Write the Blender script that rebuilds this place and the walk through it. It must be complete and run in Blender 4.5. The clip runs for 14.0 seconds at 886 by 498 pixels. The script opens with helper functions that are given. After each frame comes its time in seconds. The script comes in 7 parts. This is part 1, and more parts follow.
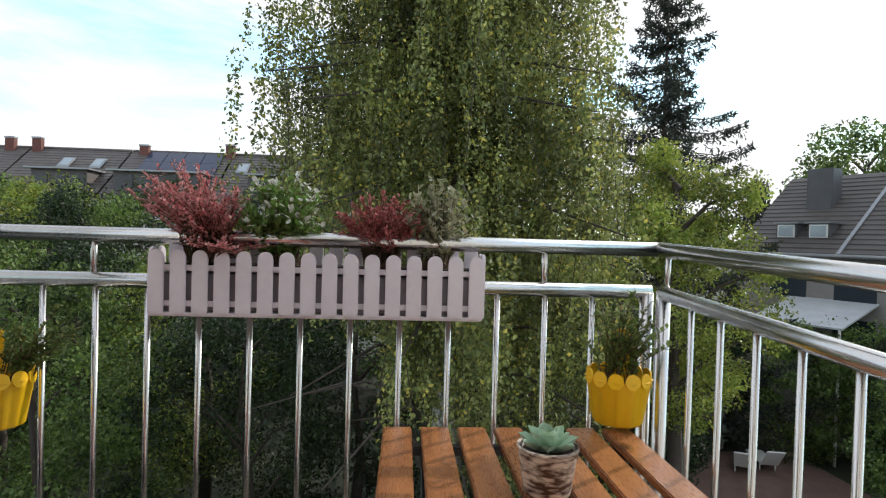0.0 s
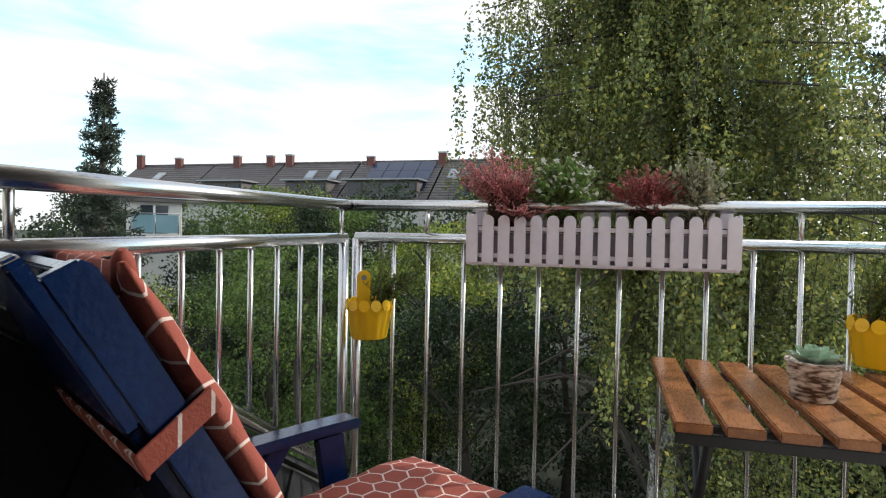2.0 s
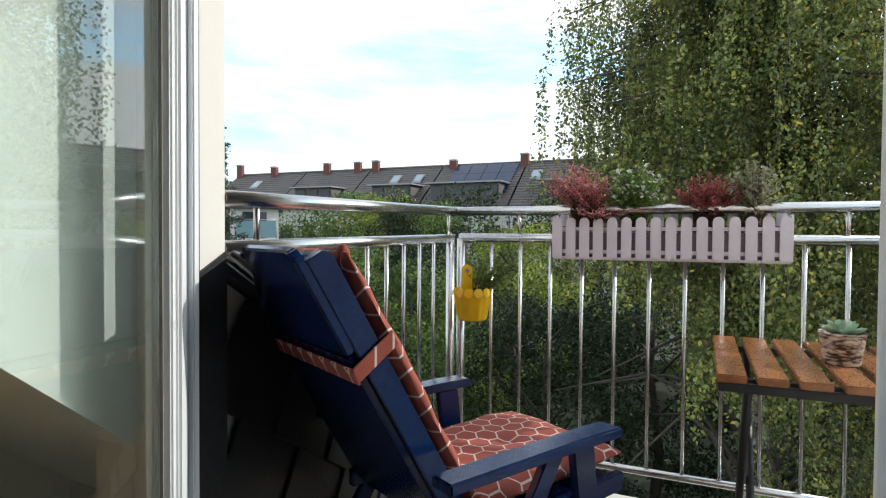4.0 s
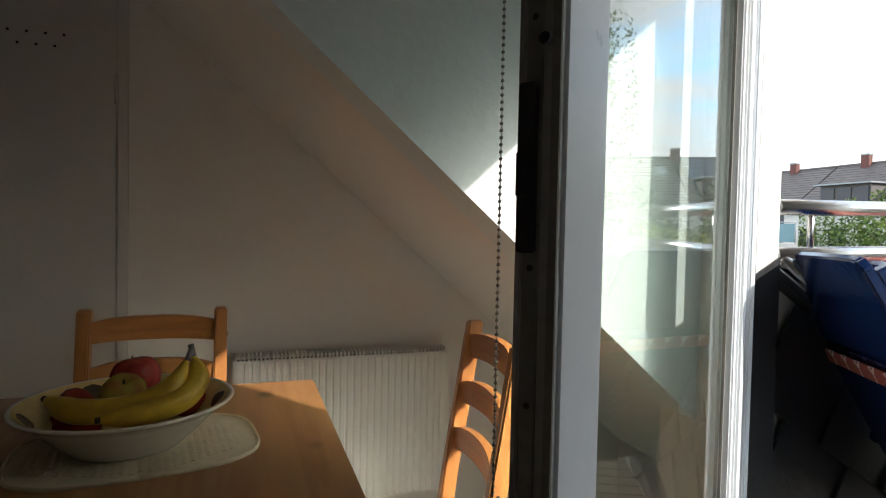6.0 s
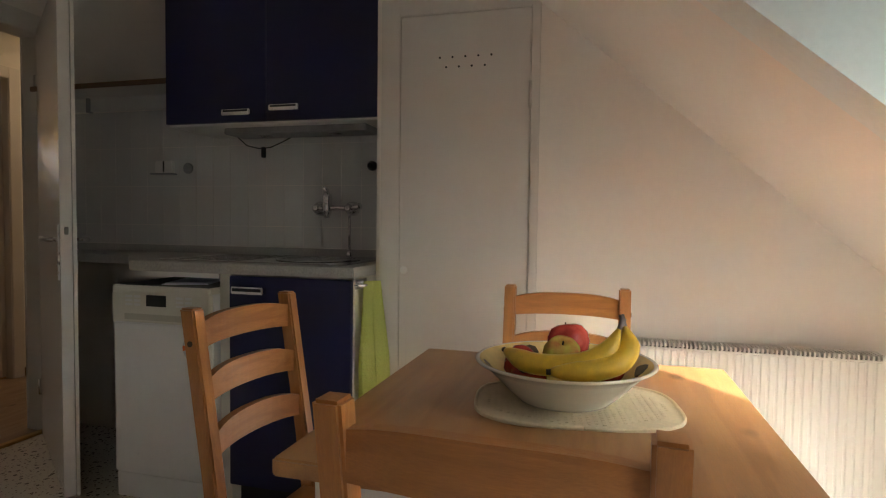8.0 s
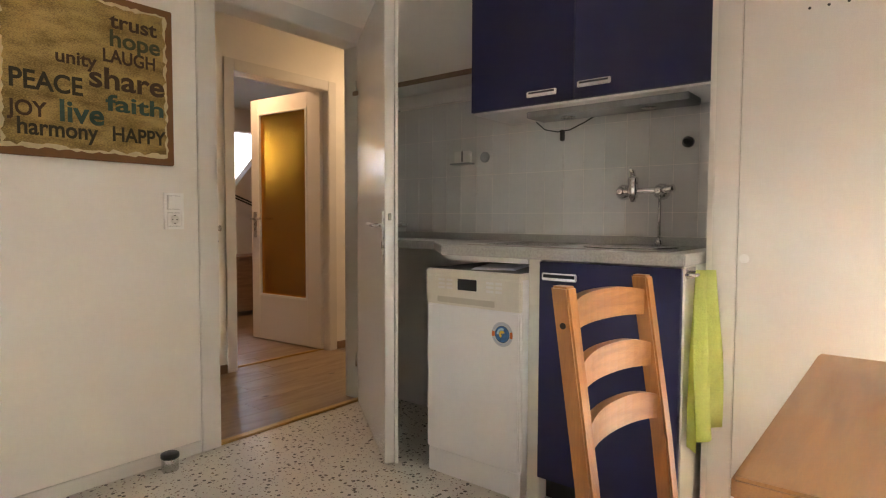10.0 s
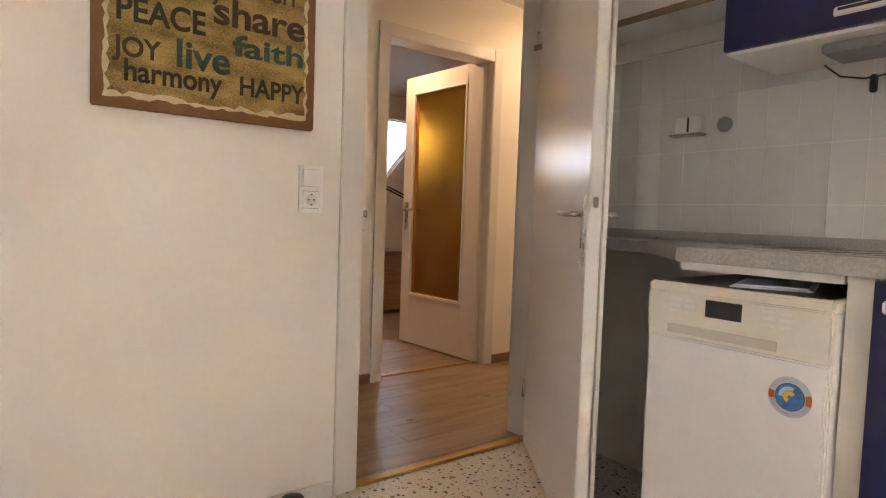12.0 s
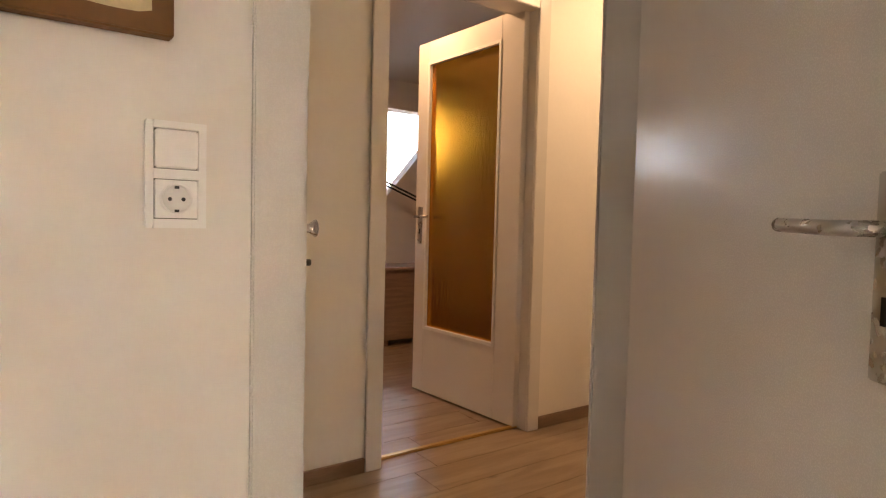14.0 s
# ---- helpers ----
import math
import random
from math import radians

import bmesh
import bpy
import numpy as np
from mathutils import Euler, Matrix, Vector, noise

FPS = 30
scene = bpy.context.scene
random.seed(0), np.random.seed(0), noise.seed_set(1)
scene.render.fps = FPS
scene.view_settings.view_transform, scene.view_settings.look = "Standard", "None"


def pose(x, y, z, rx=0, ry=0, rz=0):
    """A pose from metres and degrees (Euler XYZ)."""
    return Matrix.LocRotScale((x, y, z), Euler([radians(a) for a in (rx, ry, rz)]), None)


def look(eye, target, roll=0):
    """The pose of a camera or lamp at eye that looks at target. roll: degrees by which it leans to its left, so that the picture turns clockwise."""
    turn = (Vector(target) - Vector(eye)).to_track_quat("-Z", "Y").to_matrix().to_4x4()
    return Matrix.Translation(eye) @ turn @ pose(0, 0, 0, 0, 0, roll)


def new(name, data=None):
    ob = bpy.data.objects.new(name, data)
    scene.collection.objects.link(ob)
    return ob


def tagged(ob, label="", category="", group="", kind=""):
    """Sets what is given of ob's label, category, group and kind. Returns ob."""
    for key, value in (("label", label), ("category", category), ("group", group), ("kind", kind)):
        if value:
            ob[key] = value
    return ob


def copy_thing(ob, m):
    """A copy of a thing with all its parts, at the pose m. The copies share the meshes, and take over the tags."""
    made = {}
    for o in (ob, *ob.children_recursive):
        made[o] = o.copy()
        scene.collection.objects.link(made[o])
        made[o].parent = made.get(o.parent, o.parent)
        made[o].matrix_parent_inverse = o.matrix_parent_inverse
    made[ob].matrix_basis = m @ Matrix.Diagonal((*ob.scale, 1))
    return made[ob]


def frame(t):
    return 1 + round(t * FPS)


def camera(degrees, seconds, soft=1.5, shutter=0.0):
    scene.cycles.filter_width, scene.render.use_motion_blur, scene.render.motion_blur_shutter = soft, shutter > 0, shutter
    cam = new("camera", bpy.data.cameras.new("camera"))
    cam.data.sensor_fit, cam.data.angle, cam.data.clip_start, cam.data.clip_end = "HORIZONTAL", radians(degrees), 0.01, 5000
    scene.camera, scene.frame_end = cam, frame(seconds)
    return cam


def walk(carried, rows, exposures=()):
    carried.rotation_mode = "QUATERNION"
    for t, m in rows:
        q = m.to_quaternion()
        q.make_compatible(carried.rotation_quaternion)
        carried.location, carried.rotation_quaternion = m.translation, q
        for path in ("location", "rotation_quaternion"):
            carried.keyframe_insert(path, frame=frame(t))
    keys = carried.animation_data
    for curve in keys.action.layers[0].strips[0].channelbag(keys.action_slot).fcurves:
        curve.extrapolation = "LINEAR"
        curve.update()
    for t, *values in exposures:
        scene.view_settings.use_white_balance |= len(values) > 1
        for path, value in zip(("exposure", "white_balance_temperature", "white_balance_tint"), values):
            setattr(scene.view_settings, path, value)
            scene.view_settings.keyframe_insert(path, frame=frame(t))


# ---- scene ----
cam = camera(74.7, 14.0, soft=1.15)
PATH = [
    (0, (-0.015, -0.035, 1.257), (0.117, 1.96, 1.22), 1.6),
    (0.5, (-0.083, -0.087, 1.237), (-0.224, 1.908, 1.194), 1.0),
    (1, (-0.123, -0.179, 1.213), (-0.56, 1.772, 1.163), 0.8),
    (1.5, (-0.17, -0.309, 1.182), (-0.703, 1.618, 1.132), 0.8),
    (2, (-0.183, -0.44, 1.145), (-0.732, 1.483, 1.096), 1.1),
    (2.2, (-0.181, -0.477, 1.145), (-0.736, 1.443, 1.089), 0.9),
    (4.3, (-0.086, -0.906, 1.138), (-1.043, 0.849, 1.1), 0.2),
    (4.5, (-0.083, -0.93, 1.144), (-1.177, 0.744, 1.1), 0.3),
    (5, (-0.054, -0.961, 1.154), (-1.565, 0.349, 1.092), 1.0),
    (5.5, (-0.018, -0.997, 1.147), (-1.787, -0.065, 1.093), 0.7),
    (6, (-0.024, -1.068, 1.145), (-1.916, -0.421, 1.084), 1.2),
    (6.5, (-0.035, -1.112, 1.135), (-2.0, -0.747, 1.059), 0.7),
    (7, (-0.022, -1.127, 1.124), (-2.02, -1.161, 1.044), 0.6),
    (7.5, (-0.008, -1.152, 1.107), (-1.981, -1.472, 1.029), 0.8),
    (8, (0.003, -1.188, 1.105), (-1.924, -1.719, 1.018), 0.7),
    (8.5, (0.01, -1.229, 1.102), (-1.852, -1.954, 1.015), 0.6),
    (9, (0.016, -1.298, 1.091), (-1.738, -2.256, 1.002), 0.5),
    (9.2, (0.009, -1.33, 1.085), (-1.697, -2.37, 0.995), 0.4),
    (11.3, (-0.248, -1.858, 1.005), (-1.668, -3.263, 0.9), 1.5),
    (11.5, (-0.311, -1.923, 1.009), (-1.703, -3.356, 0.907), 1.9),
    (12, (-0.422, -2.117, 1.003), (-1.624, -3.712, 0.893), 2.0),
    (12.5, (-0.542, -2.313, 0.998), (-1.718, -3.927, 0.896), 1.6),
    (13, (-0.724, -2.538, 1.004), (-1.859, -4.182, 0.899), 1.7),
    (13.5, (-0.893, -2.746, 1.017), (-2.022, -4.394, 0.922), 1.3),
    (14, (-1.071, -3.018, 1.021), (-2.212, -4.659, 0.929), 1.4),
]
EXPOSURES = [(0.0, 0.12, 6500, 11), (2.2, 0.16, 6500, 11), (4.4, 0.3, 6350, 9), (5.0, 0.4, 6350, 9), (5.5, 0.62, 6400, 10), (6.0, 1.0, 6400, 11), (6.5, 1.45, 6450, 13), (7.0, 2.15, 6500, 16), (7.5, 2.6, 6550, 17), (8.5, 3.6, 6850, 15), (9.2, 4.3, 6900, 16), (11.5, 5.05, 6850, 22), (14.0, 5.1, 7350, 24)]
walk(cam, [(t, look(eye, target, roll)) for t, eye, target, roll in PATH], EXPOSURES)

# ---- daylight ----
SUN_AZ, SUN_EL = radians(53.5), radians(28.2)      # azimuth to the right of +y
to_sun = Vector((math.sin(SUN_AZ) * math.cos(SUN_EL), math.cos(SUN_AZ) * math.cos(SUN_EL), math.sin(SUN_EL)))
world = bpy.data.worlds.new("sky")
scene.world = world
world.use_nodes = True
wn, wl = world.node_tree.nodes, world.node_tree.links
wn.clear()
w_out, w_bg = wn.new("ShaderNodeOutputWorld"), wn.new("ShaderNodeBackground")
w_sky, w_mix = wn.new("ShaderNodeTexSky"), wn.new("ShaderNodeMix")
w_sky.sky_type, w_sky.sun_disc, w_sky.sun_elevation, w_sky.sun_rotation = "NISHITA", False, SUN_EL, SUN_AZ
w_sky.air_density, w_sky.dust_density = 1.0, 1.0
w_tc, w_map = wn.new("ShaderNodeTexCoord"), wn.new("ShaderNodeMapping")
w_n, w_r = wn.new("ShaderNodeTexNoise"), wn.new("ShaderNodeValToRGB")
w_map.inputs["Scale"].default_value = (1.0, 1.3, 5.5)
w_map.inputs["Rotation"].default_value = (0.12, 0.1, 0.6)
w_n.inputs["Scale"].default_value, w_n.inputs["Detail"].default_value, w_n.inputs["Roughness"].default_value = 1.5, 7.0, 0.56
w_n.inputs["Distortion"].default_value = 0.35
w_r.color_ramp.elements[0].position, w_r.color_ramp.elements[1].position = 0.34, 0.52
w_mix.data_type = "RGBA"
w_mix.inputs["B"].default_value = (6.6, 6.7, 6.8, 1)
w_bg.inputs["Strength"].default_value = 0.15
wl.new(w_tc.outputs["Generated"], w_map.inputs["Vector"])
wl.new(w_map.outputs["Vector"], w_n.inputs["Vector"])
wl.new(w_n.outputs["Fac"], w_r.inputs["Fac"])
wl.new(w_r.outputs["Color"], w_mix.inputs["Factor"])
w_lift = wn.new("ShaderNodeVectorMath")
w_lift.operation = "MULTIPLY"
w_lift.inputs[1].default_value = (1.5, 2.3, 2.4)
wl.new(w_sky.outputs["Color"], w_lift.inputs[0])
wl.new(w_lift.outputs[0], w_mix.inputs["A"])
wl.new(w_mix.outputs["Result"], w_bg.inputs["Color"])
wl.new(w_bg.outputs["Background"], w_out.inputs["Surface"])

sun = new("sun", bpy.data.lights.new("sun", "SUN"))
sun.data.energy, sun.data.angle, sun.data.color = 2.8, radians(0.55), (1.0, 0.93, 0.82)
sun.matrix_world = look(to_sun * 50, (0, 0, 0))


def lamp(name, at, energy, colour, size):
    ob = new(name, bpy.data.lights.new(name, "AREA"))
    ob.data.energy, ob.data.color, ob.data.shape, ob.data.size = energy, colour, "DISK", size
    ob.matrix_world = look(at, (at[0], at[1] + 0.001, 0))
    return ob


# ---- materials ----
def mat(name, colour, rough=0.6, metal=0.0, vary=0.12, scale=6.0, fine=60.0, bump=0.0, bump_scale=None, stretch=None, spec=0.5, tint=None, per_object=0.0, islands=0.0, coat=0.0, spread=0.4):
    """A surface with colour variation at two scales and fine relief, in object space."""
    m = bpy.data.materials.new(name)
    m.use_nodes = True
    n, l = m.node_tree.nodes, m.node_tree.links
    b = n["Principled BSDF"]
    b.inputs["Roughness"].default_value, b.inputs["Metallic"].default_value = rough, metal
    b.inputs["Specular IOR Level"].default_value = spec
    b.inputs["Coat Weight"].default_value = coat
    tc, mp = n.new("ShaderNodeTexCoord"), n.new("ShaderNodeMapping")
    l.new(tc.outputs["Object"], mp.inputs["Vector"])
    if stretch:
        mp.inputs["Scale"].default_value = stretch
    big, small = n.new("ShaderNodeTexNoise"), n.new("ShaderNodeTexNoise")
    big.inputs["Scale"].default_value, big.inputs["Detail"].default_value = scale, 4
    small.inputs["Scale"].default_value, small.inputs["Detail"].default_value = fine, 5
    for t in (big, small):
        l.new(mp.outputs["Vector"], t.inputs["Vector"])
    add = n.new("ShaderNodeMath")
    add.operation = "ADD"
    l.new(big.outputs["Fac"], add.inputs[0])
    l.new(small.outputs["Fac"], add.inputs[1])
    fac = add.outputs[0]
    for amount, kind, socket in ((per_object, "ShaderNodeObjectInfo", "Random"), (islands, "ShaderNodeNewGeometry", "Random Per Island")):
        if amount:
            info, mul = n.new(kind), n.new("ShaderNodeMath")
            mul.operation = "MULTIPLY_ADD"
            mul.inputs[1].default_value = amount
            l.new(info.outputs[socket], mul.inputs[0])
            l.new(fac, mul.inputs[2])
            sub = n.new("ShaderNodeMath")
            sub.operation = "SUBTRACT"
            sub.inputs[1].default_value = amount / 2
            l.new(mul.outputs[0], sub.inputs[0])
            fac = sub.outputs[0]
    ramp = n.new("ShaderNodeMapRange")
    ramp.inputs["From Min"].default_value, ramp.inputs["From Max"].default_value = 1.0 - spread, 1.0 + spread
    l.new(fac, ramp.inputs["Value"])
    mix = n.new("ShaderNodeMix")
    mix.data_type = "RGBA"
    other = tint or tuple(c * (1 - vary) for c in colour)
    lift = tuple(min(1.0, c * (1 + vary)) for c in colour)
    mix.inputs["A"].default_value, mix.inputs["B"].default_value = (*other, 1), (*lift, 1)
    l.new(ramp.outputs["Result"], mix.inputs["Factor"])
    l.new(mix.outputs["Result"], b.inputs["Base Color"])
    rr = n.new("ShaderNodeMapRange")
    rr.inputs["To Min"].default_value, rr.inputs["To Max"].default_value = max(0.02, rough * 0.8), min(1.0, rough * 1.2)
    l.new(small.outputs["Fac"], rr.inputs["Value"])
    l.new(rr.outputs["Result"], b.inputs["Roughness"])
    if bump:
        bp = n.new("ShaderNodeBump")
        bp.inputs["Strength"].default_value, bp.inputs["Distance"].default_value = bump, 0.004
        if bump_scale:
            bn = n.new("ShaderNodeTexNoise")
            bn.inputs["Scale"].default_value, bn.inputs["Detail"].default_value = bump_scale, 3
            l.new(mp.outputs["Vector"], bn.inputs["Vector"])
            l.new(bn.outputs["Fac"], bp.inputs["Height"])
        else:
            l.new(small.outputs["Fac"], bp.inputs["Height"])
        l.new(bp.outputs["Normal"], b.inputs["Normal"])
    return m


def wood_mat(name, light, dark, stretch, rough=0.45, rings=5.0, knots=True):
    """Wood with long grain along the axis that stretch makes slow, and a few dark knots."""
    m = mat(name, light, rough, vary=0.15, scale=3.0, fine=40.0, stretch=stretch, bump=0.15)
    n, l = m.node_tree.nodes, m.node_tree.links
    b = n["Principled BSDF"]
    base = b.inputs["Base Color"].links[0].from_socket
    mp = n["Mapping"]
    wave, ramp, mix = n.new("ShaderNodeTexNoise"), n.new("ShaderNodeValToRGB"), n.new("ShaderNodeMix")
    wave.inputs["Scale"].default_value, wave.inputs["Detail"].default_value, wave.inputs["Distortion"].default_value = rings, 6, 1.2
    l.new(mp.outputs["Vector"], wave.inputs["Vector"])
    ramp.color_ramp.elements[0].position, ramp.color_ramp.elements[1].position = 0.42, 0.62
    l.new(wave.outputs["Fac"], ramp.inputs["Fac"])
    mix.data_type = "RGBA"
    mix.inputs["B"].default_value = (*dark, 1)
    half = n.new("ShaderNodeMath")
    half.operation = "MULTIPLY"
    half.inputs[1].default_value = 0.45
    l.new(ramp.outputs["Color"], half.inputs[0])
    l.new(half.outputs[0], mix.inputs["Factor"])
    l.new(base, mix.inputs["A"])
    last = mix
    if knots:
        tc = n["Texture Coordinate"]
        mp2 = n.new("ShaderNodeMapping")
        mp2.inputs["Scale"].default_value = tuple(1.0 if s > 2 else 0.6 for s in stretch)
        l.new(tc.outputs["Object"], mp2.inputs["Vector"])
        vo, kr, km = n.new("ShaderNodeTexVoronoi"), n.new("ShaderNodeMapRange"), n.new("ShaderNodeMix")
        vo.inputs["Scale"].default_value = 4.5
        l.new(mp2.outputs["Vector"], vo.inputs["Vector"])
        kr.inputs["From Min"].default_value, kr.inputs["From Max"].default_value = 0.10, 0.04
        l.new(vo.outputs["Distance"], kr.inputs["Value"])
        km.data_type = "RGBA"
        km.inputs["B"].default_value = (*[c * 0.45 for c in dark], 1)
        l.new(kr.outputs["Result"], km.inputs["Factor"])
        l.new(mix.outputs["Result"], km.inputs["A"])
        last = km
    l.new(last.outputs["Result"], b.inputs["Base Color"])
    return m


def glass_mat(name, colour=(1, 1, 1), rough=0.0, ior=1.45):
    m = bpy.data.materials.new(name)
    m.use_nodes = True
    b = m.node_tree.nodes["Principled BSDF"]
    b.inputs["Base Color"].default_value, b.inputs["Roughness"].default_value = (*colour, 1), rough
    b.inputs["Transmission Weight"].default_value, b.inputs["IOR"].default_value = 1.0, ior
    return m


def leaf_mat(name, a, b_, yellow=None):
    """Leaves: colour by leaf, light shining through."""
    m = bpy.data.materials.new(name)
    m.use_nodes = True
    n, l = m.node_tree.nodes, m.node_tree.links
    n.clear()
    out, mix, dif, tr = n.new("ShaderNodeOutputMaterial"), n.new("ShaderNodeMixShader"), n.new("ShaderNodeBsdfPrincipled"), n.new("ShaderNodeBsdfTranslucent")
    g, r = n.new("ShaderNodeNewGeometry"), n.new("ShaderNodeValToRGB")
    l.new(g.outputs["Random Per Island"], r.inputs["Fac"])
    e = r.color_ramp.elements
    e[0].color, e[1].color = (*a, 1), (*b_, 1)
    if yellow:
        x = e.new(0.88)
        x.color = (*b_, 1)
        e[2].color = (*yellow, 1)
    tc, no, mx = n.new("ShaderNodeTexCoord"), n.new("ShaderNodeTexNoise"), n.new("ShaderNodeMix")
    no.inputs["Scale"].default_value, no.inputs["Detail"].default_value = 1.1, 3
    l.new(tc.outputs["Object"], no.inputs["Vector"])
    nr = n.new("ShaderNodeMapRange")
    nr.inputs["From Min"].default_value, nr.inputs["From Max"].default_value = 0.34, 0.64
    nr.inputs["To Min"].default_value, nr.inputs["To Max"].default_value = 0.30, 1.25
    l.new(no.outputs["Fac"], nr.inputs["Value"])
    mx.data_type, mx.blend_type = "RGBA", "MULTIPLY"
    mx.inputs["Factor"].default_value = 1.0
    l.new(r.outputs["Color"], mx.inputs["A"])
    l.new(nr.outputs["Result"], mx.inputs["B"])
    dif.inputs["Roughness"].default_value = 0.55
    mix.inputs["Fac"].default_value = 0.35
    l.new(mx.outputs["Result"], dif.inputs["Base Color"])
    l.new(mx.outputs["Result"], tr.inputs["Color"])
    l.new(dif.outputs["BSDF"], mix.inputs[1])
    l.new(tr.outputs["BSDF"], mix.inputs[2])
    l.new(mix.outputs["Shader"], out.inputs["Surface"])
    return m


M = {}
M["plaster"] = mat("white wall paint", (0.83, 0.79, 0.74), 0.85, vary=0.02, scale=1.2, fine=45, bump=0.07, bump_scale=90)
M["woodchip"] = mat("woodchip wallpaper", (0.78, 0.82, 0.81), 0.85, vary=0.04, scale=3, fine=70, bump=0.28, bump_scale=48)
M["lacquer"] = mat("white gloss lacquer", (0.72, 0.69, 0.65), 0.27, spec=0.30, vary=0.015, scale=2, fine=400, bump=0.012, bump_scale=4)
M["white"] = mat("white plastic", (0.78, 0.77, 0.74), 0.35, vary=0.03, scale=4, fine=50)
M["pvc"] = mat("white window profile", (0.84, 0.86, 0.89), 0.3, vary=0.03, scale=4, fine=30)
M["appliance"] = mat("white enamel", (0.80, 0.80, 0.80), 0.3, vary=0.02, scale=3, fine=40)
M["cream"] = mat("cream plastic", (0.74, 0.71, 0.62), 0.35, vary=0.03)
M["blue"] = mat("dark blue laminate", (0.010, 0.011, 0.062), 0.38, vary=0.1, scale=3, fine=30)
M["navy"] = mat("navy paint", (0.0055, 0.019, 0.075), 0.13, vary=0.25, scale=9, fine=70, bump=0.2)
M["steel"] = mat("brushed stainless steel", (0.62, 0.61, 0.60), 0.24, 1.0, vary=0.06, scale=8, fine=140, stretch=None)
M["chrome"] = mat("chrome", (0.75, 0.75, 0.76), 0.12, 1.0, vary=0.03)
M["hardware"] = mat("grey weathered hardware", (0.21, 0.20, 0.18), 0.5, 0.25, vary=0.25, scale=15, fine=80)
M["black"] = mat("black plastic", (0.012, 0.012, 0.013), 0.35, vary=0.2)
M["dark"] = mat("dark grey metal", (0.03, 0.03, 0.032), 0.45, 0.4, vary=0.2)
M["slate"] = mat("black slate", (0.022, 0.023, 0.026), 0.42, vary=0.35, scale=7, fine=60, bump=0.3, per_object=0.4)
M["lead"] = mat("dark lead flashing", (0.04, 0.042, 0.046), 0.5, vary=0.2, scale=9, fine=50, bump=0.3)
M["nickel"] = mat("satin nickel", (0.50, 0.48, 0.45), 0.28, 1.0, vary=0.05, scale=10)
M["deck"] = mat("weathered dark deck board", (0.12, 0.092, 0.07), 0.7, vary=0.3, scale=5, fine=50, stretch=(1, 8, 8), bump=0.4, per_object=0.3)
M["zinc"] = mat("grey zinc flashing", (0.30, 0.31, 0.32), 0.45, 0.7, vary=0.15, scale=5, fine=40)
M["pine"] = wood_mat("honey pine", (0.47, 0.195, 0.056), (0.30, 0.11, 0.028), (16.0, 16.0, 1.3), 0.35, rings=2.2, knots=False)
M["pine_x"] = wood_mat("honey pine rails", (0.47, 0.195, 0.056), (0.28, 0.10, 0.026), (1.4, 16.0, 16.0), 0.35, rings=2.2, knots=False)
M["table_top"] = wood_mat("stained pine table", (0.43, 0.21, 0.080), (0.29, 0.12, 0.04), (1.0, 10.0, 10.0), 0.33, rings=2.0)
M["slat"] = wood_mat("oiled acacia", (0.36, 0.145, 0.055), (0.15, 0.05, 0.02), (9.0, 1.2, 9.0), 0.28, rings=2.6)
M["skirting"] = wood_mat("oak skirting", (0.26, 0.16, 0.10), (0.15, 0.09, 0.05), (1.2, 9.0, 9.0), 0.4, rings=2.0, knots=False)
M["threshold"] = mat("brass threshold strip", (0.55, 0.36, 0.13), 0.35, 0.8, vary=0.1)
M["glass"] = glass_mat("coated window glass", (0.60, 0.68, 0.65))
M["milky"] = glass_mat("milky shaded glass", (0.42, 0.46, 0.52), 0.35)
M["amber"] = glass_mat("amber patterned glass", (0.70, 0.31, 0.03), 0.22)
_n, _l = M["amber"].node_tree.nodes, M["amber"].node_tree.links
_no, _bp = _n.new("ShaderNodeTexNoise"), _n.new("ShaderNodeBump")
_no.inputs["Scale"].default_value, _no.inputs["Detail"].default_value = 30, 2
_bp.inputs["Strength"].default_value, _bp.inputs["Distance"].default_value = 0.22, 0.01
_l.new(_no.outputs["Fac"], _bp.inputs["Height"])
_l.new(_bp.outputs["Normal"], _n["Principled BSDF"].inputs["Normal"])
M["yellow"] = mat("yellow plastic", (0.85, 0.50, 0.01), 0.35, vary=0.06, scale=6)
M["planter"] = mat("pale lilac plastic", (0.74, 0.69, 0.75), 0.4, vary=0.05, scale=10)
M["soil"] = mat("dark soil", (0.035, 0.02, 0.012), 0.95, vary=0.5, scale=40, fine=150, bump=1.0)
M["wood_worn"] = mat("bark", (0.07, 0.055, 0.045), 0.9, vary=0.4, scale=6, fine=40, bump=1.0)
M["birch_bark"] = mat("birch bark", (0.42, 0.40, 0.37), 0.8, vary=0.5, scale=5, fine=20, bump=0.6, tint=(0.05, 0.045, 0.04), spread=0.2)
M["banana"] = mat("ripe banana peel", (0.78, 0.49, 0.03), 0.42, vary=0.12, scale=14, fine=50, tint=(0.55, 0.34, 0.04))
M["stem"] = mat("dark stem", (0.05, 0.035, 0.02), 0.7, vary=0.3)
M["ceramic"] = mat("cream ceramic", (0.80, 0.75, 0.66), 0.18, vary=0.03, scale=5, coat=0.3)
M["ceramic_in"] = mat("yellow glazed ceramic", (0.74, 0.57, 0.24), 0.2, vary=0.15, scale=8)
M["mat"] = mat("woven cream cotton", (0.70, 0.60, 0.43), 0.9, vary=0.1, scale=20, fine=120, bump=0.4)
M["towel"] = mat("lime green cloth", (0.66, 0.70, 0.22), 0.95, vary=0.08, scale=10, fine=150, bump=0.6)
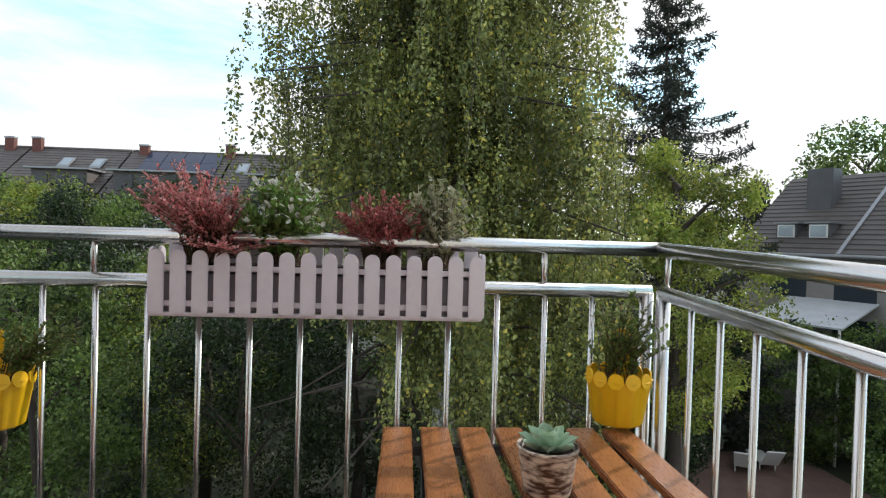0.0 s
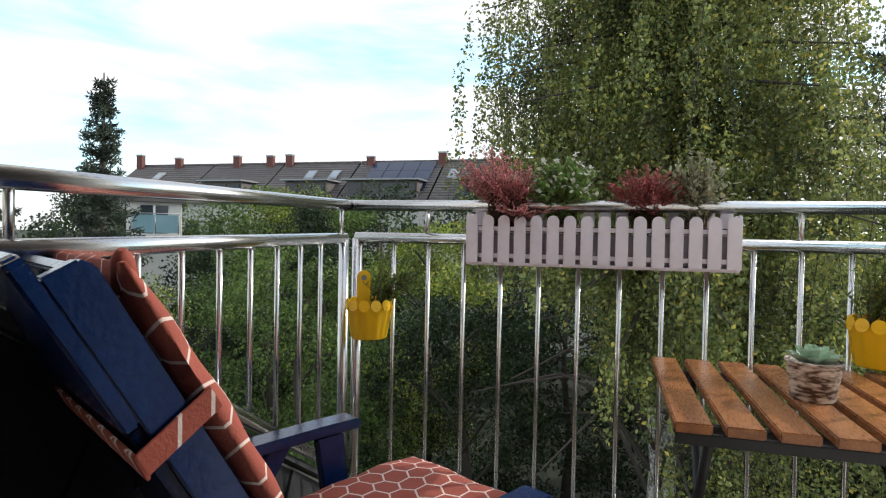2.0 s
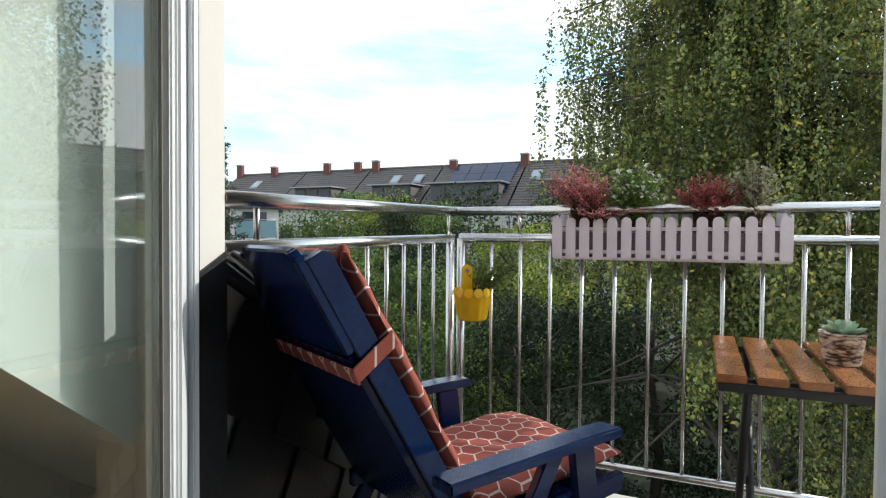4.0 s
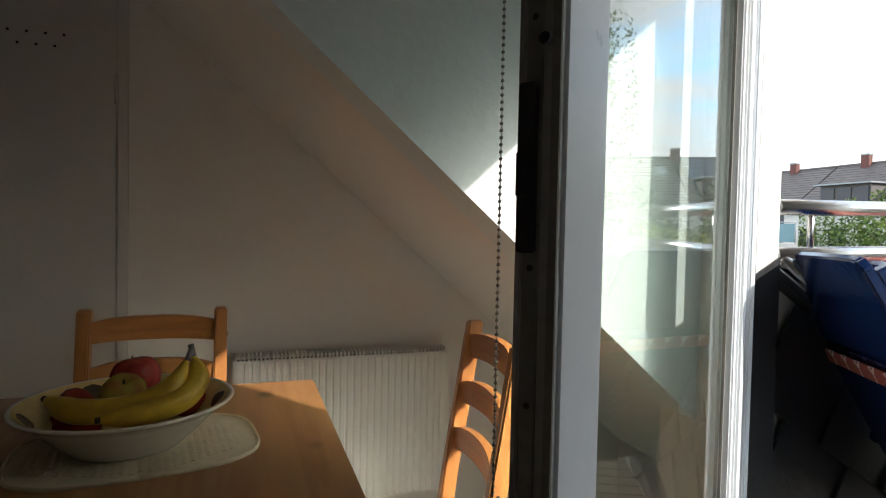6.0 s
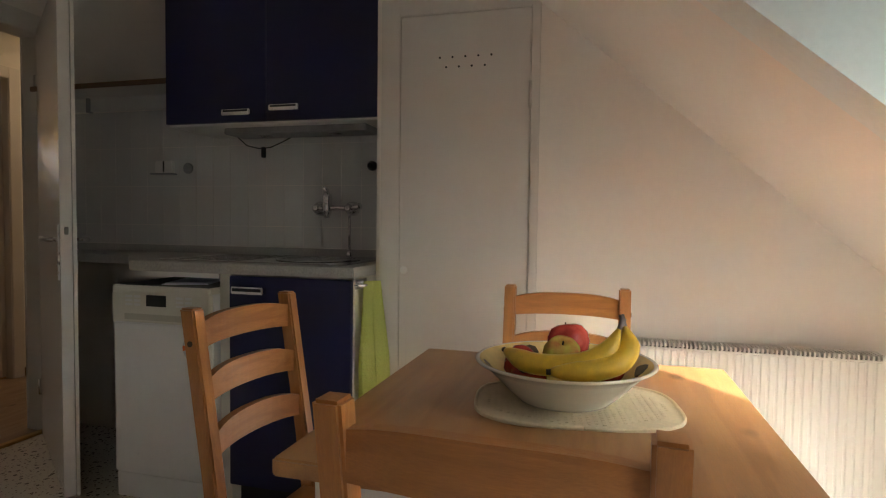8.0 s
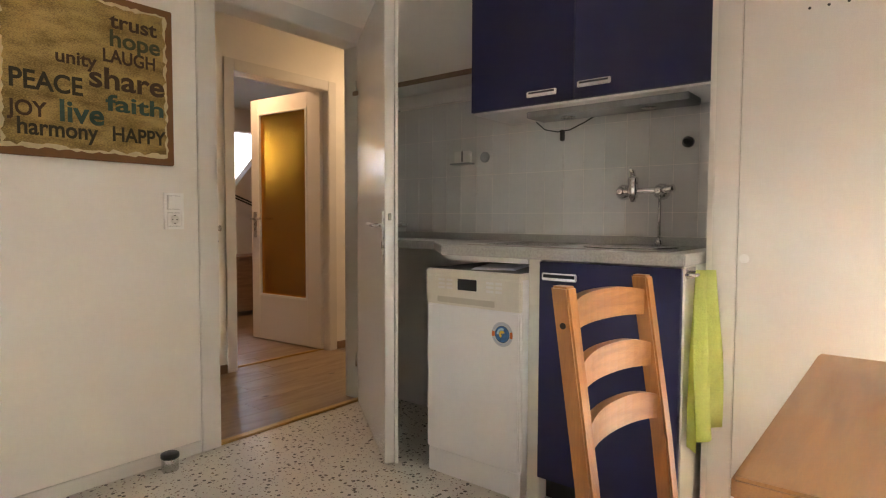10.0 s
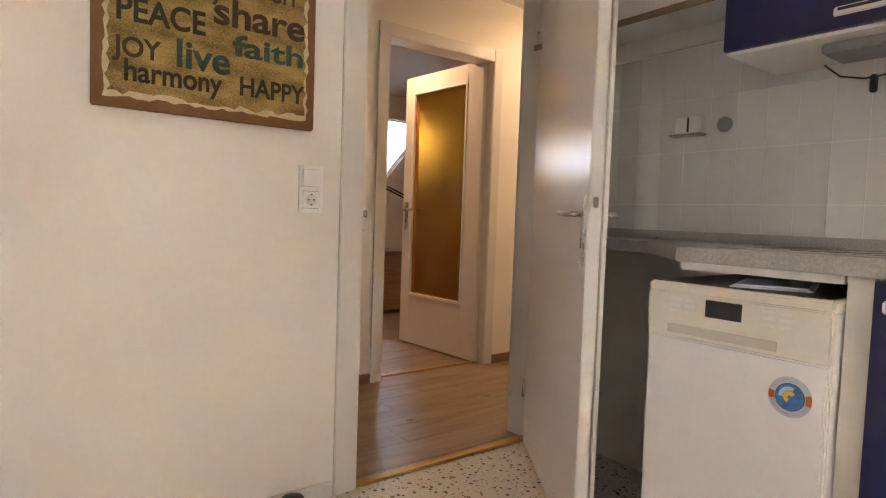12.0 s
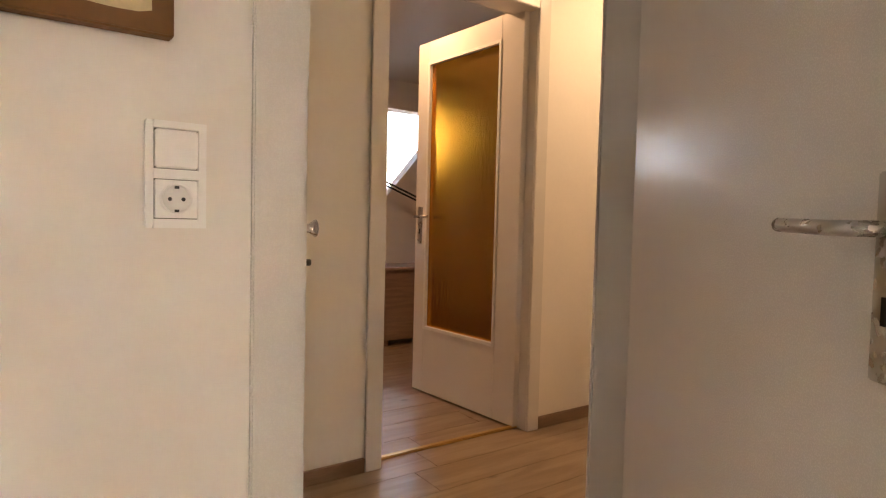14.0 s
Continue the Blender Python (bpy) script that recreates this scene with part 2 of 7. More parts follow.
# near-black base colour holds the shade beneath the trees
M["ground"] = mat("soil and grass darkened for shade", (0.02, 0.026, 0.01), 0.95, vary=0.5, scale=0.8, fine=8, bump=0.8)
M["roof"] = mat("dark roof tile", (0.11, 0.095, 0.09), 0.6, vary=0.25, scale=1.5, fine=12, islands=0.35)
M["solar"] = mat("solar panel", (0.03, 0.04, 0.075), 0.15, vary=0.1, scale=1, fine=4)
M["brick"] = mat("red chimney brick", (0.15, 0.06, 0.048), 0.85, vary=0.3, scale=4, fine=20, bump=0.5)
M["render"] = mat("pale house render", (0.62, 0.60, 0.56), 0.9, vary=0.08, scale=0.6, fine=9, bump=0.3)
M["pane"] = mat("dark window pane", (0.04, 0.05, 0.06), 0.08, vary=0.2, scale=1)
M["terrazzo"] = mat("terrazzo", (0.66, 0.63, 0.57), 0.4, vary=0.06, scale=3, fine=90)


# ---- building helpers ----
def part(name, bm, material, parent=None, label="", smooth=False):
    """Links a bmesh as one mesh object, under a thing or a part if one is given."""
    me = bpy.data.meshes.new(name)
    bm.normal_update()
    bm.to_mesh(me)
    bm.free()
    me.materials.append(material)
    if smooth:
        me.shade_smooth()
    ob = new(name, me)
    if parent:
        ob.parent = parent
    if label:
        tagged(ob, label)
    return ob


def empty(name, m, label, category, group=""):
    ob = new(name)
    ob.empty_display_size = 0.1
    ob.matrix_basis = m
    return tagged(ob, label, category, group)


def bevel(bm, r, seg=2):
    if r:
        bmesh.ops.bevel(bm, geom=bm.edges[:], offset=r, segments=seg, affect="EDGES", clamp_overlap=True)
    return bm


def box(x0, x1, y0, y1, z0, z1, r=0.0, bm=None):
    made = bmesh.new()
    bmesh.ops.create_cube(made, size=1)
    for v in made.verts:
        v.co = Vector(((x0 + x1) / 2 + v.co.x * (x1 - x0), (y0 + y1) / 2 + v.co.y * (y1 - y0), (z0 + z1) / 2 + v.co.z * (z1 - z0)))
    bevel(made, r)
    return merge(bm, made)


def merge(bm, made):
    if bm is None:
        return made
    me = bpy.data.meshes.new("tmp")
    made.to_mesh(me)
    made.free()
    bm.from_mesh(me)
    bpy.data.meshes.remove(me)
    return bm


def tube(points, r, seg=10, bm=None, caps=True, taper=None):
    """A round bar along a line of points."""
    made = bmesh.new()
    pts = [Vector(p) for p in points]
    rings = []
    ref = None
    for i, p in enumerate(pts):
        d = (pts[min(i + 1, len(pts) - 1)] - pts[max(i - 1, 0)]).normalized()
        if ref is None:
            ref = Vector((0, 0, 1)) if abs(d.z) < 0.9 else Vector((1, 0, 0))
        a = d.cross(ref).normalized()
        b = d.cross(a).normalized()
        ref = a.cross(d)
        rad = r if taper is None else r * taper[i]
        rings.append([made.verts.new(p + rad * (math.cos(k * math.tau / seg) * a + math.sin(k * math.tau / seg) * b)) for k in range(seg)])
    for r0, r1 in zip(rings, rings[1:]):
        for k in range(seg):
            f = made.faces.new((r0[k], r0[(k + 1) % seg], r1[(k + 1) % seg], r1[k]))
            f.smooth = True
    if caps:
        made.faces.new(rings[0][::-1])
        made.faces.new(rings[-1])
    bmesh.ops.recalc_face_normals(made, faces=made.faces[:])
    return merge(bm, made)


def lathe(profile, seg=32, centre=(0, 0, 0), bm=None, wobble=None, caps=True):
    """Turns (radius, height) pairs about an upright axis."""
    made = bmesh.new()
    rings = []
    for rad, z in profile:
        rings.append([made.verts.new((centre[0] + rad * (wobble(k, z) if wobble else 1) * math.cos(k * math.tau / seg), centre[1] + rad * (wobble(k, z) if wobble else 1) * math.sin(k * math.tau / seg), centre[2] + z)) for k in range(seg)])
    for r0, r1 in zip(rings, rings[1:]):
        for k in range(seg):
            f = made.faces.new((r0[k], r0[(k + 1) % seg], r1[(k + 1) % seg], r1[k]))
            f.smooth = True
    for ring, rev in ((rings[0], True), (rings[-1], False)) if caps else ():
        made.faces.new(ring[::-1] if rev else ring)
    bmesh.ops.recalc_face_normals(made, faces=made.faces[:])
    return merge(bm, made)


def prism(poly, axis, a, b, r=0.0, bm=None):
    """A flat outline (two coordinates each) pulled out along x, y or z from a to b."""
    made = bmesh.new()
    def at(p, h):
        return {"x": (h, p[0], p[1]), "y": (p[0], h, p[1]), "z": (p[0], p[1], h)}[axis]
    lo, hi = [made.verts.new(at(p, a)) for p in poly], [made.verts.new(at(p, b)) for p in poly]
    made.faces.new(lo)
    made.faces.new(hi)
    for k in range(len(poly)):
        q = (k + 1) % len(poly)
        made.faces.new((lo[k], lo[q], hi[q], hi[k]))
    bmesh.ops.recalc_face_normals(made, faces=made.faces[:])
    bevel(made, r)
    return merge(bm, made)


def moved(bm, m):
    bmesh.ops.transform(bm, matrix=m, verts=bm.verts[:])
    return bm


def setting(name, bm, material, label, category="wall"):
    ob = part(name, bm, material)
    return tagged(ob, label, category, kind="structure")


def wall_with_hole(axis, face, back, lo, hi, top, holes, bm=None):
    """A wall across x or y between two faces, from lo to hi, with holes (a, b, z0, z1) through it."""
    def piece(a, b, z0, z1, bm):
        if b - a < 1e-4 or z1 - z0 < 1e-4:
            return bm
        f, g = min(face, back), max(face, back)
        return box(f, g, a, b, z0, z1, bm=bm) if axis == "x" else box(a, b, f, g, z0, z1, bm=bm)
    at = lo
    for a, b, z0, z1 in sorted(holes):
        bm = piece(at, a, 0, top, bm)
        bm = piece(a, b, 0, z0, bm)
        bm = piece(a, b, z1, top, bm)
        at = b
    return piece(at, hi, 0, top, bm)


# ---- the building ----
CEIL = 2.46
LEFT, NICHE, DOORWALL, HALLWALL, RIGHT = -2.06, -2.47, -3.95, -5.093, 1.7
CHEEK = -1.10
def slope_z(y):
    return 0.655 - 0.863 * y


setting("floor", box(-2.62, RIGHT + 0.1, DOORWALL - 0.06, -0.02, -0.12, 0.0), M["terrazzo"], "pale terrazzo kitchen floor with dark chips", "floor")
setting("wall_west", wall_with_hole("x", LEFT, LEFT - 0.16, -2.02, 0.62, CEIL, [(-1.926, -1.438, 0.06, 1.865)]), M["plaster"], "white plastered gable wall behind the radiator")
setting("wall_niche", box(NICHE - 0.13, NICHE, DOORWALL, -2.02, 0, CEIL), M["plaster"], "white wall at the back of the kitchen niche")
setting("wall_niche_return", box(NICHE - 0.13, LEFT - 0.16, -2.02, -1.9, 0, CEIL), M["plaster"], "short white return wall of the kitchen niche")
setting("wall_door", wall_with_hole("y", DOORWALL, DOORWALL - 0.13, -4.4, RIGHT + 0.1, CEIL, [(-2.356, -1.40, 0.0, 2.055)]), M["plaster"], "cream white wall with picture and doorway")
setting("wall_east", box(RIGHT, RIGHT + 0.12, DOORWALL, 0.06, 0, CEIL), M["plaster"], "plain white kitchen wall")
setting("wall_hall", wall_with_hole("y", HALLWALL, HALLWALL - 0.13, -5.7, 0.2, CEIL, [(-3.075, -2.185, 0.0, 2.075)]), M["plaster"], "white hallway wall with doorway")
setting("wall_hall_end", box(-4.52, -4.4, HALLWALL - 0.13, DOORWALL, 0, CEIL), M["plaster"], "plain white hallway end wall")
setting("wall_hall_start", box(0.1, 0.22, HALLWALL, DOORWALL - 0.13, 0, CEIL), M["plaster"], "plain white hallway end wall")
setting("wall_room_left", box(-1.3, -1.18, -9.24, HALLWALL - 0.13, 0, CEIL), M["plaster"], "plain white wall of the far room")
setting("wall_room_right", box(-5.7, -5.58, -9.24, HALLWALL - 0.13, 0, CEIL), M["plaster"], "plain white wall of the far room")
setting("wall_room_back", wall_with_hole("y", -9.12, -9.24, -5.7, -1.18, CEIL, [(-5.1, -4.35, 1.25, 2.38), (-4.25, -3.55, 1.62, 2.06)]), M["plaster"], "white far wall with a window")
setting("ceiling", box(-2.62, RIGHT + 0.12, DOORWALL, 0.06, CEIL, CEIL + 0.1), M["plaster"], "flat white kitchen ceiling", "ceiling")
setting("ceiling_hall", box(-4.52, 0.22, HALLWALL - 0.13, DOORWALL, CEIL, CEIL + 0.1), M["plaster"], "flat white hallway ceiling", "ceiling")
setting("ceiling_room", box(-5.7, -1.18, -9.2, HALLWALL - 0.13, CEIL, CEIL + 0.1), M["plaster"], "flat white ceiling of the far room", "ceiling")
setting("wall_room_gable", prism([(-5.58, 0.0), (-3.74, 0.0), (-3.74, 0.97), (-5.0, CEIL), (-5.58, CEIL)], "y", -8.4, -8.25), M["plaster"], "white wall with a slanting edge in the far room")
setting("wall_room_beam", box(-4.98, -1.3, -8.4, -8.25, 2.17, CEIL), M["plaster"], "white boxed beam under the far room's ceiling")

# attic slope, dormer cheek and front wall with the balcony door's opening
setting("ceiling_slope", prism([(-2.09, slope_z(-2.09)), (0.5, slope_z(0.5)), (0.5, slope_z(0.5) + 0.2), (-2.09, slope_z(-2.09) + 0.2)], "x", LEFT, CHEEK - 0.12), M["plaster"], "sloping attic ceiling in white paint", "ceiling")
setting("wall_cheek", prism([(-2.09, slope_z(-2.09)), (-0.073, slope_z(-0.073)), (-0.073, CEIL), (-2.09, CEIL)], "x", CHEEK - 0.12, CHEEK), M["woodchip"], "white woodchip dormer cheek above the sloping edge")
setting("wall_knee", box(LEFT, CHEEK - 0.12, 0.42, 0.54, 0, 0.31), M["plaster"], "low white knee wall under the slope")
OPEN_L, OPEN_R, OPEN_T = -1.06, 0.13, 1.925
front = box(CHEEK - 0.12, OPEN_L, -0.073, 0.12, 0, CEIL)
box(OPEN_R, RIGHT + 0.12, -0.2, 0.12, 0, CEIL, bm=front)
box(OPEN_L, OPEN_R, -0.2, 0.12, OPEN_T, CEIL, bm=front)
box(OPEN_L, OPEN_R, -0.2, 0.12, -0.12, 0.05, bm=front)
setting("wall_front", front, M["plaster"], "white rendered front wall round the balcony door")
setting("roof_dormer", box(CHEEK - 0.2, RIGHT + 0.12, -2.0, 0.2, CEIL + 0.1, CEIL + 0.2), M["zinc"], "flat grey dormer roof", "roof")
side = prism([(0.121, 0.0), (1.5, 0.0), (1.5, 0.20), (0.67, 0.72), (0.121, 1.065)], "x", -1.3, -1.125)
setting("wall_balcony_side", side, M["render"], "low balcony side wall under the roof slope")
setting("roof_main", prism([(-0.2, 1.30), (2.2, -0.52), (2.2, -0.72), (-0.2, 1.10)], "x", -6.0, -1.28), M["slate"], "dark slate house roof beside the balcony", "roof")
setting("flashing", prism([(0.121, 1.07), (1.5, 0.205), (1.5, 0.225), (0.121, 1.09)], "x", -1.32, -1.085), M["lead"], "dark lead flashing on the balcony side wall", "trim")
setting("balcony_floor", box(-1.125, 0.8, 0.121, 1.55, -0.1, 0.1), M["render"], "concrete balcony slab", "floor")
setting("house_base", box(-5.9, RIGHT + 0.12, -9.6, 0.0, -6.5, -0.12), M["render"], "pale rendered lower storeys of the house", "wall")
bpy.data.objects["house_base"].location.y = -0.01

# ---- balcony railing ----
FY, LX, RX = 1.456, -1.075, 0.655
def front_rail():
    e = empty("balcony_railing", pose(0, 0, 0), "stainless steel balcony railing with round bars", "railing")
    tube_part = lambda n, pts, r, seg=14: part(n, tube(pts, r, seg), M["steel"], e)
    tube_part("handrail", [(LX, FY, 1.243), (RX, FY, 1.243)], 0.0195)
    tube_part("handrail", [(LX, 0.122, 1.219), (LX, FY, 1.243)], 0.0195)
    tube_part("handrail", [(RX, FY, 1.243), (RX, 0.122, 1.195)], 0.0195)
    tube_part("rail", [(LX + 0.03, FY, 1.131), (RX - 0.02, FY, 1.131)], 0.0185)
    tube_part("rail", [(LX, 0.122, 1.106), (LX, FY - 0.03, 1.127)], 0.0185)
    tube_part("rail", [(RX, FY - 0.03, 1.131), (RX, 0.122, 1.065)], 0.0185)
    tube_part("bottom_rail", [(LX, FY, 0.245), (RX, FY, 0.245)], 0.015)
    tube_part("bottom_rail", [(LX, 0.14, 1.10), (LX, FY, 0.29)], 0.0185)
    tube_part("bottom_rail", [(RX, FY, 0.245), (RX, 0.122, 0.20)], 0.015)
    bal = lambda x, y, z0, z1: tube_part("baluster", [(x, y, z0), (x, y, z1)], 0.0075, 8)
    for k in range(12):
        bal(-0.902 + 0.1256 * k, FY, 0.25, 1.125)
    for y in (0.37, 0.494, 0.617, 0.745, 0.87, 0.996, 1.123, 1.251):
        bal(LX, y, 1.115 - (y - 0.12) * 0.6155, 1.115)
    for k in range(9):
        y = 1.272 - 0.1265 * k
        bal(RX, y, 0.235 - 0.03 * (FY - y), 1.125 - 0.047 * (FY - y))
    for x in (-0.782, 0.35):
        tube_part("stub", [(x, FY, 1.131), (x, FY, 1.243)], 0.008, 8)
    for x, y, z in ((LX, 0.238, 1.11), (LX, 1.40, 1.127), (RX, 1.40, 1.128), (RX, 0.45, 1.08)):
        tube_part("stub", [(x, y, z), (x, y, z + 0.11)], 0.008, 8)
    for x, y in ((LX, FY - 0.035), (LX + 0.035, FY), (RX - 0.03, FY), (RX, FY - 0.035)):
        tube_part("post", [(x, y, 0.0), (x, y, 1.128)], 0.0185)
    tube_part("handrail", [(LX, FY - 0.03, 1.2435), (LX, FY, 1.2435), (LX + 0.03, FY, 1.2435)], 0.0197)
front_rail()


# ---- doors, frames and fittings of the rooms ----
setting("pantry_wall", wall_with_hole("x", -2.62, -2.72, -1.92, 0.62, CEIL, []), M["plaster"], "plain white wall behind the pantry")
p_top = box(-2.62, LEFT - 0.16, -1.9, -1.3, 1.9, 1.94)
box(-2.62, LEFT - 0.16, -1.36, -1.30, 0, 1.94, bm=p_top)
setting("pantry_shell", p_top, M["plaster"], "plain white inside of the built-in pantry")


def pantry_door():
    e = empty("pantry_door", pose(0, 0, 0), "tall white painted pantry door with small vent holes", "door")
    leaf = part("leaf", box(LEFT - 0.022, LEFT + 0.007, -1.9245, -1.4437, 0.072, 1.862, 0.003), M["lacquer"], e)
    for y0, y1, z0, z1 in ((-2.0, -1.926, 0, 1.93), (-1.442, -1.412, 0, 1.93), (-1.926, -1.442, 1.864, 1.93), (-1.926, -1.442, 0, 0.07)):
        part("frame", box(LEFT - 0.06, LEFT + 0.012, y0, y1, z0, z1, 0.003), M["lacquer"], e)
    for k in range(5):
        for z, dy, n in ((1.707, 0.0, 5), (1.672, 0.024, 4)):
            if k < n:
                part("vent_hole", tube([(LEFT + 0.0055, -1.775 + 0.0475 * k + dy, z), (LEFT + 0.0082, -1.775 + 0.0475 * k + dy, z)], 0.0042, 8), M["black"], leaf)
    for z in (1.56, 0.42):
        part("hinge", tube([(LEFT + 0.012, -1.444, z - 0.045), (LEFT + 0.012, -1.444, z + 0.045)], 0.006, 8), M["lacquer"], e)
    knob = tube([(LEFT + 0.003, -1.902, 0.93), (LEFT + 0.02, -1.902, 0.93)], 0.007, 10)
    tube([(LEFT + 0.018, -1.902, 0.93), (LEFT + 0.030, -1.900, 0.932)], 0.014, 12, bm=knob)
    part("knob", knob, M["white"], leaf, "small white turn knob")
pantry_door()


def casing(name, y_front, y_back, x0, x1, top, w, label):
    """Painted lining and casing of a doorway across y."""
    e = empty(name, pose(0, 0, 0), label, "door frame")
    for side_y, out in ((y_front, 0.014), (y_back, -0.014)):
        for a, b in ((x0 - w, x0), (x1, x1 + w)):
            part("casing", box(a, b, min(side_y, side_y + out), max(side_y, side_y + out), 0, top + w, 0.003), M["lacquer"], e)
        part("casing", box(x0, x1, min(side_y, side_y + out), max(side_y, side_y + out), top, top + w, 0.003), M["lacquer"], e)
    part("lining", box(x0 - 0.03, x0, y_back + 0.001, y_front - 0.001, 0, top), M["lacquer"], e)
    part("lining", box(x1, x1 + 0.03, y_back + 0.001, y_front - 0.001, 0, top), M["lacquer"], e)
    part("lining", box(x0 - 0.03, x1 + 0.03, y_back + 0.001, y_front - 0.001, top, top + 0.022), M["lacquer"], e)
    return e


kf = casing("kitchen_door_frame", DOORWALL, DOORWALL - 0.13, -2.325, -1.435, 2.03, 0.09, "white painted door frame between kitchen and hallway")
strike = box(-1.437, -1.434, -4.02, -3.985, 0.885, 1.065, 0.001)
part("strike_plate", strike, M["chrome"], kf, "metal strike plate with knob")
part("strike_knob", tube([(-1.437, -3.985, 1.005), (-1.455, -3.98, 1.005), (-1.467, -3.98, 1.005)], 0.012, 12, taper=[0.6, 0.7, 1.3]), M["chrome"], kf)
part("key", tube([(-1.437, -3.985, 0.945), (-1.46, -3.985, 0.945)], 0.006, 8), M["dark"], kf)
casing("hall_door_frame", HALLWALL, HALLWALL - 0.13, -3.035, -2.222, 2.05, 0.075, "white painted door frame between hallway and far room")


def lever(parent, x, y0, z, toward, sign, plate_h=0.22):
    """Lever handle on a backplate: y0 is the door's face, sign its outward side, toward the lever's way along x."""
    a, b = sorted((y0, y0 + sign * 0.006))
    part("backplate", box(x - 0.02, x + 0.02, a, b, z - plate_h + 0.07, z + 0.07, 0.002), M["nickel"], parent, "satin nickel backplate")
    h = tube([(x, y0, z + 0.01), (x, y0 + sign * 0.045, z + 0.01), (x + toward * 0.02, y0 + sign * 0.05, z + 0.01), (x + toward * 0.125, y0 + sign * 0.048, z + 0.013)], 0.009, 10)
    part("lever", h, M["nickel"], parent, "satin nickel lever handle")
    part("keyhole", box(x - 0.004, x + 0.004, min(y0 + sign * 0.004, y0 + sign * 0.0072), max(y0 + sign * 0.004, y0 + sign * 0.0072), z - 0.09, z - 0.06, 0.0), M["black"], parent)


def kitchen_door():
    """Flush leaf; local x runs from the hinge to the free edge."""
    ang = math.degrees(math.atan2(-3.19 + 3.925, -1.775 + 2.298))
    e = empty("kitchen_door", pose(-2.298, -3.925, 0, 0, 0, ang), "white gloss flush kitchen door standing wide open", "door")
    leaf = part("leaf", box(0.0, 0.896, -0.02, 0.02, 0.008, 2.03, 0.003), M["lacquer"], e)
    part("rebate", box(0.0, 0.912, 0.0205, 0.033, 0.012, 2.042, 0.002), M["lacquer"], e)
    lever(leaf, 0.853, -0.02, 1.015, -1, -1)
    lever(leaf, 0.853, 0.033, 1.015, -1, 1)
    part("latch", box(0.8945, 0.904, -0.007, 0.007, 1.045, 1.075, 0.002), M["hardware"], leaf)
    for z in (0.25, 1.78):
        part("hinge", tube([(0.0, -0.026, z - 0.04), (0.0, -0.026, z + 0.04)], 0.008, 10), M["chrome"], e)
kitchen_door()


def hall_door():
    """Leaf with a tall amber pane, opened into the far room."""
    ang = math.degrees(math.atan2(-6.0 + 5.15, -2.955 + 3.02))
    e = empty("glazed_door", pose(-3.02, -5.15, 0, 0, 0, ang), "white panelled door with amber patterned glass, open", "door")
    W, T = 0.85, 2.068
    for a, b, z0, z1 in ((0, 0.15, 0.01, T), (W - 0.10, W, 0.01, T), (0.15, W - 0.10, 0.01, 0.39), (0.15, W - 0.10, 1.945, T)):
        part("frame", box(a, b, -0.02, 0.02, z0, z1, 0.002), M["lacquer"], e)
    part("pane", box(0.15, W - 0.10, -0.003, 0.003, 0.39, 1.945), M["amber"], e, "amber rippled glass pane").visible_shadow = False
    for s in (-1, 1):
        for a, b, z0, z1 in ((0.148, 0.166, 0.386, 1.949), (W - 0.116, W - 0.098, 0.386, 1.949), (0.166, W - 0.116, 0.386, 0.404), (0.166, W - 0.116, 1.931, 1.949)):
            part("bead", box(a, b, min(s * 0.004, s * 0.026), max(s * 0.004, s * 0.026), z0, z1, 0.002), M["white"], e)
    for s in (-1, 1):
        lever(e, W - 0.05, s * 0.02, 1.04, -1, s)
hall_door()

# skirting boards, threshold and picture-wall base
for nm, b in (("baseboard_hall_right", box(-4.4, -3.112, HALLWALL, HALLWALL + 0.014, 0.0, 0.06, 0.002)), ("baseboard_hall_left", box(-2.145, 0.1, HALLWALL, HALLWALL + 0.014, 0.0, 0.06, 0.002)),
              ("baseboard_room", box(-3.74, -1.3, -9.12, -9.106, 0.0, 0.06, 0.002))):
    setting(nm, b, M["skirting"], "brown wood-effect skirting board", "trim")
setting("baseboard", box(-1.34, RIGHT, DOORWALL, DOORWALL + 0.012, 0.0, 0.055, 0.002), M["lacquer"], "low white painted skirting", "trim")
setting("threshold", box(-2.325, -1.435, -3.985, -3.945, 0.0, 0.012, 0.004), M["threshold"], "golden metal threshold strip", "trim")
setting("threshold_hall", box(-3.035, -2.222, -5.18, -5.15, 0.0, 0.011, 0.004), M["threshold"], "golden metal threshold strip", "trim")
setting("trim_corner", box(-0.50, -0.47, DOORWALL, DOORWALL + 0.008, 0.0, CEIL, 0.002), M["plaster"], "thin white vertical trim on the wall", "trim")


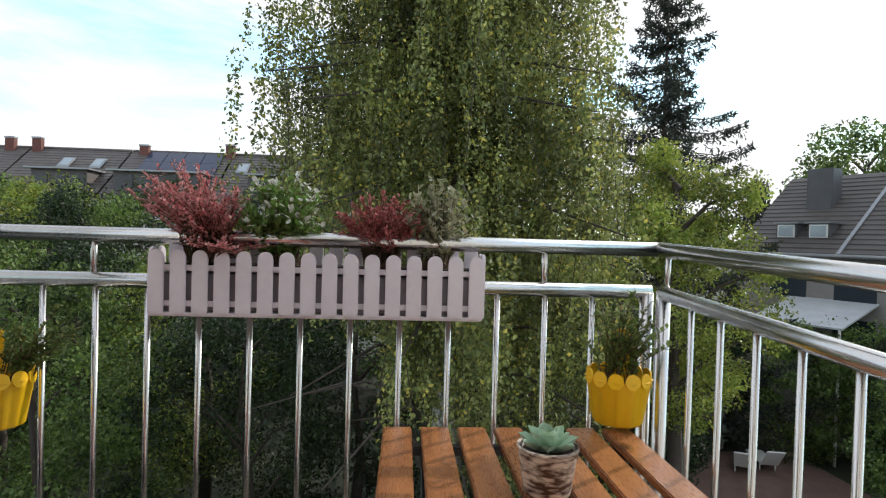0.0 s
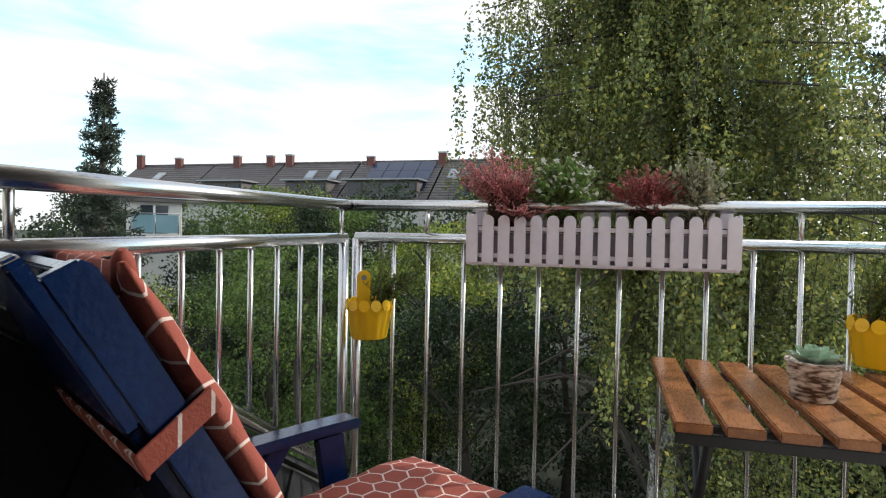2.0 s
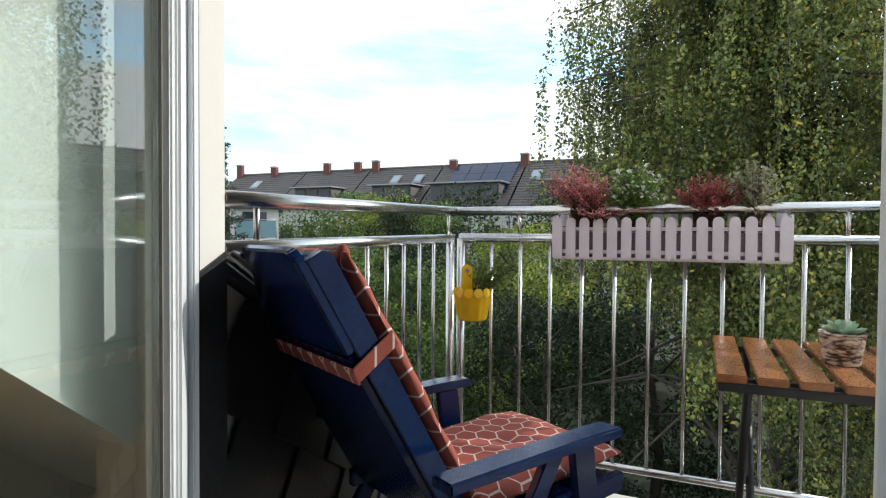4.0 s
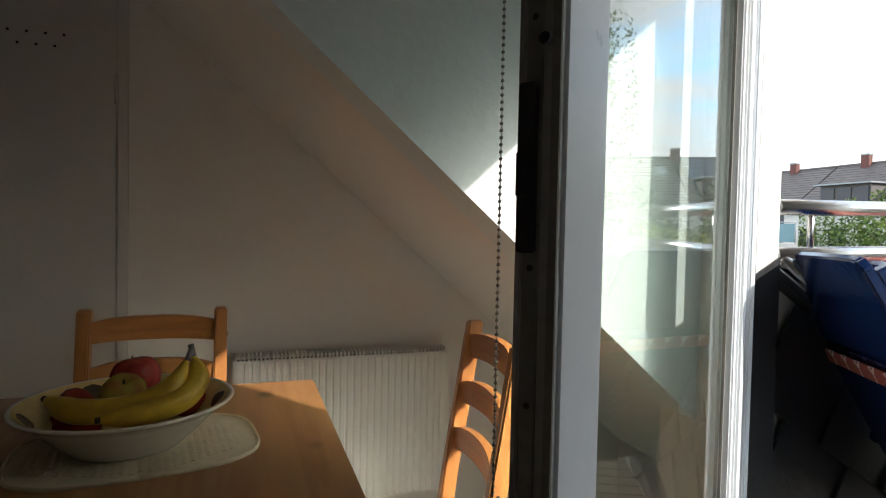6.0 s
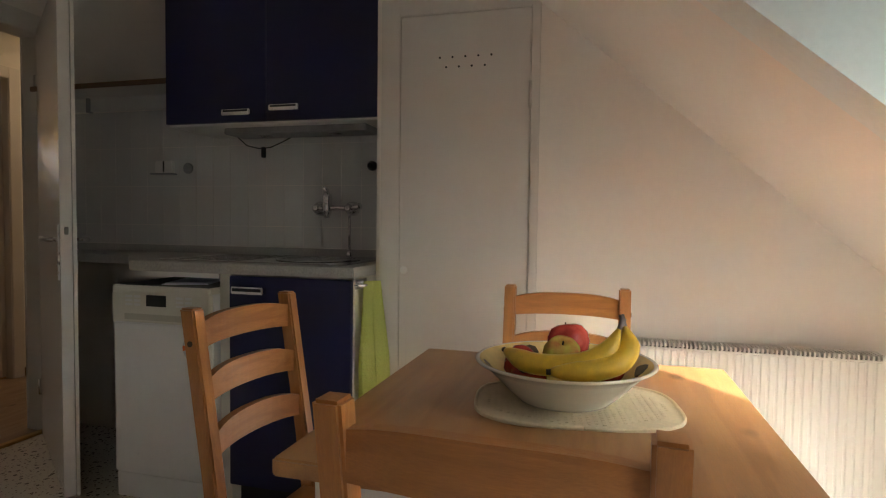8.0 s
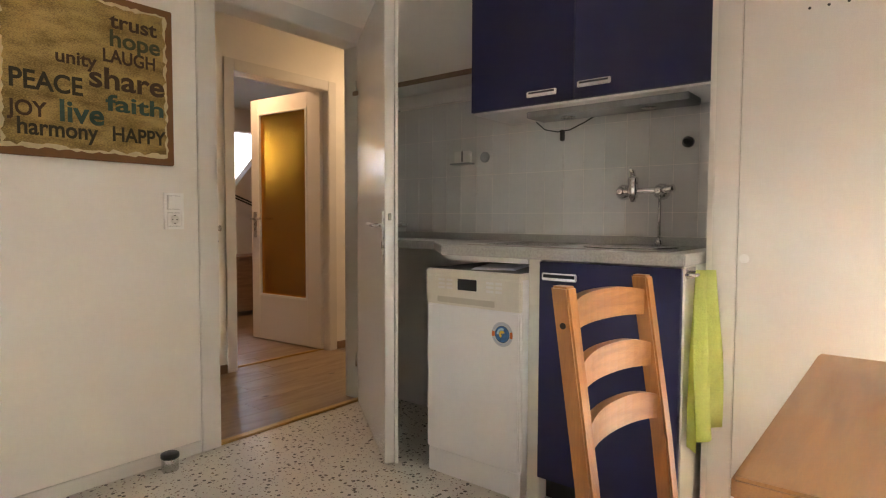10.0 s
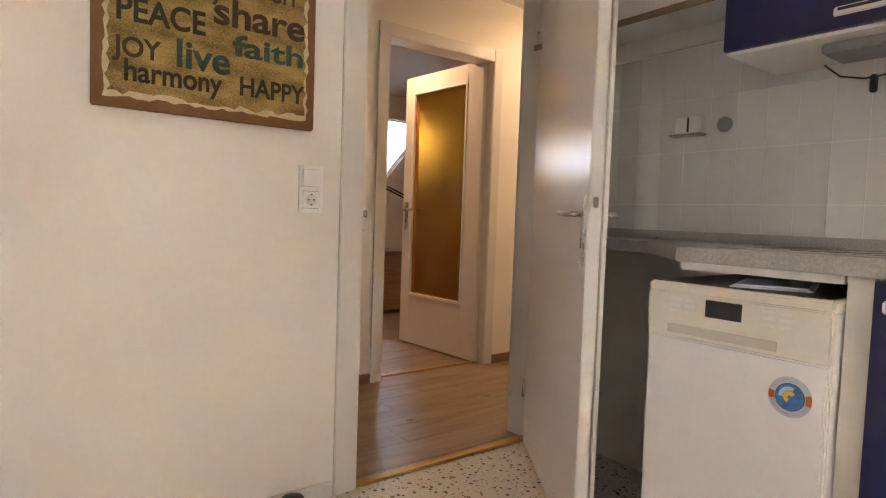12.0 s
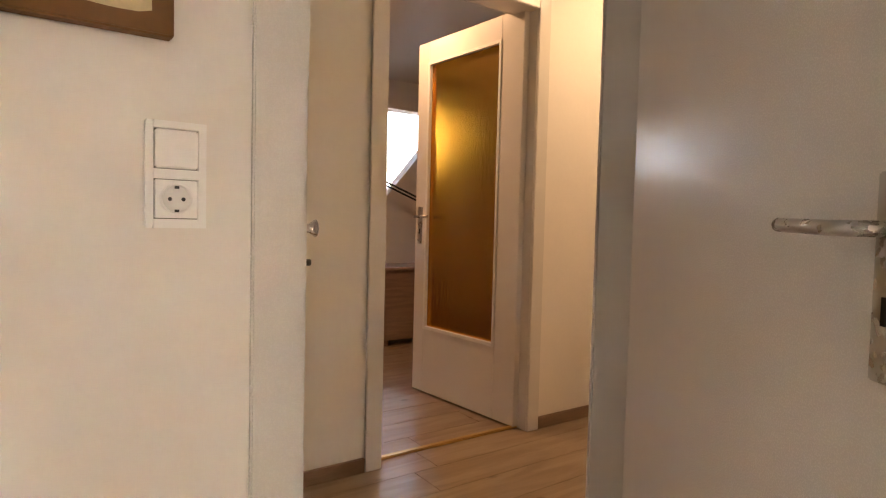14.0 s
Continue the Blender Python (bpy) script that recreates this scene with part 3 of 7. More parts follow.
def picture():
    e = empty("word_picture", pose(-0.914, DOORWALL + 0.012, 1.585, 0, 0, 180), "canvas picture of words in green and brown on burlap", "picture")
    hw, hh = 0.313, 0.316
    part("canvas", box(-hw, hw, -0.026, 0.0, -hh, hh, 0.003), M["canvas_edge"], e)
    rnd = random.Random(4)
    def patch(w, h, n, jit, y):
        bm = bmesh.new()
        pts = []
        for k in range(n):
            a = k / n * 4
            s, f = int(a), a - int(a)
            p = [(-w + 2 * w * f, -h), (w, -h + 2 * h * f), (w - 2 * w * f, h), (-w, h - 2 * h * f)][s]
            pts.append(bm.verts.new((p[0] + rnd.uniform(-jit, jit), y, p[1] + rnd.uniform(-jit, jit))))
        bm.faces.new(pts)
        return bm
    part("torn_edge", patch(0.286, 0.288, 120, 0.005, -0.0285), M["cream_paint"], e)
    part("burlap", patch(0.276, 0.276, 120, 0.008, -0.0305), M["burlap"], e)
    rows = [("trust", 0.07, 0.195, 0.078, "ink"), ("hope", 0.065, 0.125, 0.088, "ink_green"), ("unity", -0.118, 0.028, 0.068, "ink"), ("LAUGH", 0.04, 0.062, 0.07, "ink"),
            ("PEACE", -0.26, -0.083, 0.092, "ink_dark"), ("share", -0.009, -0.04, 0.112, "ink"), ("JOY", -0.26, -0.178, 0.074, "ink"), ("live", -0.111, -0.183, 0.11, "ink_teal"),
            ("faith", 0.05, -0.122, 0.086, "ink_teal"), ("harmony", -0.24, -0.242, 0.082, "ink_dark"), ("HAPPY", 0.068, -0.236, 0.078, "ink_dark")]
    wide = {"trust": 0.18, "hope": 0.19, "unity": 0.137, "LAUGH": 0.195, "PEACE": 0.227, "share": 0.279, "JOY": 0.12, "live": 0.148, "faith": 0.22, "harmony": 0.257, "HAPPY": 0.205}
    for text, x, z, size, ink in rows:
        cu = bpy.data.curves.new("word", "FONT")
        cu.body, cu.size, cu.extrude = text, size, 0.0004
        cu.offset = size * 0.022
        tmp = bpy.data.objects.new("word", cu)
        me = bpy.data.meshes.new_from_object(tmp)
        bpy.data.objects.remove(tmp)
        xs = [v.co.x for v in me.vertices]
        k = wide[text] / (max(xs) - min(xs))
        me.transform(Matrix.Translation((x, -0.032, z)) @ pose(0, 0, 0, 90, 0, 0) @ Matrix.Diagonal((k, 1, 1, 1)))
        me.materials.clear()
        me.materials.append(M[ink])
        w = new("word", me)
        w.parent = e
M["canvas_edge"] = mat("brown canvas edge", (0.20, 0.095, 0.035), 0.8, vary=0.15, scale=8, bump=0.3)
M["cream_paint"] = mat("cracked cream paint", (0.60, 0.50, 0.30), 0.8, vary=0.2, scale=20, bump=0.4)
M["burlap"] = mat("printed burlap", (0.36, 0.25, 0.085), 0.85, vary=0.35, scale=9, fine=160, bump=0.5, stretch=(1, 1, 2.5), tint=(0.16, 0.10, 0.03), spread=0.22)
M["ink"] = mat("brown print", (0.055, 0.028, 0.014), 0.8, vary=0.4, scale=40)
M["ink_dark"] = mat("dark olive print", (0.030, 0.026, 0.014), 0.8, vary=0.4, scale=40)
M["ink_green"] = mat("green print", (0.06, 0.065, 0.03), 0.8, vary=0.4, scale=40)
M["ink_teal"] = mat("teal print", (0.035, 0.075, 0.06), 0.8, vary=0.4, scale=40)
picture()


M["switch_white"] = mat("white switch plastic", (0.90, 0.89, 0.87), 0.35, vary=0.01)


def switch_socket():
    e = empty("switch_and_socket", pose(-1.2345, DOORWALL, 1.08, 0, 0, 180), "white light switch above a round power socket", "switch")
    frame_bm = box(-0.041, -0.030, -0.015, 0, -0.077, 0.077, 0.002)
    for a, b, c, d in ((0.030, 0.041, -0.077, 0.077), (-0.030, 0.030, -0.077, -0.064), (-0.030, 0.030, 0.066, 0.077), (-0.030, 0.030, -0.006, 0.008)):
        box(a, b, -0.015, 0, c, d, bm=frame_bm)
    part("frame", frame_bm, M["switch_white"], e)
    # grey sheet paints the shadow lines round rocker and socket
    part("backing", box(-0.030, 0.030, -0.006, -0.001, -0.064, 0.066), M["hardware"], e)
    part("rocker", box(-0.0285, 0.0285, -0.020, -0.0062, 0.0095, 0.0645, 0.002), M["switch_white"], e)
    part("socket_plate", box(-0.0285, 0.0285, -0.0165, -0.0062, -0.0625, -0.0075, 0.001), M["switch_white"], e)
    cup = lathe([(0.0225, 0.0), (0.0225, 0.004), (0.0200, 0.0042), (0.0190, 0.0006)], 28)
    moved(cup, pose(0, -0.0165, -0.035, 90, 0, 0))
    part("socket_cup", cup, M["switch_white"], e)
    part("socket_well", moved(lathe([(0.0, 0.0007), (0.0188, 0.0007), (0.0188, 0.0002)], 28), pose(0, -0.0165, -0.035, 90, 0, 0)), M["white"], e)
    for dx in (-0.009, 0.009):
        part("pin_hole", tube([(dx, -0.0160, -0.035), (dx, -0.0175, -0.035)], 0.003, 8), M["black"], e)
    for dz in (-0.017, 0.017):
        part("earth_clip", box(-0.003, 0.003, -0.0195, -0.0166, -0.035 + dz - 0.002, -0.035 + dz + 0.002), M["dark"], e)
switch_socket()
bin_ = empty("door_stop", pose(-1.165, -3.872, 0), "small round steel door stop with black top", "door stop")
part("body", lathe([(0.032, 0), (0.034, 0.004), (0.033, 0.05), (0.030, 0.054)], 24), M["steel"], bin_)
part("cap", lathe([(0.036, 0.054), (0.037, 0.058), (0.036, 0.07), (0.028, 0.074), (0.0, 0.075)], 24), M["black"], bin_)


# ---- kitchen niche ----
def upper_cabinet():
    e = empty("wall_cabinet", pose(0, 0, 0), "dark blue wall cabinet with two doors and white underside", "cabinet")
    part("body", box(NICHE, -2.147, -3.03, -2.03, 1.512, 2.28, 0.002), M["white"], e)
    for y0, y1, hy, hz in ((-3.032, -2.541, -2.67, 1.557), (-2.537, -2.03, -2.447, 1.569)):
        d = part("door", box(-2.146, -2.128, y0, y1, 1.520, 2.28, 0.002), M["blue"], e)
        bar = box(-2.112, -2.104, hy - 0.068, hy + 0.068, hz - 0.012, hz + 0.012, 0.003)
        for s in (-0.056, 0.056):
            box(-2.128, -2.108, hy + s - 0.008, hy + s + 0.008, hz - 0.009, hz + 0.009, 0.001, bm=bar)
        h = part("handle", bar, M["chrome"], d, "chrome bar handle")
        # black strip stands in for the shaded recess of the grip
        part("inlay", box(-2.1045, -2.1030, hy - 0.058, hy + 0.058, hz + 0.001, hz + 0.009, 0.0005), M["black"], h)
    light = empty("under_cabinet_light", pose(0, 0, 0), "flat grey under-cabinet lamp with a hanging cable", "lamp")
    part("housing", box(-2.36, -2.21, -2.80, -2.13, 1.484, 1.5115, 0.004), M["zinc"], light)
    for y in (-2.64, -2.30):
        part("spot", lathe([(0.028, 0), (0.03, -0.004), (0.02, -0.006)], 20, (-2.285, y, 1.484)), M["chrome"], light)
    part("cable", tube([(-2.40, -2.86, 1.50), (-2.41, -2.82, 1.462), (-2.42, -2.76, 1.448), (-2.42, -2.70, 1.452), (-2.40, -2.62, 1.475), (-2.38, -2.56, 1.495)], 0.003, 6), M["black"], light)
    part("switch", box(-2.43, -2.41, -2.745, -2.728, 1.405, 1.455, 0.003), M["black"], light)
upper_cabinet()
# black strip set into the open gap to paint its shade
setting("trim_gap", box(-2.42, -2.10, -2.029, -2.0205, 0.95, 2.28), M["black"], "black strip for the shaded gap beside the wall cabinet", "trim")
shelf = empty("wall_shelf", pose(0, 0, 0), "white wall shelf with a brown front edge", "shelf")
part("board", box(NICHE, -2.26, -3.94, -3.035, 1.735, 1.755, 0.002), M["white"], shelf)
part("edge", box(-2.259, -2.249, -3.94, -3.035, 1.733, 1.757, 0.002), M["skirting"], shelf)
part("bracket", box(NICHE, -2.44, -3.80, -3.78, 1.66, 1.734, 0.002), M["zinc"], shelf)
part("rail", box(NICHE, NICHE + 0.018, -3.94, -3.035, 1.665, 1.7345, 0.002), M["white"], shelf)


def worktop():
    out = [(NICHE, -2.035), (-1.885, -2.035), (-1.885, -3.0), (-2.17, -3.28), (-2.17, -3.62), (-2.41, -3.945), (NICHE, -3.945)]
    e = empty("worktop", pose(0, 0, 0), "grey speckled kitchen worktop with steel sink", "worktop")
    top = part("top", prism(out, "z", 0.905, 0.945, 0.004), M["worktop"], e)
    part("upstand", box(NICHE, NICHE + 0.02, -3.945, -2.035, 0.9455, 0.982, 0.002), M["worktop"], e)
    rim = part("sink_rim", prism([(-2.42, -2.10), (-1.95, -2.10), (-1.95, -2.92), (-2.42, -2.92)], "z", 0.9455, 0.9495, 0.0015), M["steel"], e, "steel sink drainer")
    bowl = lathe([(0.165, 0.0), (0.172, 0.004), (0.166, 0.0045), (0.158, -0.002), (0.15, -0.003)], 36, (-2.17, -2.32, 0.9496))
    part("sink_bowl", bowl, M["steel"], e)
    for k in range(7):
        part("drain_groove", box(-2.36, -1.99, -2.86 + 0.045 * k, -2.845 + 0.045 * k, 0.9495, 0.9515, 0.001), M["steel"], e)
    part("batten", box(-1.925, -1.91, -3.0, -2.605, 0.884, 0.9049, 0.001), M["white"], e)
M["worktop"] = mat("speckled laminate", (0.42, 0.41, 0.39), 0.35, vary=0.25, scale=120, fine=300, bump=0.05)
worktop()


def base_cabinet():
    e = empty("base_cabinet", pose(0, 0, 0), "sink base cabinet with dark blue door and white sides", "cabinet")
    part("side_panel", box(-2.44, -1.905, -2.598, -2.545, 0.0, 0.9045, 0.002), M["cream"], e)
    part("side_panel", box(-2.44, -1.905, -2.062, -2.04, 0.0, 0.9045, 0.002), M["cream"], e)
    part("back", box(-2.44, -2.42, -2.545, -2.062, 0.08, 0.9), M["white"], e)
    part("plinth", box(-1.98, -1.96, -2.545, -2.062, 0.0, 0.1), M["dark"], e)
    d = part("door", box(-1.905, -1.886, -2.543, -2.045, 0.10, 0.899, 0.002), M["blue"], e)
    bar = box(-1.868, -1.860, -2.52, -2.385, 0.835, 0.862, 0.003)
    for y in (-2.512, -2.393):
        box(-1.886, -1.864, y - 0.007, y + 0.007, 0.838, 0.859, 0.001, bm=bar)
    h = part("handle", bar, M["chrome"], d, "chrome bar handle")
    # shade of the handle's recess, put on as a black strip
    part("inlay", box(-1.8605, -1.8590, -2.513, -2.392, 0.845, 0.857, 0.0005), M["black"], h)
base_cabinet()


def dishwasher():
    e = empty("dishwasher", pose(-1.85, -2.825, 0), "slim white dishwasher with a cream control panel", "dishwasher")
    part("body", box(-0.57, -0.02, -0.222, 0.222, 0.02, 0.825, 0.004), M["appliance"], e)
    part("top", box(-0.575, 0.004, -0.226, 0.226, 0.826, 0.85, 0.006), M["cream"], e)
    # dark grey sheet laid over the cream top, inside its edge
    part("top_sheet", box(-0.565, -0.012, -0.215, 0.215, 0.8505, 0.8525, 0.001), M["dark_top"], e, "dark grey top plate")
    d = part("door", box(-0.02, -0.001, -0.222, 0.222, 0.105, 0.705, 0.005), M["appliance"], e)
    p = box(-0.02, 0.003, -0.225, 0.225, 0.707, 0.8255, 0.004)
    part("control_panel", p, M["cream"], e, "cream plastic control panel")
    part("display", box(0.0015, 0.0045, -0.062, 0.03, 0.772, 0.816, 0.001), M["black"], e, "black display window")
    part("grip", box(0.0015, 0.0045, -0.165, 0.115, 0.716, 0.742, 0.0015), M["cream_shade"], e)
    for side_ in (-1, 1):
        for r in range(3):
            y = -0.16 if side_ < 0 else 0.075
            for c in range(2):
                part("button", box(0.0025, 0.0045, y + 0.042 * c, y + 0.042 * c + (0.03 if c else 0.034), 0.772 + 0.016 * r, 0.781 + 0.016 * r, 0.001), M["white"], e)
    part("plinth", box(-0.06, -0.012, -0.222, 0.222, 0.0, 0.10, 0.003), M["appliance"], e)
    def disc(r0, r1, mname, x, seg=32, a0=0.0, a1=math.tau, name="sticker"):
        bm = bmesh.new()
        vs = []
        for rr in (r0, r1):
            vs.append([bm.verts.new((x, 0.148 + rr * math.cos(a0 + (a1 - a0) * k / seg), 0.62 + rr * math.sin(a0 + (a1 - a0) * k / seg))) for k in range(seg + 1)])
        for k in range(seg):
            bm.faces.new((vs[0][k], vs[1][k], vs[1][k + 1], vs[0][k + 1]))
        part(name, bm, M[mname], d, "round blue and orange sticker" if name == "sticker" else "")
    disc(0.0005, 0.047, "appliance_grey", 0.0006)
    disc(0.0005, 0.030, "sticker_blue", 0.0011, name="sticker_centre")
    disc(0.037, 0.042, "sticker_print", 0.0011, a0=0.4, a1=2.7, name="sticker_ring")
    disc(0.037, 0.042, "sticker_print", 0.0011, a0=3.5, a1=5.9, name="sticker_ring")
    disc(0.030, 0.032, "sticker_dark", 0.0011, name="sticker_ring")
    disc(0.033, 0.046, "sticker_orange", 0.0013, 10, a0=2.92, a1=3.4, name="sticker_mark")
    disc(0.034, 0.046, "sticker_orange", 0.0013, 10, a0=-0.3, a1=0.3, name="sticker_mark")
    disc(0.004, 0.014, "sticker_yellow", 0.0016, 12, a0=0.6, a1=4.4, name="sticker_dot")
    disc(0.015, 0.024, "sticker_pale", 0.0016, 14, a0=1.2, a1=3.2, name="sticker_gleam")
M["dark_top"] = mat("dark grey top", (0.09, 0.08, 0.075), 0.5, vary=0.4, scale=14, fine=60)
# darker copy of cream: the grip recess's shade is in the colour
M["cream_shade"] = mat("cream plastic in recess shade", (0.56, 0.53, 0.44), 0.4, vary=0.04)
M["appliance_grey"] = mat("pale grey print", (0.50, 0.53, 0.56), 0.5)
M["sticker_blue"] = mat("blue print", (0.03, 0.13, 0.36), 0.4, vary=0.4, scale=60)
M["sticker_print"] = mat("small grey print", (0.16, 0.20, 0.30), 0.5, vary=0.8, scale=260, tint=(0.6, 0.62, 0.64))
M["sticker_dark"] = mat("dark blue print", (0.02, 0.04, 0.10), 0.4)
M["sticker_orange"] = mat("orange print", (0.62, 0.13, 0.02), 0.4)
M["sticker_pale"] = mat("pale blue print", (0.35, 0.55, 0.70), 0.4)
M["sticker_yellow"] = mat("yellow print", (0.75, 0.50, 0.05), 0.4)
dishwasher()
leaflet = prism([(-0.12, -0.09), (0.11, -0.10), (0.12, 0.08), (-0.10, 0.09)], "z", 0, 0.004, 0.001)
prism([(-0.115, -0.085), (0.10, -0.092), (0.112, 0.07), (-0.10, 0.08)], "z", 0.0045, 0.008, 0.001, bm=leaflet)
pap = part("leaflet", leaflet, mat("pale paper", (0.62, 0.66, 0.74), 0.7, vary=0.1, scale=20))
pap.matrix_basis = pose(-2.02, -2.79, 0.8535, 1.0, 0, 20)
tagged(pap, "thin stack of pale paper leaflets on the dishwasher", "paper")


def faucet():
    e = empty("wall_faucet", pose(NICHE, -2.379, 1.168), "chrome wall-mounted kitchen mixer tap with round rosettes", "faucet")
    for y in (-0.08, 0.08):
        part("rosette", moved(lathe([(0.030, 0), (0.034, 0.006), (0.033, 0.022), (0.024, 0.034), (0.016, 0.038), (0.016, 0.066), (0.010, 0.070), (0.0, 0.071)], 28), pose(0.001, y, 0, 0, 90, 0)), M["chrome"], e)
    part("body", tube([(0.052, -0.085, 0), (0.052, -0.045, 0), (0.052, 0.03, 0.004), (0.052, 0.085, 0)], 0.0125, 16, taper=[1.2, 1.2, 0.9, 1.1]), M["chrome"], e)
    part("cartridge", lathe([(0.0, -0.042), (0.012, -0.042), (0.013, -0.03), (0.020, -0.022), (0.023, 0.0), (0.022, 0.022), (0.019, 0.03), (0.021, 0.034), (0.021, 0.058), (0.014, 0.066), (0.0, 0.068)], 24, (0.055, -0.026, 0.0)), M["chrome"], e)
    part("lever", tube([(0.055, -0.026, 0.062), (0.065, -0.026, 0.082), (0.085, -0.03, 0.096)], 0.012, 10, taper=[1.1, 1.0, 0.5]), M["chrome"], e)
    part("handle", tube([(0.055, 0.09, 0.002), (0.058, 0.115, 0.006), (0.060, 0.142, 0.012)], 0.013, 12, taper=[0.8, 1.3, 1.1]), M["chrome"], e)
    part("spout", tube([(0.052, 0.084, -0.01), (0.052, 0.084, -0.212)], 0.0065, 10), M["chrome"], e)
    part("spout_foot", lathe([(0.015, 0.0), (0.015, 0.012), (0.010, 0.022), (0.006, 0.026)], 16, (0.052, 0.084, -0.2165)), M["chrome"], e)
faucet()
dev = empty("wall_holder", pose(NICHE + 0.008, -3.315, 1.372), "small white and grey wall-mounted holder", "holder")
part("body", box(0, 0.03, -0.05, 0.05, -0.032, 0.03, 0.005), M["white"], dev)
part("slot", box(0.0295, 0.0315, 0.0, 0.008, -0.025, 0.028), M["black"], dev)
part("lip", box(0.0, 0.05, -0.062, 0.062, -0.04, -0.032, 0.002), M["zinc"], dev)
plug = part("round_cover", moved(lathe([(0.027, 0), (0.027, 0.008), (0.02, 0.013), (0.0, 0.014)], 28), pose(NICHE + 0.008, -3.187, 1.365, 0, 90, 0)), M["zinc"])
tagged(plug, "round grey cover cap on the wall tiles", "cover")
hook = part("wall_plug", moved(lathe([(0.022, 0), (0.022, 0.02), (0.012, 0.035), (0.008, 0.05)], 20), pose(NICHE + 0.008, -2.20, 1.362, 0, 90, 0)), M["black"])
tagged(hook, "black round plug on the tiled wall", "plug")


def towel():
    e = empty("towel_hook", pose(-1.96, -2.04, 0.88), "small chrome towel rail on the cabinet side", "hook")
    part("bar", tube([(-0.05, 0.0, 0.0), (-0.05, 0.03, 0.0), (0.05, 0.03, 0.0), (0.05, 0.0, 0.0)], 0.006, 8), M["chrome"], e)
    part("plate", box(-0.05, 0.05, 0.0, 0.004, -0.015, 0.02, 0.001), M["chrome"], e)
    bm = bmesh.new()
    n, m_ = 14, 18
    grid = []
    for j in range(m_ + 1):
        row, f = [], j / m_
        w = 0.022 + 0.052 * min(1, f * 1.8)
        for i in range(n + 1):
            u = i / n * 2 - 1
            row.append(bm.verts.new((-1.955 + u * w, -1.992 + 0.020 * math.sin(u * 6 + f * 2) * (0.35 + f) - 0.022 * u, 0.895 - 0.54 * f - 0.03 * u * f)))
        grid.append(row)
    for j in range(m_):
        for i in range(n):
            bm.faces.new((grid[j][i], grid[j][i + 1], grid[j + 1][i + 1], grid[j + 1][i]))
    solid = bmesh.ops.solidify(bm, geom=bm.faces[:], thickness=0.008)
    t = part("dish_towel", bm, M["towel"], smooth=True)
    tagged(t, "lime green dish towel hanging beside the base cabinet", "towel")
towel()


# ---- dining table and chairs ----
TX0, TX1, TY0, TY1, TZ = -1.505, -0.725, -1.642, -0.90, 0.765
def table():
    e = empty("dining_table", pose(0, 0, 0), "pine dining table with brown top and white legs", "table")
    part("tabletop", box(TX0, TX1, TY0, TY1, TZ - 0.028, TZ, 0.004), M["table_top"], e)
    i = 0.045
    for x in (TX0 + i, TX1 - i - 0.055):
        for y in (TY0 + i, TY1 - i - 0.055):
            part("leg", box(x, x + 0.055, y, y + 0.055, 0, TZ - 0.0285, 0.003), M["white_paint"], e, "white painted leg")
    for x in (TX0 + i + 0.01, TX1 - i - 0.035):
        part("apron", box(x, x + 0.02, TY0 + i + 0.056, TY1 - i - 0.056, TZ - 0.12, TZ - 0.0285, 0.002), M["white_paint"], e)
    for y in (TY0 + i + 0.01, TY1 - i - 0.035):
        part("apron", box(TX0 + i + 0.056, TX1 - i - 0.056, y, y + 0.02, TZ - 0.12, TZ - 0.0285, 0.002), M["white_paint"], e)
M["white_paint"] = mat("white furniture paint", (0.75, 0.74, 0.72), 0.45, vary=0.03, scale=8)
table()


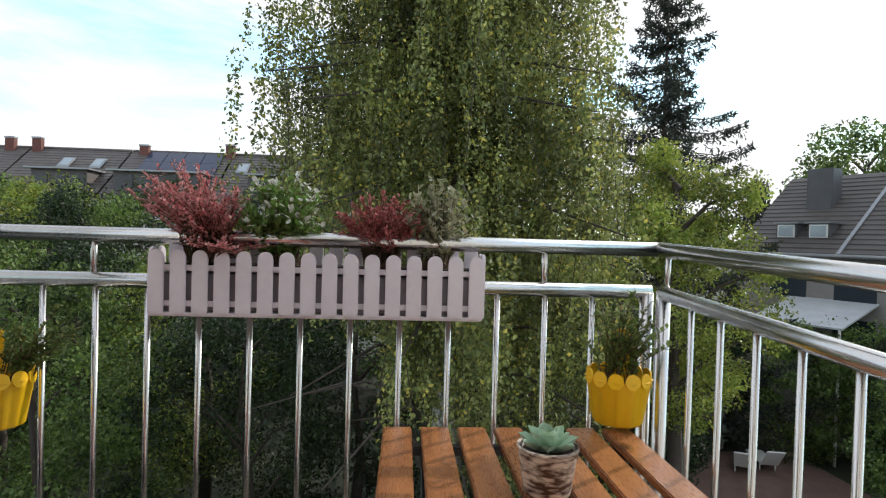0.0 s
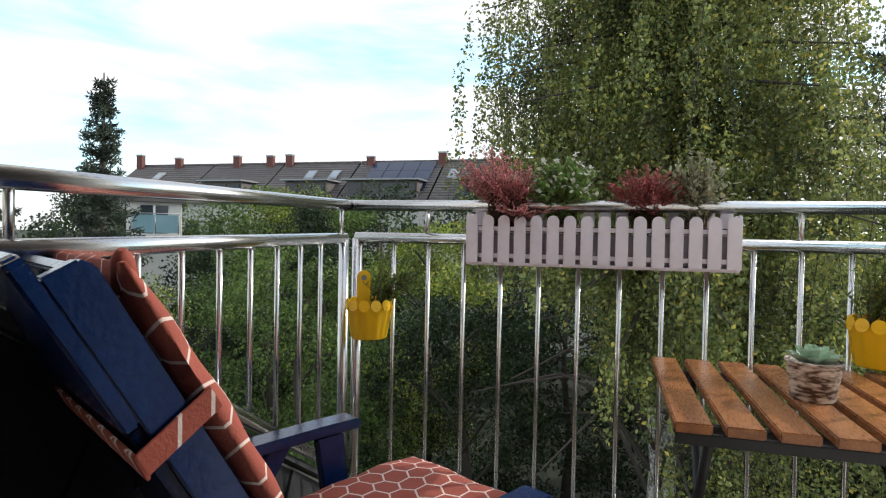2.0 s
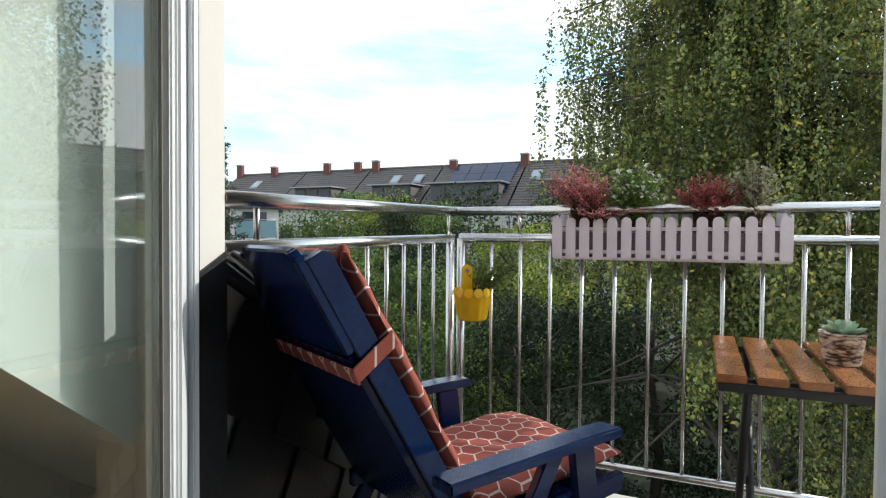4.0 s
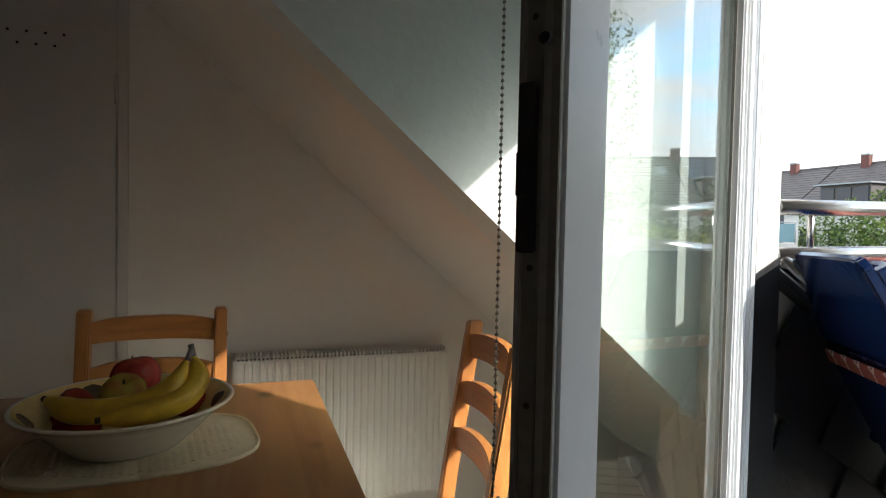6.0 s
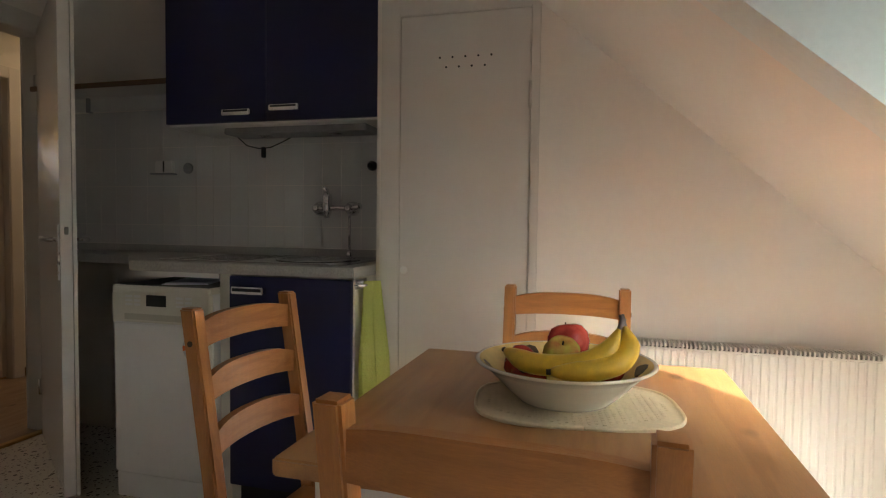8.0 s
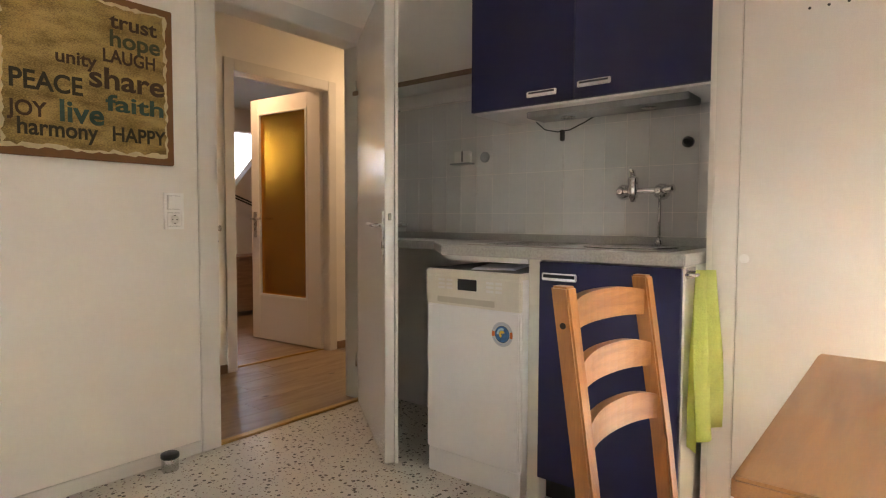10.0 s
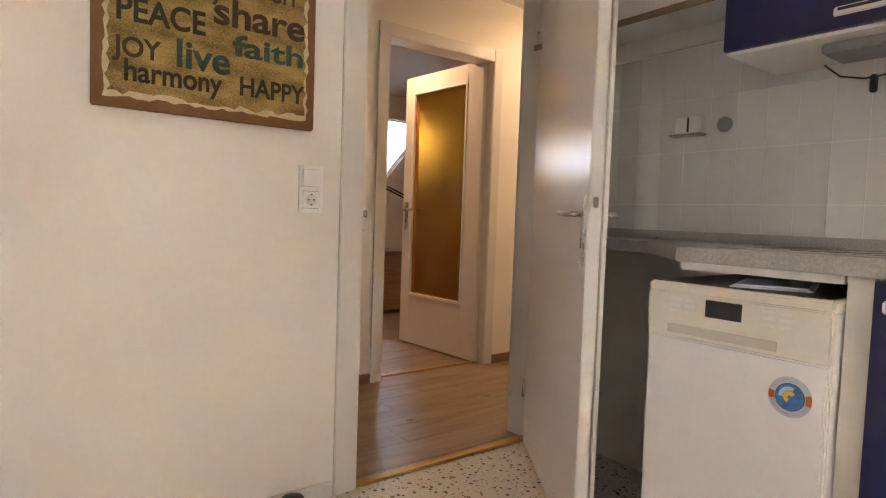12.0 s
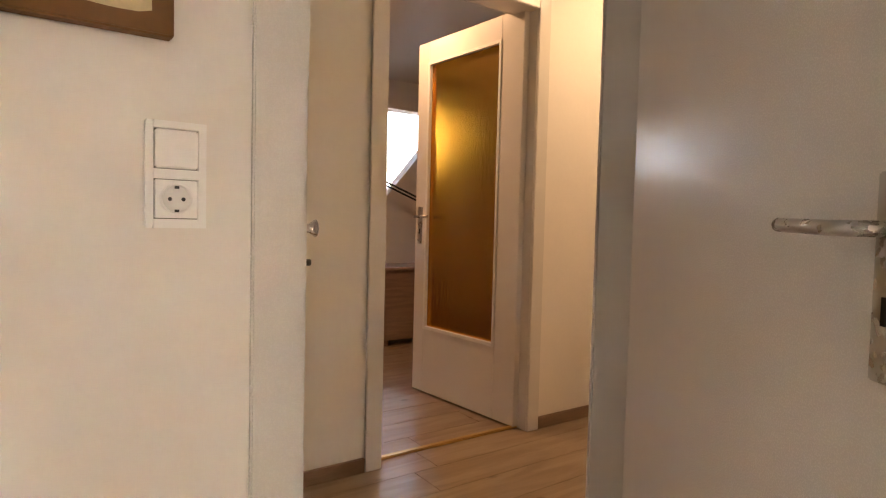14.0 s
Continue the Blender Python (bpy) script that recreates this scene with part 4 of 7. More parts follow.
def dining_chair(m):
    """Ladder-back chair; local y points the way one sits, the back is at y = 0."""
    e = empty("dining_chair", m, "honey pine ladder-back dining chair with white seat frame", "chair", "chairs round the dining table")
    hw = 0.159
    for s in (-1, 1):
        post = bmesh.new()
        prof = [(0.045, 0.0), (0.078, 0.42), (0.058, 0.58), (0.004, 0.93)]
        rows = []
        for y, z in prof:
            y = y - 0.004
            rows.append([post.verts.new((s * hw + dx, y + dy, z)) for dx, dy in ((-0.016, -0.018), (0.016, -0.018), (0.016, 0.018), (-0.016, 0.018))])
        for a, b in zip(rows, rows[1:]):
            for k in range(4):
                post.faces.new((a[k], a[(k + 1) % 4], b[(k + 1) % 4], b[k]))
        post.faces.new(rows[0][::-1])
        post.faces.new(rows[-1])
        bmesh.ops.recalc_face_normals(post, faces=post.faces[:])
        bevel(post, 0.004)
        p = part("back_post", post, M["pine"], e)
        part("screw_cap", tube([(s * (hw + 0.0155), 0.011, 0.86), (s * (hw + 0.018), 0.011, 0.86)], 0.006, 10), M["stem"], p)
        part("front_leg", box(s * hw - 0.017, s * hw + 0.017, 0.405, 0.439, 0, 0.43, 0.003), M["pine"], e)
    for z0, z1, arch in ((0.845, 0.905, 0.012), (0.735, 0.792, 0.016), (0.625, 0.682, 0.016)):
        bm = bmesh.new()
        n, cols = 10, []
        for k in range(n + 1):
            u = k / n * 2 - 1
            y = (0.93 - (z0 + z1) / 2) * 0.155 - 0.002 - 0.020 * (1 - u * u)
            t = z1 + arch * (1 - abs(u) ** 3) - 0.006
            b = z0 + 0.4 * arch * (1 - abs(u) ** 3)
            cols.append([bm.verts.new((u * (hw - 0.015), y + dy, z)) for dy, z in ((-0.009, b), (0.009, b), (0.009, t), (-0.009, t))])
        for a, b in zip(cols, cols[1:]):
            for k in range(4):
                bm.faces.new((a[k], a[(k + 1) % 4], b[(k + 1) % 4], b[k]))
        bm.faces.new(cols[0][::-1])
        bm.faces.new(cols[-1])
        bmesh.ops.recalc_face_normals(bm, faces=bm.faces[:])
        part("slat", bm, M["pine_x"], e)
    part("seat", prism([(-0.142, 0.062), (0.142, 0.062), (0.142, 0.10), (0.185, 0.10), (0.195, 0.455), (-0.195, 0.455), (-0.185, 0.10), (-0.142, 0.10)], "z", 0.432, 0.452, 0.005), M["pine_x"], e)
    for y in (0.07, 0.41):
        part("seat_rail", box(-hw + 0.018, hw - 0.018, y + 0.004, y + 0.022, 0.375, 0.431, 0.002), M["white_paint"], e, "white painted seat rail")
    for s in (-1, 1):
        part("seat_rail", box(s * hw - 0.009, s * hw + 0.009, 0.102, 0.404, 0.375, 0.431, 0.002), M["white_paint"], e, "white painted seat rail")
        part("stretcher", box(s * hw - 0.009, s * hw + 0.009, 0.082, 0.404, 0.16, 0.185, 0.002), M["pine"], e)
    return e
def facing(ax, ay, bx, by):
    """Pose of a chair whose back posts' tops stand at a (its left) and b (its right)."""
    rz = math.degrees(math.atan2(by - ay, bx - ax))
    return pose((ax + bx) / 2, (ay + by) / 2, 0, 0, 0, rz)
first = dining_chair(facing(-1.680, -1.114, -1.680, -1.456))
tagged(first, "honey pine ladder-back dining chair beside the radiator wall")
for a, lab in (((-0.525, -1.447, -0.507, -1.128), "honey pine ladder-back dining chair with its back to the balcony door"),
               ((-1.300, -1.956, -0.983, -1.983), "honey pine ladder-back dining chair in front of the sink cabinet"),
               ((-1.005, -0.570, -1.335, -0.535), "honey pine ladder-back dining chair near the radiator, in the sun")):
    tagged(copy_thing(first, facing(*a)), lab)


def placemat():
    out = []
    for k in range(48):
        a = k / 48 * math.tau
        c, s = math.cos(a), math.sin(a)
        f = (abs(c) ** 3.2 + abs(s) ** 3.2) ** (-1 / 3.2)
        f = min(f, 1.13)
        out.append((0.155 * c * f * 0.93, 0.196 * s * f * 0.97))
    e = empty("placemat", pose(-1.115, -1.232, TZ + 0.0005, 0, 0, 8), "cream woven cotton placemat under the fruit bowl", "placemat")
    part("cloth", prism(out, "z", 0, 0.003), M["mat"], e)
    rim = [(x * 0.985, y * 0.985, 0.0035) for x, y in out]
    part("hem", tube(rim + rim[:1], 0.0035, 6), M["mat"], e)
    bm = None
    for i in range(-11, 12):
        for j in range(-14, 15):
            x, y = i * 0.0125 + (0.006 if j % 2 else 0), j * 0.0125
            if (x / 0.125) ** 2 + (y / 0.165) ** 2 < 1.0:
                bm = box(x - 0.005, x + 0.005, y - 0.003, y + 0.003, 0.003, 0.0042, bm=bm)
    tagged(part("weave", bm, M["mat"], e), kind="stuff")
placemat()
BX, BY, BZ = -1.135, -1.255, TZ + 0.0045
bowl_prof = [(0.0, 0.0), (0.088, 0.0), (0.092, 0.004), (0.114, 0.024), (0.144, 0.056), (0.160, 0.069), (0.170, 0.0725), (0.1725, 0.0755), (0.170, 0.078), (0.165, 0.0772), (0.154, 0.0655), (0.139, 0.050), (0.109, 0.023), (0.085, 0.0085), (0.0, 0.007)]
bo = empty("fruit_bowl", pose(BX, BY, BZ), "cream ceramic fruit bowl with a yellow leaf-painted inside", "bowl")
part("body", lathe(bowl_prof, 48, caps=False), M["ceramic"], bo)
part("inside", lathe([(0.1640, 0.0772), (0.1525, 0.0663), (0.1375, 0.051), (0.1078, 0.0245), (0.084, 0.0105), (0.0, 0.009)], 48, caps=False), M["ceramic_in"], bo, "yellow glazed inside")
for ang, rad in ((100, 0.139), (62, 0.139), (150, 0.138), (215, 0.139), (285, 0.138), (330, 0.139), (20, 0.139)):
    bm = bmesh.new()
    c0 = radians(ang)
    ring = []
    for k in range(10):
        a = k / 10 * math.tau
        t, h = c0 + 0.16 * math.cos(a), 0.060 + 0.012 * math.sin(a) * (1 - 0.4 * math.cos(a))
        r = 0.1375 + (h - 0.051) * 0.975 - 0.0018
        ring.append(bm.verts.new((r * math.cos(t), r * math.sin(t), h)))
    bm.faces.new(ring)
    part("painted_leaf", bm, M["leaf_paint"] if "leaf_paint" in M else M.setdefault("leaf_paint", mat("dark olive glaze", (0.10, 0.075, 0.04), 0.25, vary=0.3, scale=40)), bo)


def banana(name, pts, r, label):
    """A bent fruit, five-sided and tapered, with stem and tip."""
    p = [Vector(q) for q in pts]
    def cr(t):
        n = len(p) - 1
        i = min(int(t * n), n - 1)
        f = t * n - i
        a, b, c, d = p[max(i - 1, 0)], p[i], p[i + 1], p[min(i + 2, n)]
        return 0.5 * ((2 * b) + (c - a) * f + (2 * a - 5 * b + 4 * c - d) * f * f + (3 * b - a - 3 * c + d) * f ** 3)
    e = empty(name, pose(0, 0, 0), label, "banana", "bananas in the bowl")
    N = 26
    path = [cr(k / N) for k in range(N + 1)]
    tap = [min(1.0, 0.34 + 3.6 * (k / N)) if k < N * 0.2 else (1.0 if k < N * 0.78 else max(0.22, 1 - ((k / N) - 0.78) * 3.9)) for k in range(N + 1)]
    part("peel", tube(path, r, 10, taper=tap), M["banana"], e, smooth=True)
    part("tip", tube([path[0], path[0] + (path[0] - path[1]).normalized() * 0.008], r * 0.26, 8), M["stem"], e)
    end = path[-1] + (path[-1] - path[-3]).normalized() * 0.022
    part("stalk", tube([path[-1], end], r * 0.22, 8, taper=[1.0, 1.2]), M["stalk_end"], e)
M["stalk_end"] = mat("grey banana stalk", (0.20, 0.18, 0.19), 0.6, vary=0.3)
z0 = BZ + 0.077
banana("banana", [(BX + 0.055, BY - 0.105, z0 + 0.020), (BX + 0.095, BY - 0.055, z0 + 0.010), (BX + 0.105, BY + 0.02, z0 + 0.014), (BX + 0.09, BY + 0.075, z0 + 0.034), (BX + 0.07, BY + 0.098, z0 + 0.075)], 0.0195, "ripe yellow banana with brown marks lying in the bowl")
banana("banana", [(BX + 0.128, BY - 0.015, z0 + 0.004), (BX + 0.12, BY + 0.045, z0 + 0.008), (BX + 0.10, BY + 0.098, z0 + 0.022), (BX + 0.07, BY + 0.115, z0 + 0.045), (BX + 0.055, BY + 0.108, z0 + 0.078)], 0.0195, "ripe yellow banana resting on the bowl's rim")


def apple(at, r, red, m):
    def wob(k, z):
        return 1 + 0.02 * math.sin(k * math.tau / 28 * 5)
    prof = [(0.0, -0.80), (0.25, -0.92), (0.55, -0.82), (0.85, -0.45), (1.0, 0.05), (0.95, 0.45), (0.72, 0.80), (0.40, 0.92), (0.16, 0.86), (0.0, 0.68)]
    e = empty("apple", m, "red apple in the bowl" if red else "red and green apple in the bowl", "apple", "apples in the bowl")
    part("flesh", lathe([(a * r, b * r) for a, b in prof], 28, wobble=wob), M["apple_red"] if red else M["apple_green"], e)
    part("stem", tube([(0, 0, 0.66 * r), (0.002, 0, 1.02 * r)], 0.0016, 6), M["stem"], e)
M["apple_red"] = mat("red apple skin", (0.42, 0.06, 0.04), 0.22, vary=0.35, scale=18, fine=60, tint=(0.24, 0.014, 0.016))
M["apple_green"] = mat("green and red apple skin", (0.56, 0.58, 0.09), 0.22, vary=0.12, scale=14, fine=40, tint=(0.50, 0.13, 0.06))
apple(None, 0.042, True, pose(BX - 0.045, BY + 0.005, BZ + 0.098, 10, -8, 0))
apple(None, 0.036, False, pose(BX + 0.015, BY - 0.004, BZ + 0.086, 15, 25, 40))
apple(None, 0.036, True, pose(BX - 0.03, BY - 0.085, BZ + 0.055, 60, 25, 0))
apple(None, 0.036, True, pose(BX - 0.06, BY + 0.085, BZ + 0.055, 60, -25, 0))
apple(None, 0.034, True, pose(BX + 0.062, BY - 0.06, BZ + 0.052, 20, 55, 0))


# ---- radiator, balcony door leaf and blind chain ----
def radiator():
    e = empty("radiator", pose(0, 0, 0), "white panel radiator with a slotted top grille", "radiator")
    y0, y1, x0, x1 = -1.10, -0.378, LEFT + 0.03, -1.957
    pts = [(x1, y0)]
    n = 29
    for k in range(n):
        c = y0 + 0.02 + (y1 - y0 - 0.04) * (k + 0.5) / n
        pts += [(x1, c - 0.005), (x1 - 0.004, c - 0.0025), (x1 - 0.004, c + 0.0025), (x1, c + 0.005)]
    pts += [(x1, y1), (x1 - 0.012, y1), (x1 - 0.012, y0)]
    part("front_panel", prism([(a, b) for a, b in pts], "z", 0.228, 0.712), M["radiator"], e)
    part("side", box(x0, x1 - 0.0125, y1 - 0.012, y1, 0.235, 0.722, 0.002), M["radiator"], e)
    part("side", box(x0, x1 - 0.0125, y0, y0 + 0.012, 0.235, 0.722, 0.002), M["radiator"], e)
    part("back_panel", box(x0, x0 + 0.012, y0 + 0.013, y1 - 0.013, 0.235, 0.70), M["radiator"], e)
    part("top_frame", box(x1 - 0.016, x1, y0, y1, 0.7125, 0.7185, 0.002), M["radiator"], e)
    part("top_frame", box(x0, x0 + 0.012, y0, y1, 0.7225, 0.734, 0.002), M["radiator"], e)
    for k in range(56):
        y = y0 + 0.01 + (y1 - y0 - 0.02) * k / 55
        part("grille_bar", box(x0 + 0.0125, x1 - 0.003, y - 0.0028, y + 0.0028, 0.719, 0.7335), M["radiator"], e)
    # black block paints the shade between the grille bars
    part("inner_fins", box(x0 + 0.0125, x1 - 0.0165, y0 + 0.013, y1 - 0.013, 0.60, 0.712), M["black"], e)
    for y in (y0 + 0.1, y1 - 0.1):
        part("bracket", box(LEFT, x0, y - 0.015, y + 0.015, 0.3, 0.66), M["radiator"], e)
M["radiator"] = mat("white radiator enamel", (0.74, 0.72, 0.67), 0.35, vary=0.03, scale=4)
radiator()


def balcony_door():
    """Local x runs from the hinge to the free edge, the outer face is at local y = 0."""
    L, fx, fy, turn = 0.853, -0.522, -0.775, -57.5
    c, sn = math.cos(radians(turn)), math.sin(radians(turn))
    e = empty("balcony_door", pose(fx - L * c, fy - L * sn, 0.0, 0, 0, turn), "white glazed balcony door leaf standing open into the room", "door")
    z0, z1, st, sh, T = 0.09, 1.90, 0.086, 0.040, -0.047
    for a, b, lo, hi in ((0.0, sh, z0, z1), (L - st, L, z0, z1), (sh, L - st, z0, z0 + 0.11), (sh, L - st, z1 - 0.11, z1)):
        part("stile" if hi - lo > 1 else "cross_rail", box(a, b, T, 0.0, lo, hi, 0.005), M["pvc"], e)
    ga, gb = sh + 0.020, L - 0.1225
    for a, b, lo, hi in ((sh - 0.004, ga, z0 + 0.11, z1 - 0.11), (gb, L - st + 0.004, z0 + 0.11, z1 - 0.11), (ga, gb, z0 + 0.106, z0 + 0.14), (ga, gb, z1 - 0.14, z1 - 0.106)):
        part("glazing_bead", box(a, b, -0.044, -0.009, lo, hi, 0.004), M["pvc"], e)
    part("gasket", box(gb - 0.004, gb + 0.001, -0.030, -0.024, z0 + 0.14, z1 - 0.14), M["hardware_pale"], e)
    part("gasket", box(ga - 0.001, ga + 0.004, -0.030, -0.024, z0 + 0.14, z1 - 0.14), M["hardware_pale"], e)
    part("pane", box(ga - 0.006, gb + 0.006, -0.036, -0.031, z0 + 0.134, z1 - 0.134), M["glass"], e, "clear glass pane").visible_shadow = False
    part("lip", box(L, L + 0.006, T - 0.004, T + 0.004, z0, z1, 0.002), M["hardware_pale"], e)
    part("lock_strip", box(L, L + 0.004, -0.0425, -0.024, z0 + 0.03, z1 - 0.03, 0.001), M["hardware"], e, "grey multi-point lock strip")
    part("edge_seal", box(L, L + 0.0025, -0.0235, -0.0145, z0, z1), M["hardware_pale"], e)
    part("edge_seal", box(L, L + 0.0035, -0.014, -0.005, z0, z1), M["hardware"], e)
    for zc, h in ((1.21, 0.085), (0.62, 0.05)):
        kp = box(L + 0.004, L + 0.012, -0.047, -0.026, zc - h, zc + h, 0.002)
        box(L + 0.012, L + 0.018, -0.045, -0.032, zc - h * 0.35, zc + h * 0.2, 0.002, bm=kp)
        part("keeper", kp, M["dark"], e, "dark steel lock keeper")
    for z in (1.52, 1.42, 1.38, 1.36, 1.11, 0.97, 0.86, 0.83, 0.81, 0.74):
        part("screw", tube([(L + 0.0035, -0.033, z), (L + 0.0052, -0.033, z)], 0.0035, 8), M["black"], e)
    part("roller_cam", tube([(L + 0.002, -0.019, 1.335), (L + 0.012, -0.019, 1.335)], 0.006, 10), M["dark"], e)
M["hardware_pale"] = mat("weathered grey seal", (0.30, 0.285, 0.26), 0.6, vary=0.2, scale=12)
balcony_door()


def door_frame():
    e = empty("balcony_door_frame", pose(0, 0, 0), "white fixed frame of the balcony door", "door frame")
    steps = [(-1.058, -1.035, -0.072, -0.02), (-1.058, -1.043, -0.0195, 0.005), (-1.058, -1.030, 0.0055, 0.022)]
    for a, b, c, d in steps:
        part("jamb", box(a, b, c, d, 0.052, OPEN_T - 0.002, 0.003), M["pvc"], e)
    part("seal", box(-1.058, -1.036, 0.0225, 0.027, 0.052, OPEN_T - 0.002), M["black"], e)
    part("head", box(-1.034, OPEN_R - 0.03, -0.072, -0.02, OPEN_T - 0.05, OPEN_T - 0.002, 0.003), M["pvc"], e)
    part("jamb", box(OPEN_R - 0.029, OPEN_R - 0.002, -0.072, -0.02, 0.052, OPEN_T - 0.002, 0.003), M["pvc"], e)
    part("sill", box(-1.034, OPEN_R - 0.03, -0.072, -0.02, 0.052, 0.085, 0.003), M["zinc"], e)
door_frame()


def blind_chain():
    e = empty("blind_chain", pose(0, 0, 0), "metal bead chain of a roller blind with a clear weight", "chain")
    bm = bmesh.new()
    for cx, cy, top, bot in ((-0.679, -0.747, 2.10, 0.80), (-0.667, -0.777, 2.10, 0.80)):
        part("cord", tube([(cx, cy, bot), (cx, cy, top)], 0.0010, 5), M["chrome"], e)
        n = int((top - bot) / 0.0085)
        for k in range(n):
            z = bot + 0.0085 * k
            made = bmesh.ops.create_icosphere(bm, subdivisions=1, radius=0.0027)
            for v in made["verts"]:
                v.co += Vector((cx, cy, z))
    tagged(part("bead_string", bm, M["beads"], e), kind="stuff")
    part("chain_weight", box(-0.688, -0.654, -0.768, -0.757, 0.735, 0.812, 0.004), M["zinc"], e, "grey plastic chain weight")
    part("bracket", box(-0.71, -0.64, -0.79, -0.73, 2.10, CEIL, 0.003), M["white"], e)
M["beads"] = mat("grey bead chain", (0.22, 0.21, 0.19), 0.4, 0.5, vary=0.2)
blind_chain()

# ---- hallway and far room ----
lamp_hall = empty("hall_ceiling_lamp", pose(-3.45, -4.55, CEIL), "round frosted hallway ceiling lamp, lit", "lamp")
part("base", lathe([(0.11, -0.02), (0.11, 0.0)], 28), M["white"], lamp_hall)
glow = bpy.data.materials.new("lit frosted glass")
glow.use_nodes = True
glow.node_tree.nodes["Principled BSDF"].inputs["Emission Color"].default_value = (1.0, 0.72, 0.36, 1)
glow.node_tree.nodes["Principled BSDF"].inputs["Emission Strength"].default_value = 0.5
part("shade", lathe([(0.13, -0.021), (0.135, -0.05), (0.10, -0.085), (0.0, -0.10)], 28), glow, lamp_hall)
hl = lamp("hall_light", (-3.45, -4.55, CEIL - 0.12), 0.18, (1.0, 0.74, 0.46), 0.22)


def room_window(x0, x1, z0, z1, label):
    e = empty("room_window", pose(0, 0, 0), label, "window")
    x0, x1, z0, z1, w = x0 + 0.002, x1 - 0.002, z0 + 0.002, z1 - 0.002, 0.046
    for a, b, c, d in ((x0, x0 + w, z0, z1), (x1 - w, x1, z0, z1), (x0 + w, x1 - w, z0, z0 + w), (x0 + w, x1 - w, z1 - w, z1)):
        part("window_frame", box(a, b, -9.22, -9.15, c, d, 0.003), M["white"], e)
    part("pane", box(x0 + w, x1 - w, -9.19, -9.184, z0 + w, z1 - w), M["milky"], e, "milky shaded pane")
room_window(-5.1, -4.35, 1.25, 2.38, "bright white-framed window of the far room")
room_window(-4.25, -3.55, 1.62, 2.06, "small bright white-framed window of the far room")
room_lamp = empty("room_ceiling_lamp", pose(-2.62, -5.78, CEIL), "small warm ceiling spot in the far room, lit", "lamp")
part("base", lathe([(0.05, -0.03), (0.05, 0.0)], 20), M["white"], room_lamp)
part("bulb", lathe([(0.03, -0.031), (0.035, -0.05), (0.02, -0.07), (0.0, -0.072)], 20), glow, room_lamp)
lamp("room_light", (-2.62, -5.78, CEIL - 0.085), 0.40, (1.0, 0.64, 0.34), 0.08)
rack = empty("clothes_airer", pose(-4.05, -8.0, 0), "dark folding clothes airer in the far room", "airer")
for y in (0.0, 0.12):
    part("bar", tube([(-0.45, y, 1.12), (0.35, y, 1.42)], 0.010, 8), M["black"], rack)
for x, z in ((-0.4, 1.14), (0.3, 1.40)):
    part("leg", tube([(x, 0.3, 0), (x, 0.0, z)], 0.010, 8), M["dark"], rack)
    part("leg", tube([(x, -0.15, 0), (x, 0.12, z)], 0.010, 8), M["dark"], rack)
chest = empty("low_chest", pose(-3.55, -7.3, 0), "low brown wooden chest in the far room", "chest")
part("body", box(-0.35, 0.2, -0.2, 0.2, 0.05, 0.62, 0.004), M["skirting"], chest)
part("top", box(-0.37, 0.22, -0.22, 0.22, 0.6205, 0.645, 0.003), M["skirting"], chest)
for x in (-0.33, 0.15):
    part("foot", box(x, x + 0.03, -0.18, 0.18, 0, 0.05), M["skirting"], chest)


